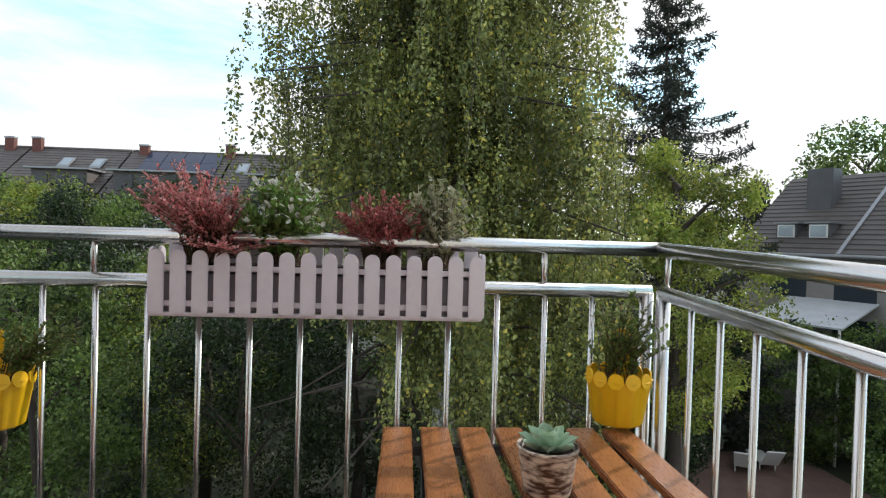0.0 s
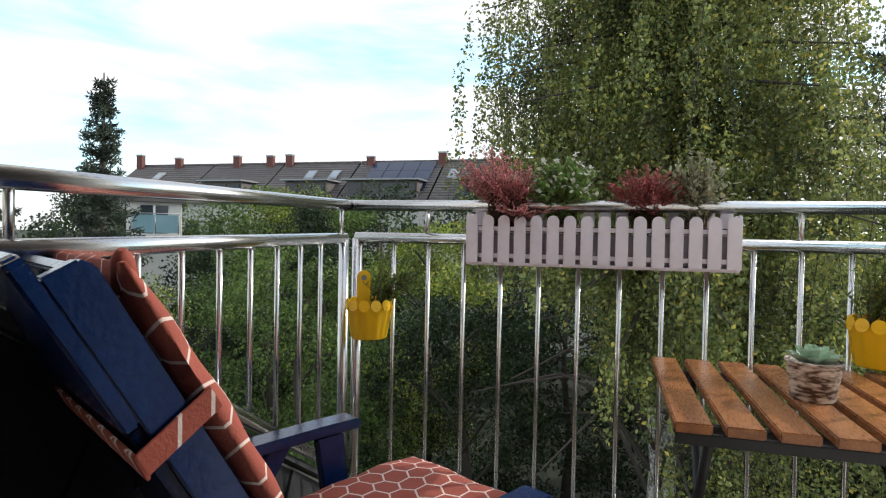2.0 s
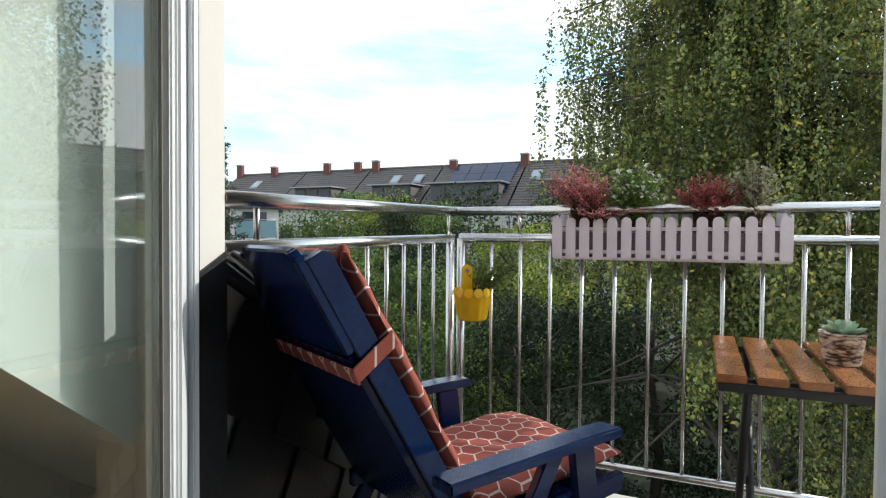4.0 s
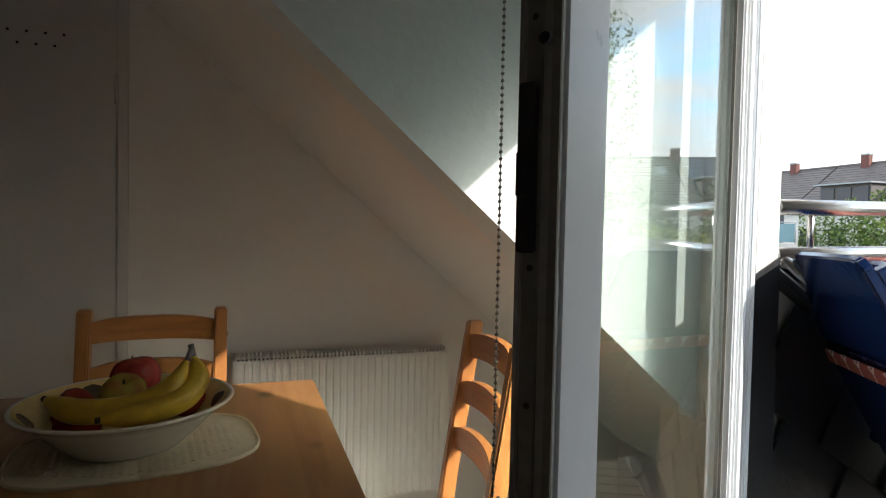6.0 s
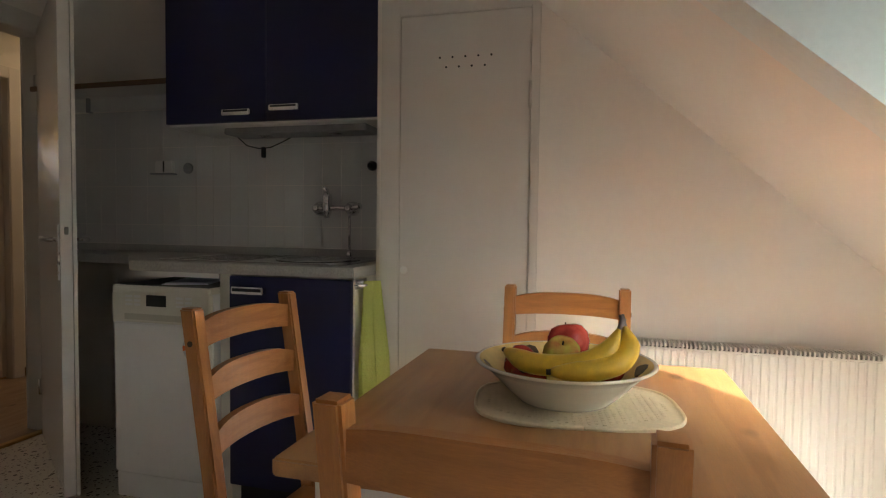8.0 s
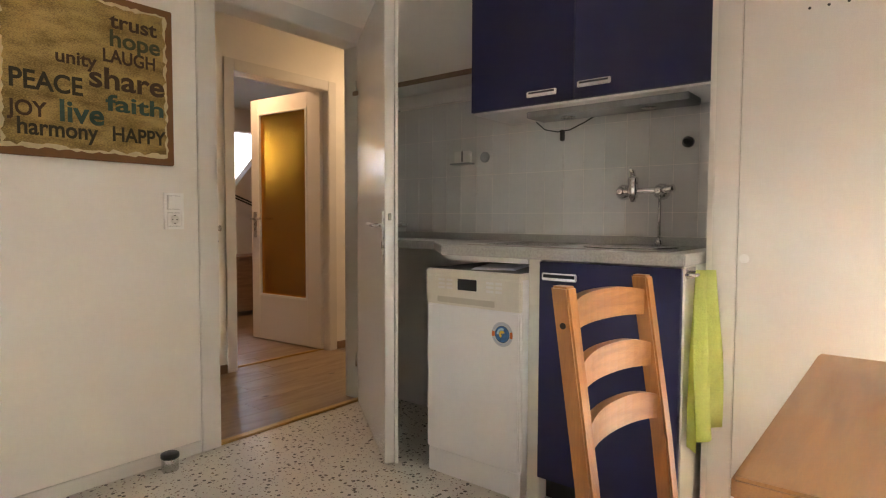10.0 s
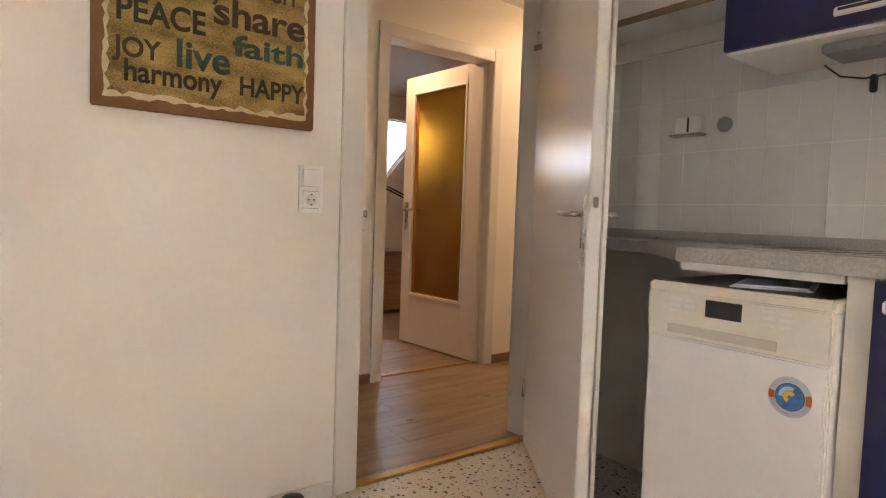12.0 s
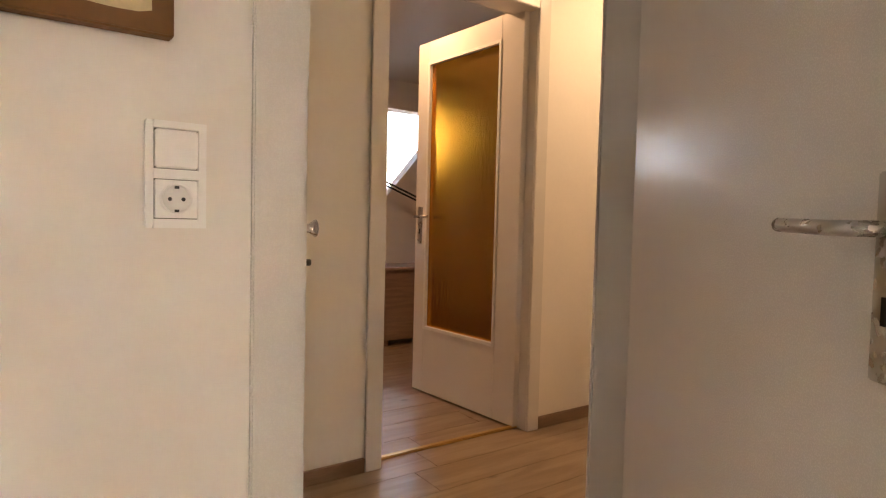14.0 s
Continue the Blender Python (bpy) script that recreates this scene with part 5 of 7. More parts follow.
# ---- balcony: planter, table, chair, pots ----
def hex_fabric(name, ground, line, size):
    """Outdoor fabric with a printed honeycomb of fine pale lines, in the part's own x and y."""
    m = mat(name, ground, 0.85, vary=0.14, scale=14, fine=160, bump=0.35)
    n, l = m.node_tree.nodes, m.node_tree.links
    b = n["Principled BSDF"]
    base = b.inputs["Base Color"].links[0].from_socket
    tc = n["Texture Coordinate"]
    def vm(op, a=None, b2=None, vec=None):
        v = n.new("ShaderNodeVectorMath")
        v.operation = op
        if a is not None:
            l.new(a, v.inputs[0])
        if b2 is not None:
            l.new(b2, v.inputs[1])
        if vec is not None:
            v.inputs[1].default_value = vec
        return v
    def sm(op, a, b2=None, val=None):
        v = n.new("ShaderNodeMath")
        v.operation = op
        l.new(a, v.inputs[0])
        if b2 is not None:
            l.new(b2, v.inputs[1])
        if val is not None:
            v.inputs[1].default_value = val
        return v.outputs[0]
    flat = vm("MULTIPLY", tc.outputs["Object"], vec=(1 / size, 1 / size, 0)).outputs[0]
    r, h = (1.0, 1.7320508, 1.0), (0.5, 0.8660254, 0.5)
    def cell(v):
        f = vm("DIVIDE", v, vec=r).outputs[0]
        f = vm("FRACTION", f).outputs[0]
        f = vm("MULTIPLY", f, vec=r).outputs[0]
        f = vm("SUBTRACT", f, vec=h).outputs[0]
        return vm("MULTIPLY", f, vec=(1, 1, 0)).outputs[0]
    pa, pb = cell(flat), cell(vm("SUBTRACT", flat, vec=h).outputs[0])
    da, db = vm("LENGTH", pa).outputs["Value"], vm("LENGTH", pb).outputs["Value"]
    pick = sm("LESS_THAN", da, db)
    mx = n.new("ShaderNodeMix")
    mx.data_type = "VECTOR"
    l.new(pick, mx.inputs["Factor"])
    l.new(pb, mx.inputs[4])
    l.new(pa, mx.inputs[5])
    g = vm("ABSOLUTE", mx.outputs[1]).outputs[0]
    dd = vm("DOT_PRODUCT", g, vec=(0.5, 0.8660254, 0)).outputs["Value"]
    sx = n.new("ShaderNodeSeparateXYZ")
    l.new(g, sx.inputs[0])
    edge = sm("MAXIMUM", dd, sx.outputs["X"])
    lim = sm("GREATER_THAN", edge, val=0.462)
    mix = n.new("ShaderNodeMix")
    mix.data_type = "RGBA"
    l.new(lim, mix.inputs["Factor"])
    l.new(base, mix.inputs["A"])
    mix.inputs["B"].default_value = (*line, 1)
    l.new(mix.outputs["Result"], b.inputs["Base Color"])
    return m


M["cushion"] = hex_fabric("rust red honeycomb fabric", (0.30, 0.065, 0.042), (0.66, 0.52, 0.47), 0.062)
M["piping"] = mat("rust red piping", (0.30, 0.065, 0.042), 0.85, vary=0.15)


def pad(w, l_, t, dents, nx=30, ny=34):
    """A stuffed pad lying in x and y, with puffed edges and button dents."""
    bm = bmesh.new()
    layers = []
    for s in (1, -1):
        grid = []
        for j in range(ny + 1):
            row = []
            for i in range(nx + 1):
                u, v = i / nx * 2 - 1, j / ny * 2 - 1
                e = max(0.0, (1 - abs(u) ** 6)) ** 0.5 * max(0.0, (1 - abs(v) ** 6)) ** 0.5
                h = t / 2 * (0.12 + 0.88 * e)
                x, y = u * w / 2, v * l_ / 2
                for dx, dy in dents:
                    h -= t * 0.30 * math.exp(-((x - dx) ** 2 + (y - dy) ** 2) / 0.0014)
                h += 0.0025 * math.sin(x * 31 + y * 17) + 0.002 * math.sin(y * 43 - x * 11)
                row.append(bm.verts.new((x, y, s * h)))
            grid.append(row)
        layers.append(grid)
    for s, grid in zip((1, -1), layers):
        for j in range(ny):
            for i in range(nx):
                q = (grid[j][i], grid[j][i + 1], grid[j + 1][i + 1], grid[j + 1][i])
                bm.faces.new(q if s > 0 else q[::-1])
    a, b = layers
    rim = [(0, i) for i in range(nx)] + [(j, nx) for j in range(ny)] + [(ny, nx - i) for i in range(nx)] + [(ny - j, 0) for j in range(ny)]
    for k in range(len(rim)):
        p, q = rim[k], rim[(k + 1) % len(rim)]
        bm.faces.new((a[p[0]][p[1]], b[p[0]][p[1]], b[q[0]][q[1]], a[q[0]][q[1]]))
    bmesh.ops.recalc_face_normals(bm, faces=bm.faces[:])
    return bm


def garden_chair():
    """Local x: the sitter's right, local y: forward."""
    rz = -29.6
    base = pose(-0.776, 0.493, 0.10, 0, 0, rz)
    e = empty("garden_chair", base, "navy blue wooden reclining garden chair on the balcony", "chair")
    T = math.radians(30.0)
    def back(s, off):
        """Point up the back by s, off it by off (positive is forward)."""
        return (s * -math.sin(T) + off * math.cos(T) + 0.0, 0.385 + s * math.cos(T) + off * math.sin(T))
    for sx in (-1, 1):
        x0, x1 = (0.172, 0.202) if sx > 0 else (-0.290, -0.260)
        part("back_stile", prism([back(-0.12, -0.035), back(-0.12, 0.022), back(0.70, 0.022), back(0.715, 0.01), back(0.715, -0.035)], "x", x0, x1, 0.003), M["navy"], e)
    for s0, s1 in ((0.60, 0.712), (0.44, 0.55), (0.28, 0.39), (0.12, 0.23)):
        part("back_slat", prism([back(s0, -0.012), back(s0, 0.008), back(s1, 0.008), back(s1, -0.012)], "x", -0.2595, 0.1715, 0.003), M["navy"], e)
    corner = [(0.18 + 0.025 * math.cos(a), 0.725 + 0.025 * math.sin(a)) for a in (0.0, 0.52, 1.05, 1.57)]
    corner += [(-0.250 - 0.042 * math.sin(a), 0.708 + 0.042 * math.cos(a)) for a in (0.0, 0.52, 1.05, 1.57)]
    board = prism([(0.205, 0.50)] + corner + [(-0.292, 0.50)], "z", -0.0565, -0.0352, 0.004)
    for v in board.verts:
        v.co = Vector((v.co.x, *back(v.co.y, v.co.z)))
    bmesh.ops.recalc_face_normals(board, faces=board.faces[:])
    part("top_board", board, M["navy"], e)
    lower = prism([back(-0.05, -0.052), back(-0.05, -0.0352), back(0.49, -0.0352), back(0.49, -0.052)], "x", -0.272, 0.190, 0.003)
    part("back_board", lower, M["navy"], e)
    for k in range(6):
        part("seat_slat", box(-0.24, 0.24, 0.02 + 0.082 * k, 0.092 + 0.082 * k, 0.352, 0.372, 0.003), M["navy"], e)
    for sx in (-1, 1):
        a, b = sorted((sx * 0.275, sx * 0.345))
        arm = [(-0.14, 0.510), (0.30, 0.522), (0.41, 0.522), (0.424, 0.534), (0.412, 0.550), (0.30, 0.550), (-0.14, 0.537)]
        part("armrest", prism(arm, "x", a, b, 0.005), M["navy"], e)
        a, b = sorted((sx * 0.246, sx * 0.272))
        part("side_rail", prism([(-0.05, 0.30), (0.52, 0.335), (0.52, 0.385), (-0.05, 0.35)], "x", a, b, 0.003), M["navy"], e)
        part("front_leg", prism([(0.36, 0.0), (0.42, 0.0), (0.36, 0.521), (0.28, 0.519)], "x", *sorted((sx * 0.2735, sx * 0.298)), 0.003), M["navy"], e)
        part("rear_leg", prism([(-0.16, 0.0), (-0.10, 0.0), (0.22, 0.513), (0.16, 0.512)], "x", *sorted((sx * 0.2985, sx * 0.322)), 0.003), M["navy"], e)
    # cushion in two pads, tied round the back
    c = empty("chair_cushion", base, "rust red honeycomb cushion tied to the garden chair", "cushion")
    st = pad(0.46, 0.52, 0.062, [(0.0, 0.03), (-0.12, -0.13), (0.12, -0.13)])
    seat = part("seat_pad", st, M["cushion"], c, smooth=True)
    seat.matrix_basis = pose(0, 0.305, 0.408, 2.0, 0, 0)
    bk = pad(0.49, 0.67, 0.058, [(0.0, 0.14), (-0.1, -0.10), (0.1, -0.10)])
    back_pad = part("back_pad", bk, M["cushion"], c, smooth=True)
    yb, zb = back(0.352, 0.048)
    back_pad.matrix_basis = pose(-0.04, yb, zb, 90 + 30.0, 0, 0)
    for x0, x1 in ((-0.2975, -0.2935), (0.2065, 0.2105)):
        part("tie_strap", prism([back(0.440, -0.064), back(0.455, 0.055), back(0.490, 0.055), back(0.474, -0.064)], "x", x0, x1, 0.001), M["cushion"], c, "rust red fabric strap")
    part("tie_strap", prism([back(0.436, -0.066), back(0.436, -0.0605), back(0.474, -0.0585), back(0.474, -0.064)], "x", -0.2975, 0.2105, 0.001), M["cushion"], c, "rust red fabric strap")
    for sx in (-1, 1):
        y, z = back(0.675, 0.06)
        part("corner_tuft", tube([(sx * 0.195 - 0.04, y, z - 0.03), (sx * 0.215 - 0.04, y - 0.01, z + 0.008), (sx * 0.22 - 0.04, y - 0.012, z + 0.02)], 0.02, 8, taper=[1.0, 0.7, 0.25]), M["piping"], c)
garden_chair()


def balcony_table():
    e = empty("bistro_table", pose(0, 0, 0), "folding bistro table with wet wooden slats and black steel legs", "table")
    zt = 0.80
    for k in range(7):
        x = -0.055 + 0.0895 * k
        b = box(x, x + 0.068, 0.73, 1.362, zt - 0.02, zt, 0.003)
        part("slat", b, M["slat"], e)
    for y in (0.80, 1.29):
        part("cross_bar", box(-0.05, 0.545, y - 0.012, y + 0.012, zt - 0.04, zt - 0.0205, 0.002), M["dark"], e)
    part("front_bar", box(-0.052, 0.548, 0.735, 0.75, zt - 0.043, zt - 0.0205, 0.002), M["dark"], e)
    for x in (0.02, 0.475):
        part("leg", tube([(x, 0.80, zt - 0.03), (x, 1.27, 0.1)], 0.011, 8), M["dark"], e)
        part("leg", tube([(x + 0.024, 1.27, zt - 0.03), (x + 0.024, 0.80, 0.1)], 0.011, 8), M["dark"], e)
    for y in (0.80, 1.27):
        part("foot_bar", tube([(0.0, y, 0.111), (0.52, y, 0.111)], 0.011, 8), M["dark"], e)
balcony_table()


def blade(bm, base, direction, length, width, cup=0.15, up=Vector((0, 0, 1)), thick=0.0):
    """One leaf: a pointed blade with a raised middle."""
    d = Vector(direction).normalized()
    side = d.cross(up)
    side = side.normalized() if side.length > 1e-4 else Vector((1, 0, 0))
    nrm = side.cross(d)
    base = Vector(base)
    v = [bm.verts.new(base + d * length * f + side * width * w + nrm * length * h) for f, w, h in ((0, 0.12, 0), (0, -0.12, 0), (0.45, 0.5, cup), (0.45, -0.5, cup), (0.45, 0, 0.0), (0.8, 0.34, cup * 1.3), (0.8, -0.34, cup * 1.3), (0.8, 0, 0.08), (1.0, 0, 0.2))]
    for f in ((0, 2, 4), (1, 4, 3), (0, 4, 1), (2, 5, 7, 4), (4, 7, 6, 3), (5, 8, 7), (7, 8, 6)):
        bm.faces.new([v[k] for k in f])


def succulent_pot():
    m = pose(0.255, 1.0, 0.8005)
    e = empty("succulent_pot", m, "brown and white birch-bark patterned clay pot on the table", "flower pot")
    part("pot", lathe([(0.0, 0.0), (0.040, 0.0), (0.043, 0.003), (0.0545, 0.080), (0.057, 0.083), (0.056, 0.087), (0.051, 0.086), (0.050, 0.070), (0.0, 0.068)], 40), M["bark_pot"], e)
    part("soil", lathe([(0.0, 0.072), (0.048, 0.073), (0.048, 0.071)], 24), M["soil"], e)
    pl = empty("succulent", m, "pale green rosette succulent with pointed leaves", "plant")
    for ring, (n, tilt, ln, w) in enumerate(((7, 16, 0.056, 0.034), (6, 38, 0.050, 0.031), (5, 60, 0.040, 0.026), (3, 80, 0.026, 0.016))):
        for k in range(n):
            a = (k + 0.5 * ring) / n * math.tau
            t = radians(tilt)
            bm = bmesh.new()
            blade(bm, (0.006 * math.cos(a), 0.006 * math.sin(a), 0.074 + 0.003 * ring), (math.cos(a) * math.cos(t), math.sin(a) * math.cos(t), math.sin(t)), ln, w, 0.2)
            part("leaf", bm, M["succulent"], pl)
M["bark_pot"] = mat("bark patterned glaze", (0.55, 0.47, 0.40), 0.6, vary=0.4, scale=16, fine=45, stretch=(1, 1, 3.2), tint=(0.08, 0.035, 0.02), bump=0.4, spread=0.13)
M["succulent"] = mat("pale green leaf", (0.42, 0.53, 0.40), 0.5, vary=0.15, scale=30, tint=(0.26, 0.42, 0.30))
succulent_pot()


def planter():
    x0, x1, y0, y1, zb, zt = -0.632, 0.186, 1.402, 1.535, 1.056, 1.19
    e = empty("picket_planter", pose(0, 0, 0), "pale lilac plastic picket-fence planter hung on the railing", "planter")
    part("trough", box(x0 + 0.012, x1 - 0.012, y0 + 0.016, y1 - 0.016, zb + 0.006, zt - 0.035, 0.004), M["planter_in"], e, "grey inner trough")
    def picket(x, w, ya, yb, z0, z1):
        out = [(x - w / 2, z0), (x + w / 2, z0)] + [(x + w / 2 * math.cos(a), z1 - w / 2 + w / 2 * math.sin(a)) for a in [k * math.pi / 8 for k in range(9)]]
        return prism(out, "y", ya, yb, 0.002)
    n = 16
    pitch = (x1 - x0 - 0.040) / (n - 1)
    for k in range(n):
        x = x0 + 0.02 + pitch * k
        part("picket", picket(x, 0.0375, y0, y0 + 0.008, zb, 1.212), M["planter"], e)
        part("picket", picket(x, 0.0375, y1 - 0.008, y1, zb, 1.235), M["planter"], e)
    for y in (y0 + 0.035, y0 + 0.085):
        for x in (x0, x1):
            out = [(y - 0.019, zb), (y + 0.019, zb)] + [(y + 0.019 * math.cos(a), 1.200 + 0.019 * math.sin(a)) for a in [k * math.pi / 8 for k in range(9)]]
            part("picket", prism(out, "x", x - 0.004, x + 0.004, 0.002), M["planter"], e)
    for z in (zb + 0.018, zb + 0.105):
        for y in (y0 + 0.0085, y1 - 0.0165):
            part("band", box(x0 + 0.004, x1 - 0.004, y, y + 0.007, z, z + 0.014, 0.002), M["planter"], e)
    part("bottom", box(x0 + 0.002, x1 - 0.002, y0 + 0.004, y1 - 0.004, zb - 0.006, zb + 0.004, 0.003), M["planter"], e)
    part("soil", box(x0 + 0.02, x1 - 0.02, y0 + 0.018, y1 - 0.018, zt - 0.03, zt - 0.012, 0.003), M["soil"], e)
    return x0, x1, y0, y1, zt
M["planter_in"] = mat("grey plastic trough", (0.24, 0.21, 0.24), 0.6, vary=0.1)
planter()


def bush(name, centre, n_stems, height, spread, leaf, lw, per, material, stem_m, label, lean=(0, 0), flower=None, seed=1, droop=0.0, thin=0.0012, category="plant"):
    """A pot plant: many thin stems from one spot, each set with small leaves, and blooms at the tips."""
    rnd = random.Random(seed)
    e = empty(name, pose(*centre), label, category)
    stems, leaves, blooms = None, bmesh.new(), bmesh.new()
    for s in range(n_stems):
        a, r = rnd.uniform(0, math.tau), spread * math.sqrt(rnd.random())
        h = height * rnd.uniform(0.55, 1.0) * (1 - 0.35 * (r / spread) ** 2)
        bx, by = rnd.uniform(-0.35, 0.35) * spread, rnd.uniform(-0.3, 0.3) * min(spread, 0.06)
        tip = Vector((r * math.cos(a) + lean[0] * h, r * math.sin(a) * 0.75 + lean[1] * h, h - droop * r))
        mid = Vector((bx * 0.6 + tip.x * 0.3, by * 0.6 + tip.y * 0.3, h * 0.55))
        pts = [Vector((bx, by, 0)), mid, tip]
        stems = tube(pts, thin, 4, bm=stems, caps=False, taper=[1.3, 1.0, 0.5])
        for k in range(per):
            f = rnd.uniform(0.18, 1.0)
            p = pts[0].lerp(pts[1], f * 2) if f < 0.5 else pts[1].lerp(pts[2], f * 2 - 1)
            d = Vector((rnd.uniform(-1, 1), rnd.uniform(-1, 1), rnd.uniform(-0.3, 0.9)))
            tgt = blooms if (flower and f > flower[1]) else leaves
            ln = leaf * rnd.uniform(0.6, 1.15) * (flower[2] if tgt is blooms else 1.0)
            blade(tgt, p, d, ln, ln * lw * (flower[3] if tgt is blooms else 1.0), 0.12)
    part("stem_mass", stems, stem_m, e)
    lf = part("foliage", leaves, material, e)
    tagged(lf, kind="stuff")
    if flower:
        tagged(part("flowering", blooms, flower[0], e), kind="stuff")
    else:
        blooms.free()
    return e


M["heather_leaf"] = leaf_mat("heather leaf", (0.10, 0.06, 0.04), (0.14, 0.10, 0.05))
M["heather_pink"] = leaf_mat("pink heather bloom", (0.74, 0.20, 0.22), (0.94, 0.50, 0.47), (0.96, 0.68, 0.60))
M["heather_red"] = leaf_mat("dark red heather bloom", (0.46, 0.09, 0.10), (0.76, 0.28, 0.26))
M["herb"] = leaf_mat("bright green leaf", (0.16, 0.32, 0.06), (0.34, 0.50, 0.15))
M["white_bloom"] = leaf_mat("white bloom", (0.70, 0.72, 0.62), (0.85, 0.85, 0.78))
M["sage"] = leaf_mat("grey green leaf", (0.34, 0.38, 0.24), (0.58, 0.56, 0.38), (0.62, 0.52, 0.30))
M["pot_leaf"] = leaf_mat("fresh green small leaf", (0.12, 0.20, 0.05), (0.28, 0.38, 0.11), (0.5, 0.46, 0.14))
M["twig"] = mat("brown twig", (0.10, 0.06, 0.035), 0.8, vary=0.3)
ZP, YP = 1.178, 1.468
bush("pink_heather", (-0.505, YP - 0.01, ZP), 150, 0.265, 0.15, 0.013, 0.5, 46, M["heather_leaf"], M["twig"], "pink flowering heather in the planter", lean=(-0.25, -0.15), flower=(M["heather_pink"], 0.42, 0.95, 1.25), seed=3)
bush("trailing_heather", (-0.45, 1.42, ZP + 0.015), 34, 0.06, 0.12, 0.012, 0.45, 26, M["heather_leaf"], M["twig"], "pink heather sprays hanging over the planter's edge", lean=(0, -0.4), flower=(M["heather_pink"], 0.3, 0.95, 1.25), seed=5)
bush("white_aster", (-0.33, YP + 0.01, ZP), 110, 0.245, 0.135, 0.022, 0.5, 30, M["herb"], M["twig"], "leafy green plant with small white flowers in the planter", flower=(M["white_bloom"], 0.93, 0.75, 1.6), seed=8)
bush("red_heather", (-0.075, YP, ZP), 160, 0.205, 0.125, 0.012, 0.5, 42, M["heather_leaf"], M["twig"], "dark red heather in the planter", flower=(M["heather_red"], 0.40, 1.0, 1.25), seed=12)
bush("grey_herb", (0.065, YP, ZP), 60, 0.255, 0.105, 0.021, 0.62, 24, M["sage"], M["twig"], "grey-green herb with curling dry leaves in the planter", seed=15)


def yellow_pot(x, y, zr, rz, label):
    e = empty("hanging_pot", pose(x, y, zr, 0, 0, rz), label, "flower pot", "yellow pots on the railing")
    def wob(k, z):
        return 1.0 + (0.03 if k % 4 < 2 else -0.02)
    prof = [(0.0, -0.112), (0.055, -0.112), (0.059, -0.107), (0.076, -0.004), (0.079, 0.0), (0.075, 0.0), (0.071, -0.03), (0.0, -0.032)]
    part("pot", lathe(prof, 48, wobble=wob), M["yellow"], e)
    for k in range(12):
        a = k / 12 * math.tau
        sc = moved(lathe([(0.0185, -0.002), (0.0185, 0.002)], 16), pose(0.0755 * math.cos(a), 0.0755 * math.sin(a), 0.003, 0, 86, math.degrees(a)))
        part("scallop", sc, M["yellow"], e)
    part("soil", lathe([(0.0, -0.018), (0.069, -0.02), (0.069, -0.028)], 24), M["soil"], e)
    tab = prism([(-0.024, -0.03), (0.024, -0.03), (0.024, 0.088)] + [(0.024 * math.cos(t), 0.088 + 0.024 * math.sin(t)) for t in [k * math.pi / 8 for k in range(1, 8)]] + [(-0.024, 0.088)], "y", 0.068, 0.075, 0.002)
    part("hanging_tab", tab, M["yellow"], e)
    part("tab_hole", tube([(0, 0.0665, 0.086), (0, 0.0765, 0.086)], 0.010, 12), M["zinc"], e)
yellow_pot(-0.955, 1.372, 0.905, 40, "yellow plastic pot with scalloped rim hung at the corner post")
yellow_pot(0.525, 1.372, 0.925, -25, "yellow plastic pot with scalloped rim hung beside the table")
bush("pot_shrub", (-0.92, 1.385, 0.885), 26, 0.22, 0.11, 0.017, 0.6, 30, M["pot_leaf"], M["twig"], "small-leaved green shrub in the yellow pot", lean=(0.4, 0.15), seed=21)
bush("pot_shrub", (0.525, 1.372, 0.905), 36, 0.25, 0.12, 0.017, 0.6, 30, M["pot_leaf"], M["twig"], "small-leaved green shrub in the yellow pot by the table", lean=(0.05, 0.1), seed=22)

# slates on the balcony's side wall and pier
def slates():
    """Courses that run down with the roof line, each slate lapping the one below."""
    e = empty("slate_cladding", pose(0, 0, 0), "black slate cladding of the balcony side wall", "cladding")
    e["kind"] = "structure"
    out = [(-0.15, -0.13), (0.10, -0.13), (0.165, -0.05), (0.165, 0.13), (-0.15, 0.13)]
    bm = prism(out, "x", -0.004, 0.004, 0.0015)
    me = bpy.data.meshes.new("slate")
    bm.to_mesh(me)
    bm.free()
    me.materials.append(M["slate"])
    ang = math.atan(0.628)
    rnd = random.Random(17)
    for r in range(6):
        for k in range(8):
            u, v = 0.02 + 0.27 * k + (0.13 if r % 2 else 0.0), -0.13 - 0.185 * r
            y = 0.121 + u * math.cos(ang) + v * math.sin(ang)
            z = 1.055 - u * math.sin(ang) + v * math.cos(ang)
            if y > 1.40 or y < 0.16 or z < 0.02:
                continue
            ob = new("slate", me)
            ob.parent = e
            ob.matrix_basis = Matrix.Translation((-1.112 + rnd.uniform(0, 0.003), y, z)) @ Matrix.Rotation(-ang, 4, "X") @ Matrix.Rotation(radians(rnd.uniform(-4.2, -2.6)), 4, "Y") @ Matrix.Rotation(radians(rnd.uniform(1.0, 3.0)), 4, "Z")
slates()
# slate strip whose slanted top paints the shadow's edge on the reveal
reveal = prism([(0.03, 0.09), (0.1195, 0.09), (0.1195, 1.10), (0.03, 1.05)], "x", -1.0595, -1.054)
setting("reveal_cladding", reveal, M["slate"], "dark slate strip on the door reveal, top cut along the shadow line", "cladding")
pier = box(-1.125, -1.061, 0.1215, 0.13, 0.1, 1.06, 0.002)
setting("pier_cladding", pier, M["slate"], "dark slate strip on the front pier", "cladding")
deck = empty("decking", pose(0, 0, 0), "dark weathered wooden deck boards on the balcony floor", "floor")
deck["kind"] = "structure"
dme = None
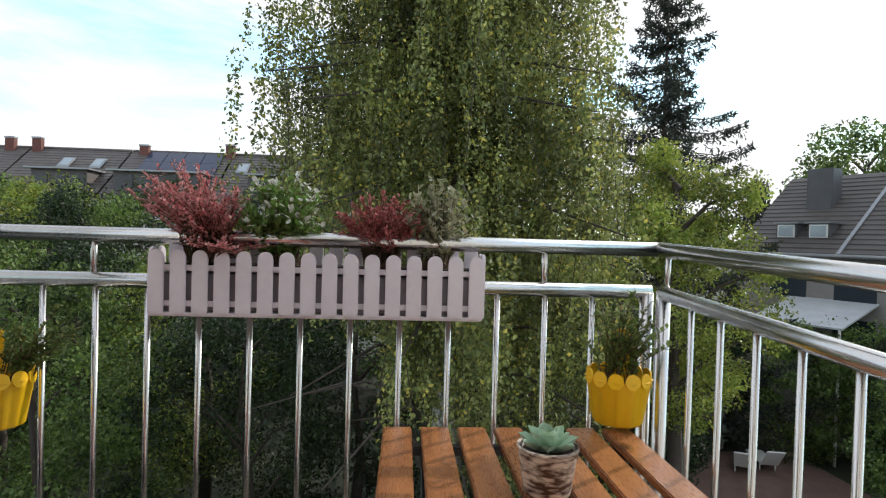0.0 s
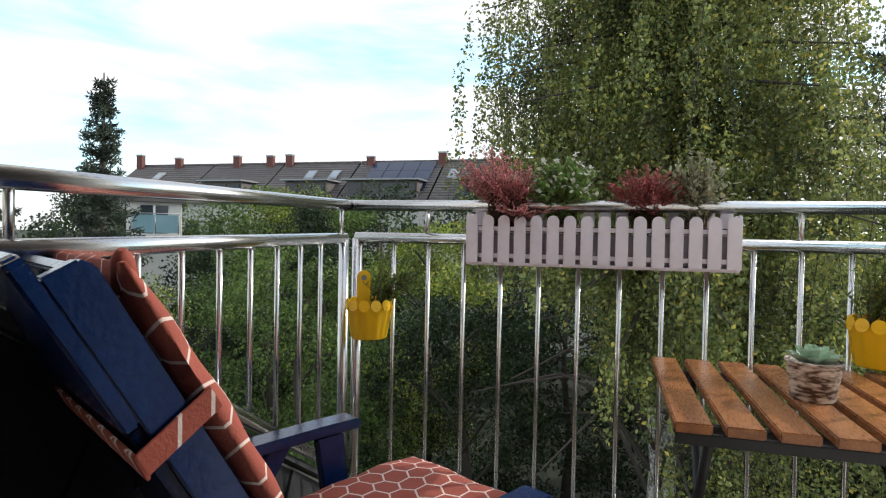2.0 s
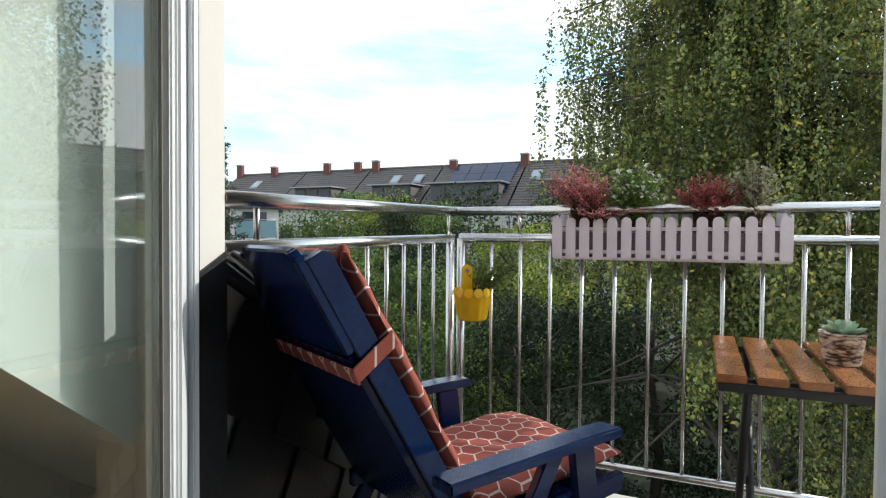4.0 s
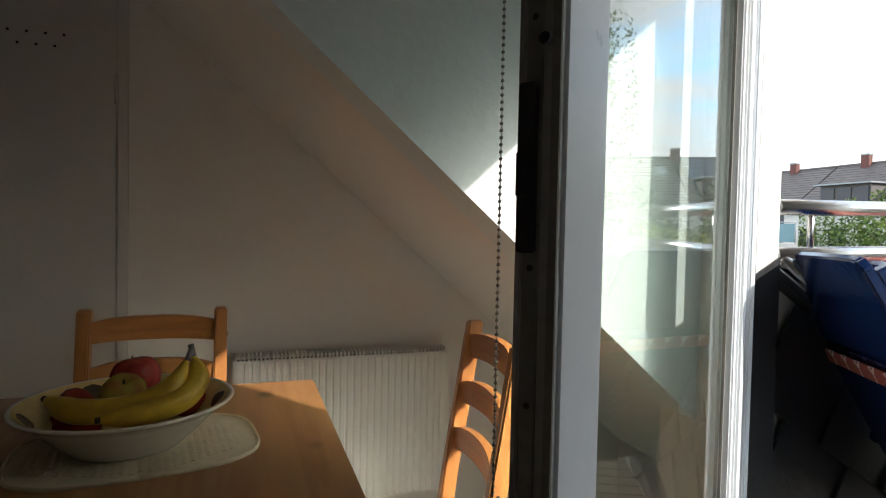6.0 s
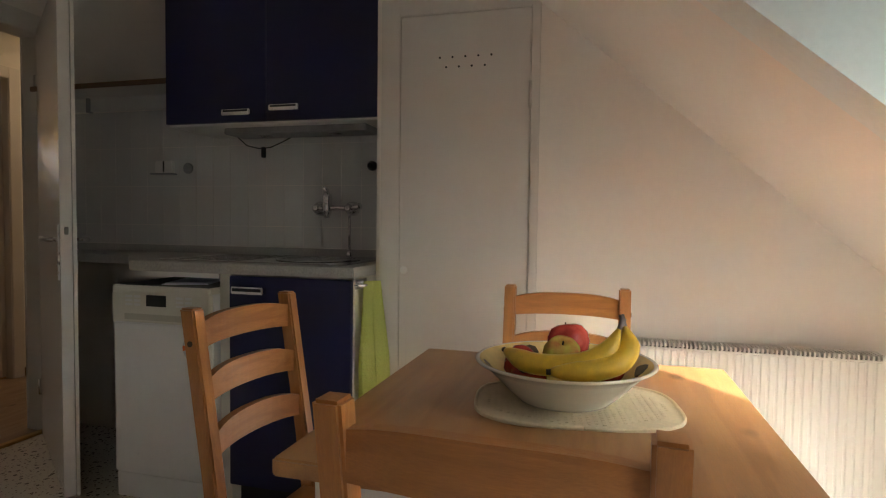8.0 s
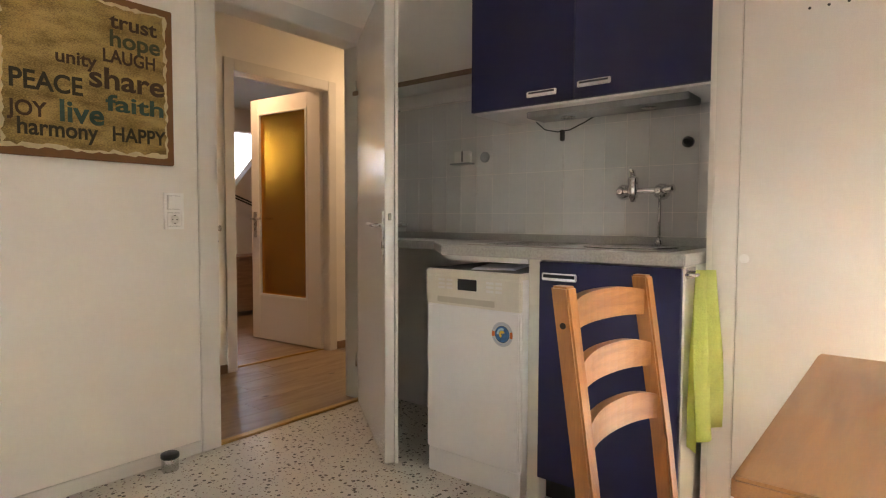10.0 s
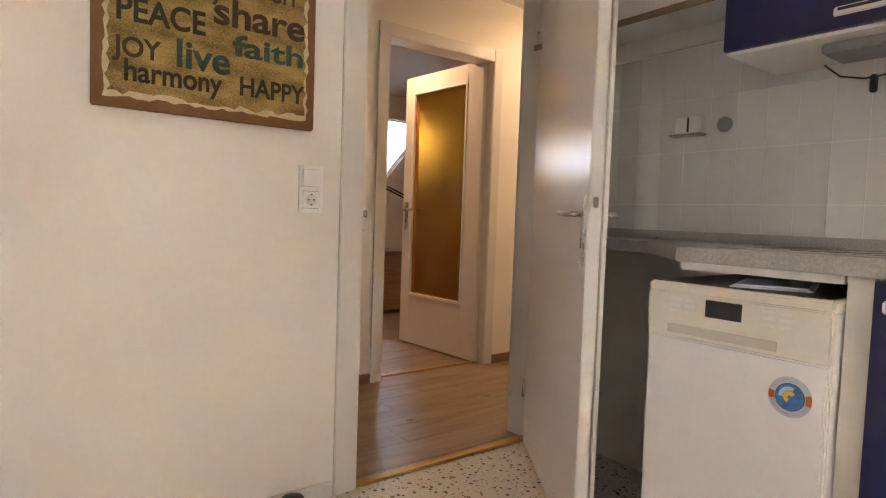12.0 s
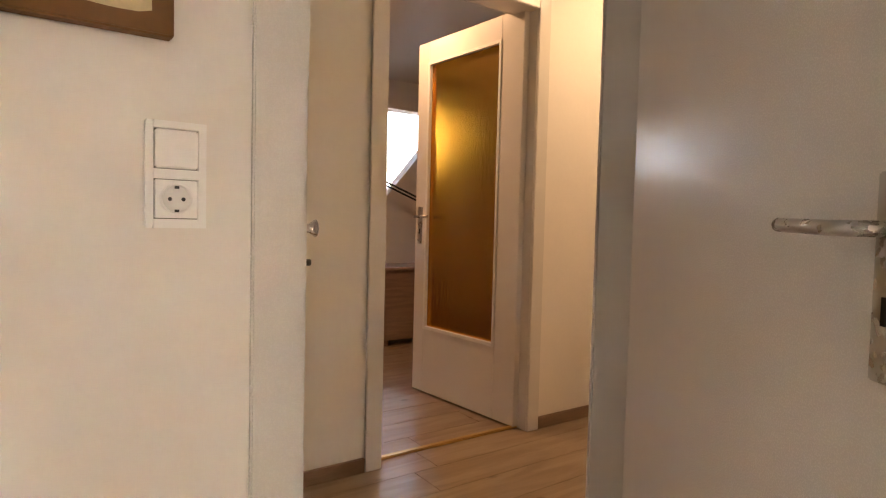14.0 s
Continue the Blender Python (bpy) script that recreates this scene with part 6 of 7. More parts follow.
for k in range(16):
    if dme is None:
        b = box(0, 1.72, 0, 0.078, 0.1005, 0.118, 0.003)
        dme = bpy.data.meshes.new("deck_board")
        b.to_mesh(dme)
        b.free()
        dme.materials.append(M["deck"])
    o = new("deck_board", dme)
    o.parent = deck
    o.location = (-1.09, 0.125 + 0.083 * k, 0)


# ---- gardens, trees and houses ----
GZ = -6.6
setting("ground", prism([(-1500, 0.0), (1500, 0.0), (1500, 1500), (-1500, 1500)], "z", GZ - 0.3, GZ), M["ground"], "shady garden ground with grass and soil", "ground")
bpy.data.objects["ground"].location.y = -20


def leaf_cloud(points, normals, size, ratio, seed, hang=0.0):
    """Mesh data of many small folded leaves at the points."""
    rng = np.random.default_rng(seed)
    n = len(points)
    d = rng.normal(size=(n, 3))
    d[:, 2] -= hang
    d /= np.linalg.norm(d, axis=1)[:, None]
    r = rng.normal(size=(n, 3)) + normals
    s = np.cross(d, r)
    s /= np.maximum(np.linalg.norm(s, axis=1), 1e-6)[:, None]
    u = np.cross(s, d)
    ln = (size * rng.uniform(0.65, 1.3, n))[:, None]
    w = ln * ratio
    base, tip = points, points + d * ln
    midp = points + d * ln * 0.45
    a, b = midp + s * w / 2 + u * ln * 0.12, midp - s * w / 2 + u * ln * 0.12
    verts = np.stack([base, a, tip, b], axis=1).reshape(-1, 3)
    idx = np.arange(n) * 4
    tris = np.stack([idx, idx + 1, idx + 2, idx, idx + 2, idx + 3], axis=1).reshape(-1)
    me = bpy.data.meshes.new("leaves")
    me.vertices.add(len(verts))
    me.vertices.foreach_set("co", verts.astype(np.float32).ravel())
    me.loops.add(len(tris))
    me.loops.foreach_set("vertex_index", tris.astype(np.int32))
    me.polygons.add(n * 2)
    me.polygons.foreach_set("loop_start", np.arange(0, n * 6, 3, dtype=np.int32))
    me.polygons.foreach_set("loop_total", np.full(n * 2, 3, dtype=np.int32))
    me.update()
    return me


def crown(parent, points, normals, size, ratio, material, seed, hang=0.0, name="crown"):
    me = leaf_cloud(points, normals, size, ratio, seed, hang)
    me.materials.append(material)
    ob = new(name, me)
    ob.parent = parent
    return tagged(ob, kind="stuff")


def broadleaf(name, at, height, radius, low, n, leaf, material, label, seed, trunk_r=0.14, bark=None, clumps=46, squash=0.8, category="tree"):
    """Tapered trunk, limbs, and a crown of uneven clumps of leaves with gaps between them."""
    rng = np.random.default_rng(seed)
    rnd = random.Random(seed)
    e = empty(name, pose(*at), label, category)
    tr = tube([(0, 0, 0), (0.06 * radius, 0.03, height * 0.3), (-0.03 * radius, 0.0, height * 0.62), (0, 0, height * 0.9)], trunk_r, 9, taper=[1.3, 1.0, 0.6, 0.15])
    part("trunk", tr, bark or M["wood_worn"], e)
    limbs, cs = None, []
    for k in range(clumps):
        t = rnd.random()
        z = low + (height - low) * t
        env = math.sin(math.pi * min(1, 0.12 + 0.80 * t)) ** 0.7
        a, rr = rnd.uniform(0, math.tau), radius * env * (0.25 + 0.75 * math.sqrt(rnd.random()))
        c = Vector((rr * math.cos(a), rr * math.sin(a), z))
        cs.append((c, radius * rnd.uniform(0.20, 0.40)))
        if k % 3 == 0:
            limbs = tube([(0, 0, max(0.5, z - rr * 0.8)), (c.x * 0.5, c.y * 0.5, z - rr * 0.25), tuple(c)], trunk_r * 0.4, 5, bm=limbs, caps=False, taper=[1, 0.6, 0.2])
    tagged(part("branchwork", limbs, bark or M["wood_worn"], e), kind="stuff")
    per = n // clumps
    pts, nrm = [], []
    for c, r in cs:
        v = rng.normal(size=(per, 3))
        v /= np.linalg.norm(v, axis=1)[:, None]
        rad = r * rng.uniform(0.25, 1.08, per)[:, None] ** 0.6
        pts.append(np.array(c) + v * rad * np.array([1, 1, squash]))
        nrm.append(v)
    crown(e, np.concatenate(pts), np.concatenate(nrm), leaf, 0.6, material, seed + 1)
    return e


def birch(at, height, radius, seed):
    """Weeping birch: long limbs and many thin hanging strands set with small leaves."""
    rng = np.random.default_rng(seed)
    rnd = random.Random(seed)
    e = empty("weeping_birch", pose(*at), "large weeping birch with long hanging leafy strands, yellowing", "tree")
    part("trunk", tube([(0, 0, 0), (0.1, 0.05, height * 0.25), (-0.1, 0.1, height * 0.5), (0.05, 0, height * 0.78), (0.15, 0, height)], 0.24, 12, taper=[1.25, 1.0, 0.7, 0.4, 0.1]), M["birch_bark"], e)
    limbs, strands, pts = None, [], []
    for k in range(84):
        t = 0.22 + 0.78 * (k / 84) ** 0.9
        z = height * t
        a = k * 2.39996 + rnd.uniform(-0.3, 0.3)
        env = radius * (0.45 + 0.55 * math.sin(math.pi * min(1, 0.25 + 0.62 * t)))
        rr = env * rnd.uniform(0.7, 1.05)
        top = z + rr * rnd.uniform(0.15, 0.40)
        tip = Vector((rr * math.cos(a), rr * math.sin(a), top - rr * 0.15))
        mid = Vector((tip.x * 0.5, tip.y * 0.5, top))
        limbs = tube([(0, 0, z - 0.4), tuple(mid * 0.6 + Vector((0, 0, z * 0.2 + top * 0.2))), tuple(mid), tuple(tip)], 0.06, 5, bm=limbs, caps=False, taper=[1, 0.7, 0.5, 0.15])
        for j in range(60):
            f = rnd.uniform(0.25, 1.0)
            p = Vector((0, 0, z)).lerp(mid, f * 2) if f < 0.5 else mid.lerp(tip, f * 2 - 1)
            p = p + Vector((rnd.gauss(0, 0.32), rnd.gauss(0, 0.32), rnd.gauss(0, 0.15)))
            strands.append((p, rnd.uniform(1.0, 3.3) * (0.7 + 0.3 * f), rnd.uniform(-0.16, 0.16), rnd.uniform(-0.16, 0.16)))
    tagged(part("branchwork", limbs, M["wood_worn"], e), kind="stuff")
    twig = None
    for i, (p, ln, dx, dy) in enumerate(strands):
        ln = min(ln, p.z - (2.6 if p.x > -0.2 and rnd.random() < 0.35 else (6.4 if p.x < -0.9 else 4.9) + 0.7 * rnd.random()))
        if ln < 0.4:
            continue
        n = int(ln * 36)
        t = rng.random(n)
        q = np.stack([p.x + dx * t * ln + rng.normal(0, 0.045, n), p.y + dy * t * ln + rng.normal(0, 0.045, n), p.z - t * ln], axis=1)
        pts.append(q)
        if i % 7 == 0:
            twig = tube([tuple(p), (p.x + dx * ln, p.y + dy * ln, p.z - ln)], 0.006, 3, bm=twig, caps=False)
    tagged(part("twig_work", twig, M["wood_worn"], e), kind="stuff")
    allp = np.concatenate(pts)
    crown(e, allp, np.zeros_like(allp), 0.071, 0.66, M["birch_leaf"], seed, hang=0.9)
    return e


def conifer(name, at, height, radius, n_whorl, material, label, seed, leaf=0.16, per=2600):
    rng = np.random.default_rng(seed)
    rnd = random.Random(seed)
    e = empty(name, pose(*at), label, "tree")
    part("trunk", tube([(0, 0, 0), (0, 0, height * 0.98)], 0.16, 8, taper=[1.3, 0.12]), M["wood_worn"], e)
    pts, limbs = [], None
    for w in range(n_whorl):
        t = w / n_whorl
        z = height * (0.06 + 0.93 * t)
        turn = rnd.uniform(0, math.tau)
        for k in range(6):
            a = turn + k * math.tau / 6 + rnd.uniform(-0.35, 0.35)
            ln = radius * (1 - t) ** 0.85 * rnd.uniform(0.45, 1.12) + 0.14
            zb = z + rnd.uniform(-0.2, 0.2)
            s = rng.random(int(26 + 120 * ln)) ** 0.75
            bough = -0.24 * ln * s + 0.26 * ln * s ** 3
            side_ = rng.normal(0, 1, len(s)) * (0.03 + 0.26 * ln * s * (1.05 - s))
            hang = rng.exponential(0.16, len(s)) * (1.1 - 0.6 * s)
            q = np.stack([math.cos(a) * s * ln - math.sin(a) * side_, math.sin(a) * s * ln + math.cos(a) * side_, zb + bough - hang - np.abs(side_) * 0.3], axis=1)
            pts.append(q)
            if ln > 0.3:
                limbs = tube([(0, 0, zb), (math.cos(a) * ln * 0.6, math.sin(a) * ln * 0.6, zb - 0.09 * ln), (math.cos(a) * ln, math.sin(a) * ln, zb + 0.02 * ln)], 0.025, 4, bm=limbs, caps=False, taper=[1.2, 0.7, 0.3])
    tagged(part("branchwork", limbs, M["wood_worn"], e), kind="stuff")
    allp = np.concatenate(pts)
    crown(e, allp, np.zeros_like(allp), leaf, 0.3, material, seed)
    return e


M["birch_leaf"] = leaf_mat("birch leaf", (0.135, 0.18, 0.06), (0.37, 0.40, 0.12), (0.76, 0.62, 0.12))
# dark foliage; near the birch its tone also carries the canopy's shade
M["leaf_dark_shaded"] = leaf_mat("dark and shaded green leaf", (0.013, 0.028, 0.010), (0.050, 0.085, 0.025))
M["leaf_mid"] = leaf_mat("green leaf", (0.052, 0.105, 0.022), (0.20, 0.29, 0.065))
M["leaf_light"] = leaf_mat("yellow green leaf", (0.16, 0.24, 0.04), (0.36, 0.42, 0.08), (0.60, 0.54, 0.10))
M["needle"] = leaf_mat("dark conifer needle", (0.022, 0.034, 0.026), (0.07, 0.085, 0.06))
M["needle_grey"] = leaf_mat("grey conifer needle", (0.05, 0.07, 0.05), (0.10, 0.13, 0.085))

birch((0.75, 10.6, GZ), 14.2, 3.7, 7)
conifer("dark_spruce", (9.7, 21.5, GZ), 19.6, 5.6, 27, M["needle"], "tall dark spruce behind the birch", 31, 0.2)
conifer("slim_spruce", (-15.6, 14.3, GZ), 12.9, 2.3, 27, M["needle_grey"], "slim spruce beyond the gardens", 32, 0.17)
conifer("spreading_cedar", (-19.8, 13.4, GZ), 10.2, 3.6, 15, M["needle_grey"], "wide grey-green conifer in the gardens", 33, 0.2)
conifer("far_pine", (20.6, 33.0, GZ), 12.6, 3.6, 16, M["needle"], "dark pine behind the neighbouring roof", 34, 0.28)
R5 = random.Random(55)
# tree right of the birch, hedge trees, shrubs: (x, y, height, radius, low, leaves, leaf size, material, kind)
TREES = [
    (6.1, 12.6, 9.9, 1.9, 4.3, 32000, 0.085, "leaf_light", "light green tree with yellowing leaves"),
    (-3.6, 13.5, 6.0, 2.6, 0.3, 22000, 0.10, "leaf_dark_shaded", "dense green garden tree in shade-dark leaves"),
    (-7.4, 12.2, 6.7, 2.4, 0.3, 22000, 0.10, "leaf_mid", "dense green leafy garden tree"),
    (-5.6, 17.0, 7.9, 2.3, 0.5, 18000, 0.11, "leaf_light", "light green leafy garden tree"),
    (-10.6, 15.8, 7.6, 2.6, 0.5, 18000, 0.11, "leaf_mid", "dense green leafy garden tree"),
    (-13.4, 11.0, 5.6, 2.6, 0.3, 16000, 0.11, "leaf_mid", "dense green leafy garden tree"),
    (-9.4, 8.2, 4.9, 2.2, 0.2, 20000, 0.09, "leaf_mid", "dense green leafy garden tree"),
    (-6.0, 7.6, 4.3, 1.9, 0.1, 18000, 0.085, "leaf_mid", "dense green leafy garden shrub"),
    (-17.0, 15.5, 5.9, 2.8, 0.3, 14000, 0.13, "leaf_light", "light green leafy garden tree"),
    (-1.2, 15.5, 6.6, 2.6, 0.3, 16000, 0.11, "leaf_dark_shaded", "green tree behind the birch in shade-dark leaves"),
    (2.6, 15.0, 6.2, 2.6, 0.3, 16000, 0.11, "leaf_dark_shaded", "green tree behind the birch in shade-dark leaves"),
    (6.2, 17.0, 7.2, 2.5, 0.3, 14000, 0.12, "leaf_dark_shaded", "green tree behind the birch in shade-dark leaves"),
    (3.9, 8.0, 3.6, 1.5, 0.1, 14000, 0.08, "leaf_dark_shaded", "dark green leafy garden shrub"),
    (6.6, 15.2, 3.6, 1.6, 0.1, 12000, 0.10, "leaf_dark_shaded", "dark green leafy garden shrub"),
    (17.0, 20.0, 5.4, 2.2, 0.2, 12000, 0.12, "leaf_mid", "dense green leafy garden shrub"),
    (14.5, 14.5, 4.4, 2.0, 0.2, 12000, 0.11, "leaf_mid", "dense green leafy garden shrub"),
    (10.9, 10.0, 2.6, 1.6, 0.1, 12000, 0.09, "leaf_dark_shaded", "dark green leafy garden shrub"),
    (7.6, 9.0, 2.2, 1.3, 0.1, 10000, 0.085, "leaf_mid", "low green leafy garden shrub"),
    (-11.0, 20.5, 7.2, 2.6, 0.5, 12000, 0.14, "leaf_dark_shaded", "dark green leafy garden tree"),
    (-15.5, 20.0, 6.6, 2.6, 0.5, 12000, 0.14, "leaf_dark_shaded", "dark green leafy garden tree"),
    (25.0, 30.0, 14.2, 4.0, 3.0, 14000, 0.24, "leaf_mid", "large tree behind the neighbouring roof"),
    (-26.0, 24.0, 8.8, 4.4, 0.5, 14000, 0.2, "leaf_dark_shaded", "dark green leafy garden tree"),
    (-22.0, 32.0, 10.0, 3.8, 0.5, 12000, 0.2, "leaf_mid", "garden tree before the terrace"),
    (-13.0, 31.0, 10.1, 3.6, 0.5, 12000, 0.2, "leaf_dark_shaded", "garden tree before the terrace"),
    (-6.5, 30.0, 10.0, 3.6, 0.5, 12000, 0.2, "leaf_dark_shaded", "garden tree before the terrace"),
    (4.5, 26.0, 8.8, 3.8, 0.5, 10000, 0.2, "leaf_dark_shaded", "garden tree behind the birch"),
    (-28.5, 32.0, 9.8, 3.8, 0.5, 12000, 0.2, "leaf_mid", "garden tree before the terrace"),
    (-17.5, 30.0, 9.7, 3.6, 0.5, 12000, 0.2, "leaf_light", "garden tree before the terrace"),
    (-34.5, 31.0, 9.8, 3.8, 0.5, 12000, 0.2, "leaf_dark_shaded", "garden tree before the terrace"),
    (-0.5, 29.0, 10.0, 3.6, 0.5, 12000, 0.2, "leaf_mid", "garden tree before the terrace"),
    (-10.0, 24.0, 9.1, 3.0, 0.5, 14000, 0.15, "leaf_mid", "garden tree before the terrace"),
    (-15.0, 25.5, 9.4, 3.0, 0.5, 14000, 0.15, "leaf_dark_shaded", "garden tree before the terrace"),
    (12.6, 22.4, 4.6, 1.8, 0.1, 12000, 0.11, "leaf_dark_shaded", "dark green hedge shrub before the house"),
    (15.2, 20.8, 4.9, 1.9, 0.1, 12000, 0.11, "leaf_mid", "dense green hedge shrub before the house"),
    (17.2, 18.0, 4.7, 2.0, 0.1, 12000, 0.11, "leaf_dark_shaded", "dark green hedge shrub before the house"),
    (-19.0, 9.0, 5.0, 2.8, 0.2, 12000, 0.13, "leaf_dark_shaded", "dark green leafy garden shrub"),
    (13.0, 23.6, 5.0, 2.4, 0.3, 10000, 0.16, "leaf_dark_shaded", "dark green tree beside the house"),
]
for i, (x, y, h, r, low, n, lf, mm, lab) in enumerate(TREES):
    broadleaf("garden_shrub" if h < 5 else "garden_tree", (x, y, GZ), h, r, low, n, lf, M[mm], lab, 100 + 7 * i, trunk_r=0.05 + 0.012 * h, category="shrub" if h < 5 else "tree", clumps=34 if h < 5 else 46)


def chimney(e, x, y, z0, z1, w=0.3):
    c = part("chimney", box(x - w, x + w, y - w * 0.7, y + w * 0.7, z0, z1, 0.02), M["brick"], e, "red brick chimney")
    part("chimney_cap", box(x - w * 1.12, x + w * 1.12, y - w * 0.8, y + w * 0.8, z1, z1 + 0.12, 0.02), M["zinc"], c)


def tile_roof(name, e, x0, x1, y_eave, z_eave, y_ridge, z_ridge, rows, material):
    """Courses of overlapping tiles, each course stepped over the one below."""
    for k in range(rows):
        f0, f1 = k / rows, (k + 1) / rows + 0.02
        y0, z0_ = y_eave + (y_ridge - y_eave) * f0, z_eave + (z_ridge - z_eave) * f0
        y1, z1_ = y_eave + (y_ridge - y_eave) * f1, z_eave + (z_ridge - z_eave) * f1
        part("tile_course", prism([(y0, z0_ + 0.09), (y1, z1_ + 0.02), (y1, z1_ - 0.08), (y0, z0_ - 0.02)], "x", x0, x1), material, e)


def terrace(x0, x1, label, dormers, chimneys, solar=None, skylights=()):
    e = empty("terraced_house", pose(0, 0, 0), label, "house", "terrace of houses")
    ye, ze, yr, zr = 37.6, 3.2, 42.5, 6.75
    part("wall", box(x0, x1, ye + 0.3, 47.0, GZ, ze), M["render"], e)
    tile_roof("roof", e, x0, x1 - 0.05, ye, ze, yr, zr, 17, M["roof"])
    part("roof_back", prism([(yr, zr), (47.4, ze), (47.4, ze - 0.1), (yr, zr - 0.1)], "x", x0, x1 - 0.05), M["roof"], e)
    part("ridge", tube([(x0, yr, zr + 0.04), (x1, yr, zr + 0.04)], 0.13, 6), M["roof"], e)
    sl = (zr - ze) / (yr - ye)
    for a, b in dormers:
        d = part("dormer", box(a, b, 38.2, 41.6, ze + 0.25, ze + 1.75), M["roof"], e)
        part("dormer_roof", box(a - 0.25, b + 0.25, 37.8, 42.0, ze + 1.752, ze + 1.86), M["zinc"], d)
        n = max(2, int((b - a) / 1.1))
        for k in range(n):
            w = (b - a) / n
            part("window", box(a + w * k + 0.12, a + w * (k + 1) - 0.12, 38.13, 38.199, ze + 0.55, ze + 1.55), M["pane"], d)
    for x, z in chimneys:
        chimney(e, x, yr - 0.3, zr - 0.8, zr + z * 0.75)
    if solar:
        a, b = solar
        for k in range(4):
            for j in range(3):
                w = (b - a) / 4
                y = 38.9 + 1.12 * j
                z = ze + (y - ye) * sl + 0.16
                part("solar_panel", prism([(y, z), (y + 1.08, z + 1.08 * sl), (y + 1.08, z + 1.08 * sl + 0.05), (y, z + 0.05)], "x", a + w * k, a + w * (k + 1) - 0.05), M["solar"], e)
    for x in skylights:
        y = 40.3
        z = ze + (y - ye) * sl + 0.12
        sk = part("skylight", prism([(y, z), (y + 0.95, z + 0.95 * sl), (y + 0.95, z + 0.95 * sl + 0.1), (y, z + 0.1)], "x", x, x + 0.75), M["zinc"], e)
        part("skylight_pane", prism([(y + 0.1, z + 0.1 * sl + 0.102), (y + 0.85, z + 0.85 * sl + 0.102), (y + 0.85, z + 0.85 * sl + 0.12), (y + 0.1, z + 0.1 * sl + 0.12)], "x", x + 0.1, x + 0.65), M["glass_sky"], sk)
    for k in range(int((x1 - x0) / 2.2)):
        for z in (0.6, -2.2):
            part("window", box(x0 + 0.7 + 2.2 * k, x0 + 1.9 + 2.2 * k, ye + 0.25, ye + 0.299, z, z + 1.3), M["pane"], e)
M["glass_sky"] = mat("reflecting skylight glass", (0.35, 0.40, 0.44), 0.06, vary=0.1, scale=2)
terrace(-41.0, -33.0, "terraced house with dark tiled roof", [], [(-36.5, 0.75), (-40.6, 1.2)], skylights=(-37.8,))
terrace(-32.9, -26.2, "terraced house with dark tiled roof and red chimneys", [(-31.0, -27.4)], [(-30.6, 0.85), (-27.4, 0.8)])
terrace(-26.1, -19.4, "terraced house with dark tiled roof and two skylights", [(-23.6, -20.2)], [(-25.6, 0.85)], skylights=(-23.3, -21.2))
terrace(-19.3, -12.4, "terraced house with solar panels on its roof", [(-18.6, -13.2)], [(-18.4, 0.5), (-12.5, 0.8)], solar=(-18.0, -12.9))
terrace(-12.3, -4.0, "terraced house with dark tiled roof", [(-10.2, -6.2)], [(-5.0, 0.8)], skylights=(-11.6,))
terrace(-3.9, 6.0, "terraced house behind the birch", [], [(0.0, 0.8)])


def right_house():
    """House seen over the side railing; local y runs up its roof."""
    e = empty("neighbour_house", pose(15.7, 24.8, 0, 0, 0, -64), "neighbouring house with grey tiled roof, skylights and awning", "house")
    part("wall", box(-1.0, 18, 0.35, 9.0, GZ, 0.85), M["house_wall_shade"], e)
    tile_roof("roof", e, -1.3, 18.3, 0, 1.0, 4.7, 4.65, 18, M["roof_grey"])
    part("roof_back", prism([(4.7, 4.65), (9.4, 1.0), (9.4, 0.9), (4.7, 4.55)], "x", -1.3, 18.3), M["roof_grey"], e)
    part("gutter", tube([(-1.3, -0.08, 0.97), (18.3, -0.08, 0.97)], 0.09, 8), M["zinc"], e)
    sl = 3.65 / 4.7
    part("chimney", box(0.6, 1.7, 2.5, 3.3, 2.6, 4.85, 0.02), M["slate_far"], e, "slate-clad chimney")
    part("verge", prism([(-0.1, 1.08), (4.7, 4.76), (4.7, 4.70), (-0.1, 1.0)], "x", 3.2, 3.35), M["zinc"], e)
    for x in (0.3, 1.65):
        d = part("dormer", box(x, x + 0.85, 0.8, 2.0, 1.65, 2.32), M["slate_far"], e)
        part("dormer_roof", box(x - 0.12, x + 0.97, 0.7, 2.1, 2.322, 2.40), M["zinc"], d)
        part("window_frame", box(x + 0.06, x + 0.79, 0.76, 0.799, 1.72, 2.28), M["white"], d)
        part("window", box(x + 0.12, x + 0.73, 0.73, 0.759, 1.78, 2.22), M["glass_sky"], d)
    for x in (4.4, 7.6):
        part("skylight", prism([(1.9, 1.0 + 1.9 * sl + 0.12), (2.7, 1.0 + 2.7 * sl + 0.12), (2.7, 1.0 + 2.7 * sl + 0.2), (1.9, 1.0 + 1.9 * sl + 0.2)], "x", x, x + 0.6), M["glass_sky"], e)
    part("awning", prism([(-2.3, -1.65), (0.34, -0.85), (0.34, -0.78), (-2.3, -1.58)], "x", 1.2, 4.6), M["awning"], e, "pale striped awning")
    for x in (1.25, 4.5):
        part("awning_post", tube([(x, -2.25, GZ), (x, -2.25, -1.64)], 0.05, 6), M["white"], e)
    for k in range(6):
        part("window", box(0.4 + 2.6 * k, 1.9 + 2.6 * k, 0.30, 0.349, -3.4, -1.5), M["pane"], e)
        part("window", box(0.4 + 2.6 * k, 1.9 + 2.6 * k, 0.30, 0.349, -0.8, 0.35), M["pane"], e)
# darker than the pale render: the wall's shade sits in its colour
M["house_wall_shade"] = mat("house render darkened for shade", (0.27, 0.25, 0.23), 0.9, vary=0.15, scale=0.6, fine=9, bump=0.3)
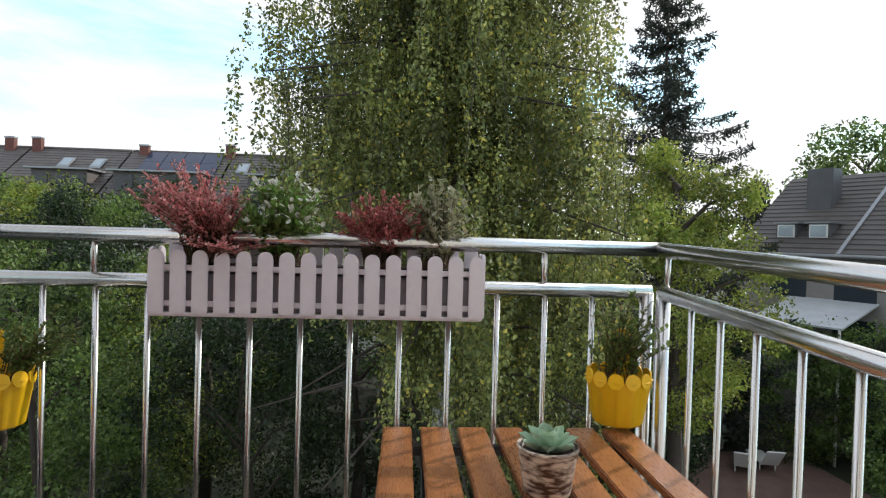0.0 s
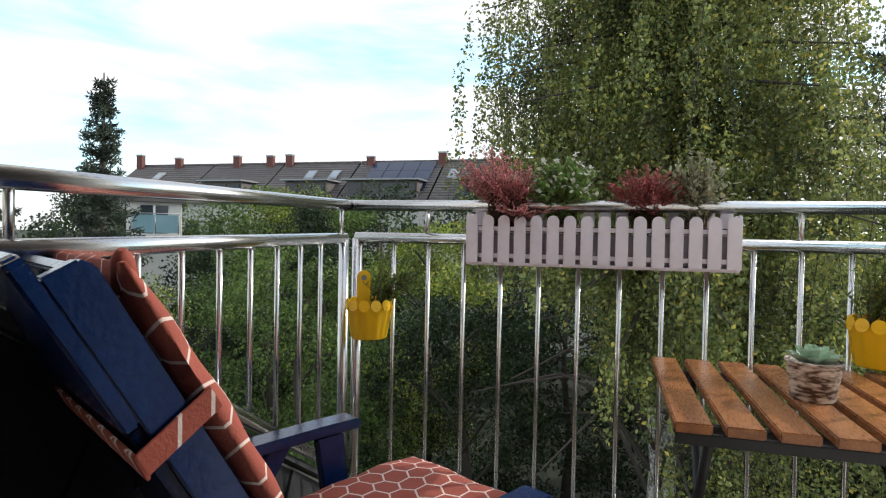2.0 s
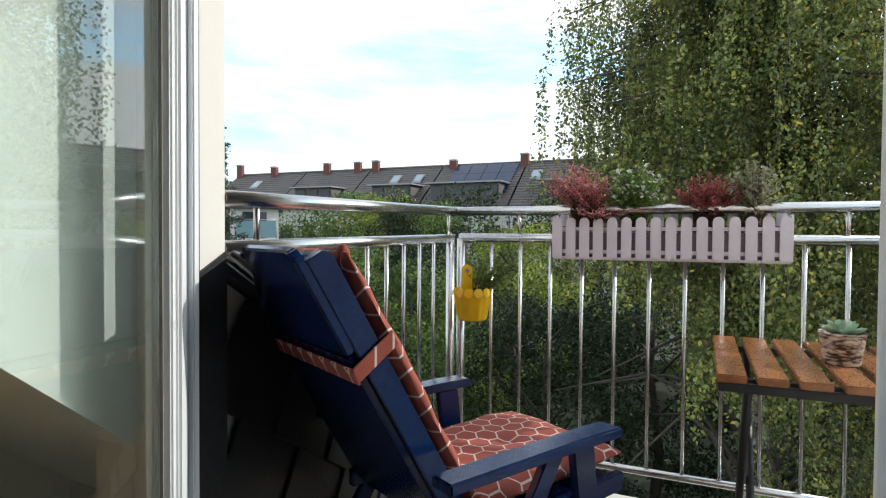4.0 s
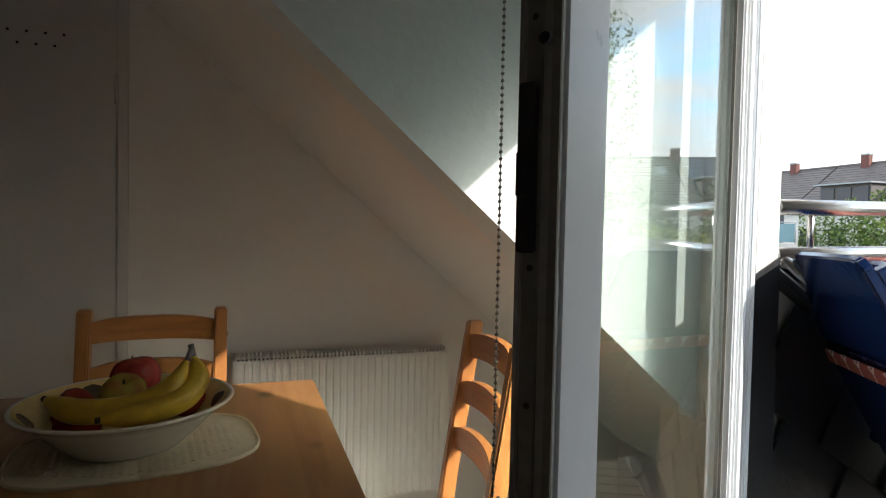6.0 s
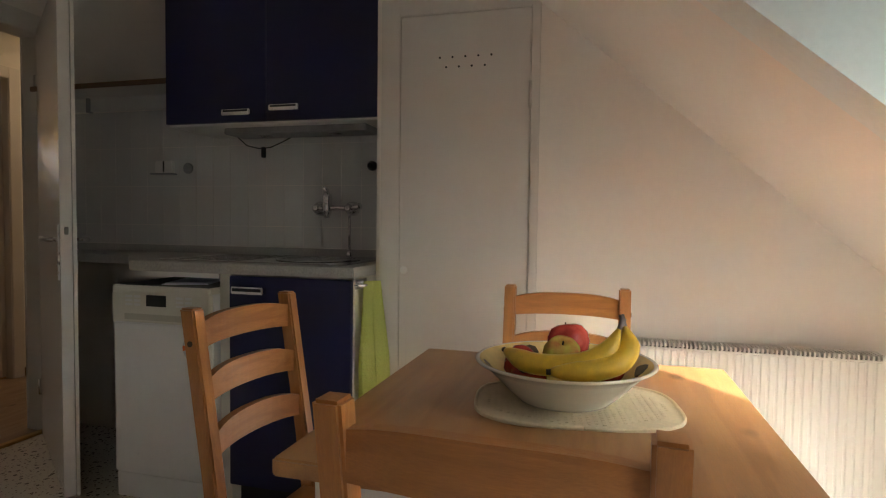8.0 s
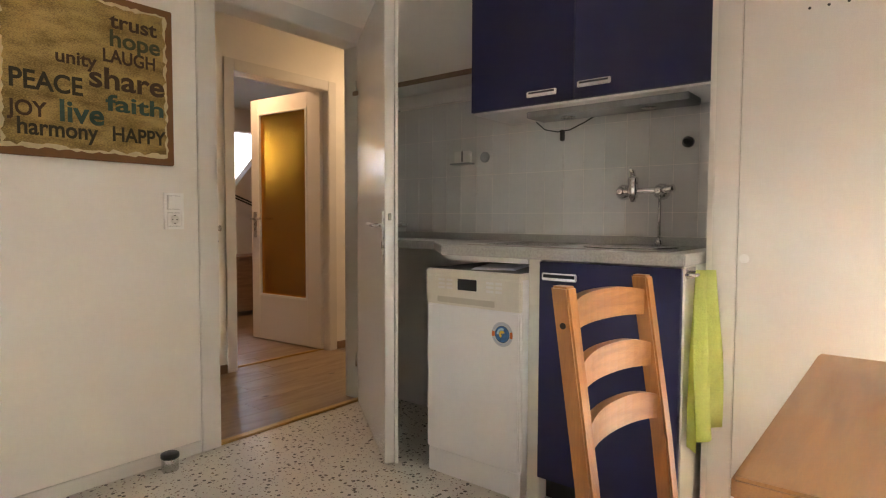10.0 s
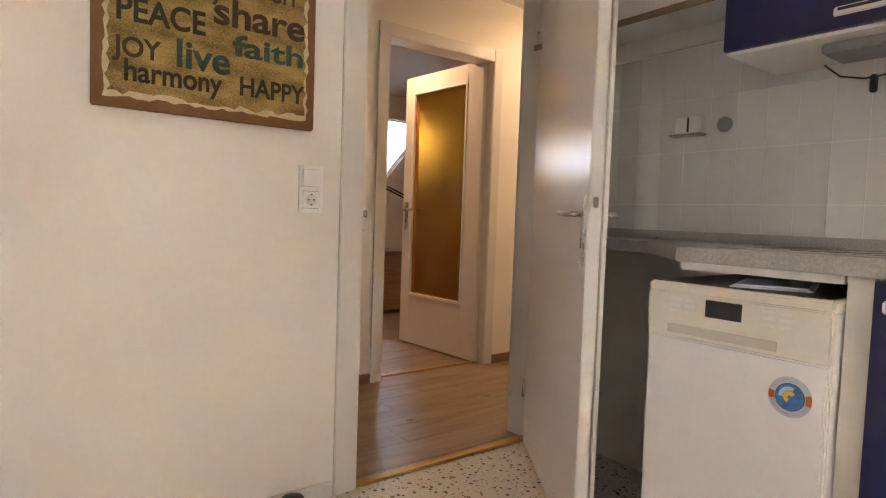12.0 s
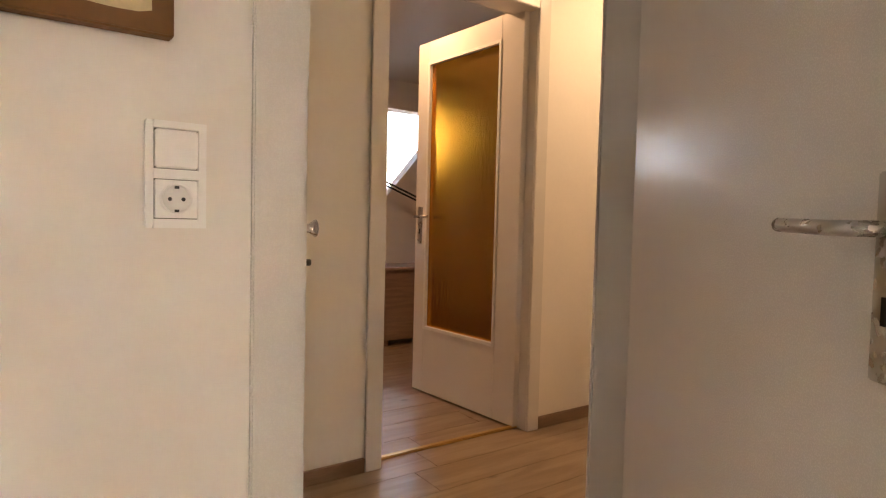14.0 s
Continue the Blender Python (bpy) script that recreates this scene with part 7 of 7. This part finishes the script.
M["roof_grey"] = mat("grey roof tile", (0.085, 0.074, 0.068), 0.6, vary=0.25, scale=1.5, fine=12, islands=0.35)
M["slate_far"] = mat("far slate", (0.085, 0.085, 0.09), 0.5, vary=0.2, scale=2)
M["awning"] = mat("pale awning cloth", (0.48, 0.50, 0.52), 0.8, vary=0.15, scale=2)
right_house()


def balcony_house():
    """Pale block with a glazed balcony, seen low between the far garden trees."""
    e = empty("balcony_house", pose(-20.6, 23.4, 0, 0, 0, 40), "pale rendered house with a bluish glass balcony", "house")
    part("wall", box(-2.2, 0.2, 0.0, 5.0, GZ, 2.45), M["render"], e)
    part("roof", box(-2.4, 0.4, -0.3, 5.2, 2.452, 2.6, 0.02), M["roof"], e)
    part("balcony_slab", box(-1.9, 0.12, -1.3, -0.002, 0.75, 0.92, 0.01), M["render"], e)
    for k in range(2):
        part("balcony_glass", box(-1.85 + 0.98 * k, -0.93 + 0.98 * k, -1.27, -1.25, 0.98, 1.82), M["balcony_glass"], e, "bluish balcony glass panel")
    for k in range(3):
        part("balcony_post", tube([(-1.88 + 0.98 * k, -1.26, 0.92), (-1.88 + 0.98 * k, -1.26, 1.88)], 0.025, 6), M["zinc"], e)
    part("balcony_rail", tube([(-1.9, -1.26, 1.88), (0.12, -1.26, 1.88)], 0.03, 6), M["zinc"], e)
    f = part("window", box(-1.6, -0.4, -0.05, -0.001, 0.95, 2.3), M["pane"], e)
    part("window_frame", box(-1.05, -0.95, -0.08, -0.051, 0.95, 2.3), M["white"], f)
M["balcony_glass"] = mat("bluish panel glass", (0.22, 0.36, 0.40), 0.08, vary=0.08, scale=1.5)
balcony_house()


def sun_lounger(x, y, rz):
    e = empty("sun_lounger", pose(x, y, GZ, 0, 0, rz), "white sun lounger with raised back in the garden", "lounger", "sun loungers in the garden")
    part("bed", box(-0.3, 0.3, -1.2, 0.1, 0.28, 0.34, 0.02), M["white"], e)
    part("backrest", prism([(0.1, 0.30), (0.62, 0.92), (0.66, 0.88), (0.14, 0.26)], "x", -0.3, 0.3, 0.01), M["white"], e)
    for a in (-0.26, 0.26):
        for b in (-1.1, 0.0):
            part("leg", tube([(a, b, 0), (a, b, 0.28)], 0.025, 6), M["white"], e)
sun_lounger(11.9, 19.2, 150)
sun_lounger(12.9, 19.4, 170)
setting("terrace_paving", box(7.5, 15.0, 16.0, 21.2, GZ, GZ + 0.03), mat("reddish paving", (0.16, 0.10, 0.08), 0.9, vary=0.3, scale=2, fine=12), "reddish brown paved garden terrace", "pavement")
fence = empty("garden_fence", pose(10.2, 21.6, GZ, 0, 0, -6), "weathered grey board fence in the garden", "fence")
for k in range(16):
    part("board", box(0.14 * k, 0.14 * k + 0.12, -0.012, 0.012, 0.05, 1.75 + 0.03 * math.sin(k * 2.1), 0.003), M["fence"] if "fence" in M else M.setdefault("fence", mat("weathered board", (0.22, 0.19, 0.16), 0.9, vary=0.3, scale=6)), fence)
for z in (0.4, 1.4):
    part("rail", box(0.0, 2.24, 0.013, 0.05, z, z + 0.08), M["fence"], fence)


# ---- countable pieces: wall tiles and floor planks ----
def tiles():
    e = empty("tiled_splashback", pose(0, 0, 0), "white glazed wall tiles behind the worktop", "tiles")
    e["kind"] = "structure"
    w, g = 0.0985, 0.0022
    for z0, z1 in ((0.9835, 1.083), (1.083, 1.278), (1.278, 1.473), (1.473, 1.662)):
        b = box(0, 0.0028, 0, w - g, 0, z1 - z0 - g, 0.0008)
        me = bpy.data.meshes.new("tile")
        b.to_mesh(me)
        b.free()
        me.materials.append(M["tile"])
        for k in range(19):
            o = new("tile", me)
            o.parent = e
            o.location = (NICHE, -3.933 + w * k, z0)
M["tile"] = mat("white tile glaze", (0.68, 0.68, 0.66), 0.20, vary=0.02, scale=3, per_object=0.12)
tiles()


def planks(name, x0, x1, y0, y1, label):
    e = empty(name, pose(0, 0, 0), label, "floor")
    e["kind"] = "structure"
    W, L = 0.19, 1.28
    meshes = {}
    y = y0
    rnd = random.Random(9)
    while y < y1 - 1e-3:
        w = min(W, y1 - y)
        x = x0 - rnd.uniform(0, L)
        while x < x1:
            a, b = max(x, x0), min(x + L, x1)
            if b - a > 0.02:
                key = (round(b - a, 3), round(w, 3))
                if key not in meshes:
                    bm = box(0, b - a - 0.0012, 0, w - 0.0012, -0.012, 0.0, 0.0008)
                    me = bpy.data.meshes.new("plank")
                    bm.to_mesh(me)
                    bm.free()
                    me.materials.append(M["plank"])
                    meshes[key] = me
                o = new("plank", meshes[key])
                o.parent = e
                o.location = (a, y, 0)
            x += L
        y += w
M["plank"] = wood_mat("oak laminate plank", (0.30, 0.225, 0.155), (0.16, 0.10, 0.058), (1.0, 8.0, 8.0), 0.35, rings=1.7)
_n, _l = M["plank"].node_tree.nodes, M["plank"].node_tree.links
_info, _add = _n.new("ShaderNodeObjectInfo"), _n.new("ShaderNodeVectorMath")
_add.operation = "MULTIPLY_ADD"
_add.inputs[1].default_value = (37.0, 23.0, 11.0)
_l.new(_info.outputs["Random"], _add.inputs[0])
_l.new(_n["Texture Coordinate"].outputs["Object"], _add.inputs[2])
for _k in list(_n):
    if _k.bl_idname == "ShaderNodeMapping":
        _l.new(_add.outputs[0], _k.inputs["Vector"])
planks("floor_hall", -4.4, 0.1, -5.165, DOORWALL - 0.02, "oak laminate plank floor of the hallway")
planks("floor_room", -5.58, -1.3, -9.12, -5.165, "oak laminate plank floor of the far room")
setting("floor_base", box(-5.7, 0.22, -9.6, DOORWALL - 0.06, -0.12, -0.0125), M["render"], "screed under the plank floors", "floor")

# terrazzo chips
_n, _l = M["terrazzo"].node_tree.nodes, M["terrazzo"].node_tree.links
_b = _n["Principled BSDF"]
_base = _b.inputs["Base Color"].links[0].from_socket
for _scale, _lim, _col in ((30, 0.22, (0.06, 0.047, 0.04)), (52, 0.21, (0.20, 0.13, 0.085)), (70, 0.2, (0.34, 0.31, 0.28))):
    _v, _c, _m = _n.new("ShaderNodeTexVoronoi"), _n.new("ShaderNodeMath"), _n.new("ShaderNodeMix")
    _v.inputs["Scale"].default_value = _scale
    _c.operation = "LESS_THAN"
    _c.inputs[1].default_value = _lim
    _m.data_type = "RGBA"
    _m.inputs["B"].default_value = (*_col, 1)
    _l.new(_n["Mapping"].outputs["Vector"], _v.inputs["Vector"])
    _l.new(_v.outputs["Distance"], _c.inputs[0])
    _l.new(_c.outputs[0], _m.inputs["Factor"])
    _l.new(_base, _m.inputs["A"])
    _base = _m.outputs["Result"]
_l.new(_base, _b.inputs["Base Color"])
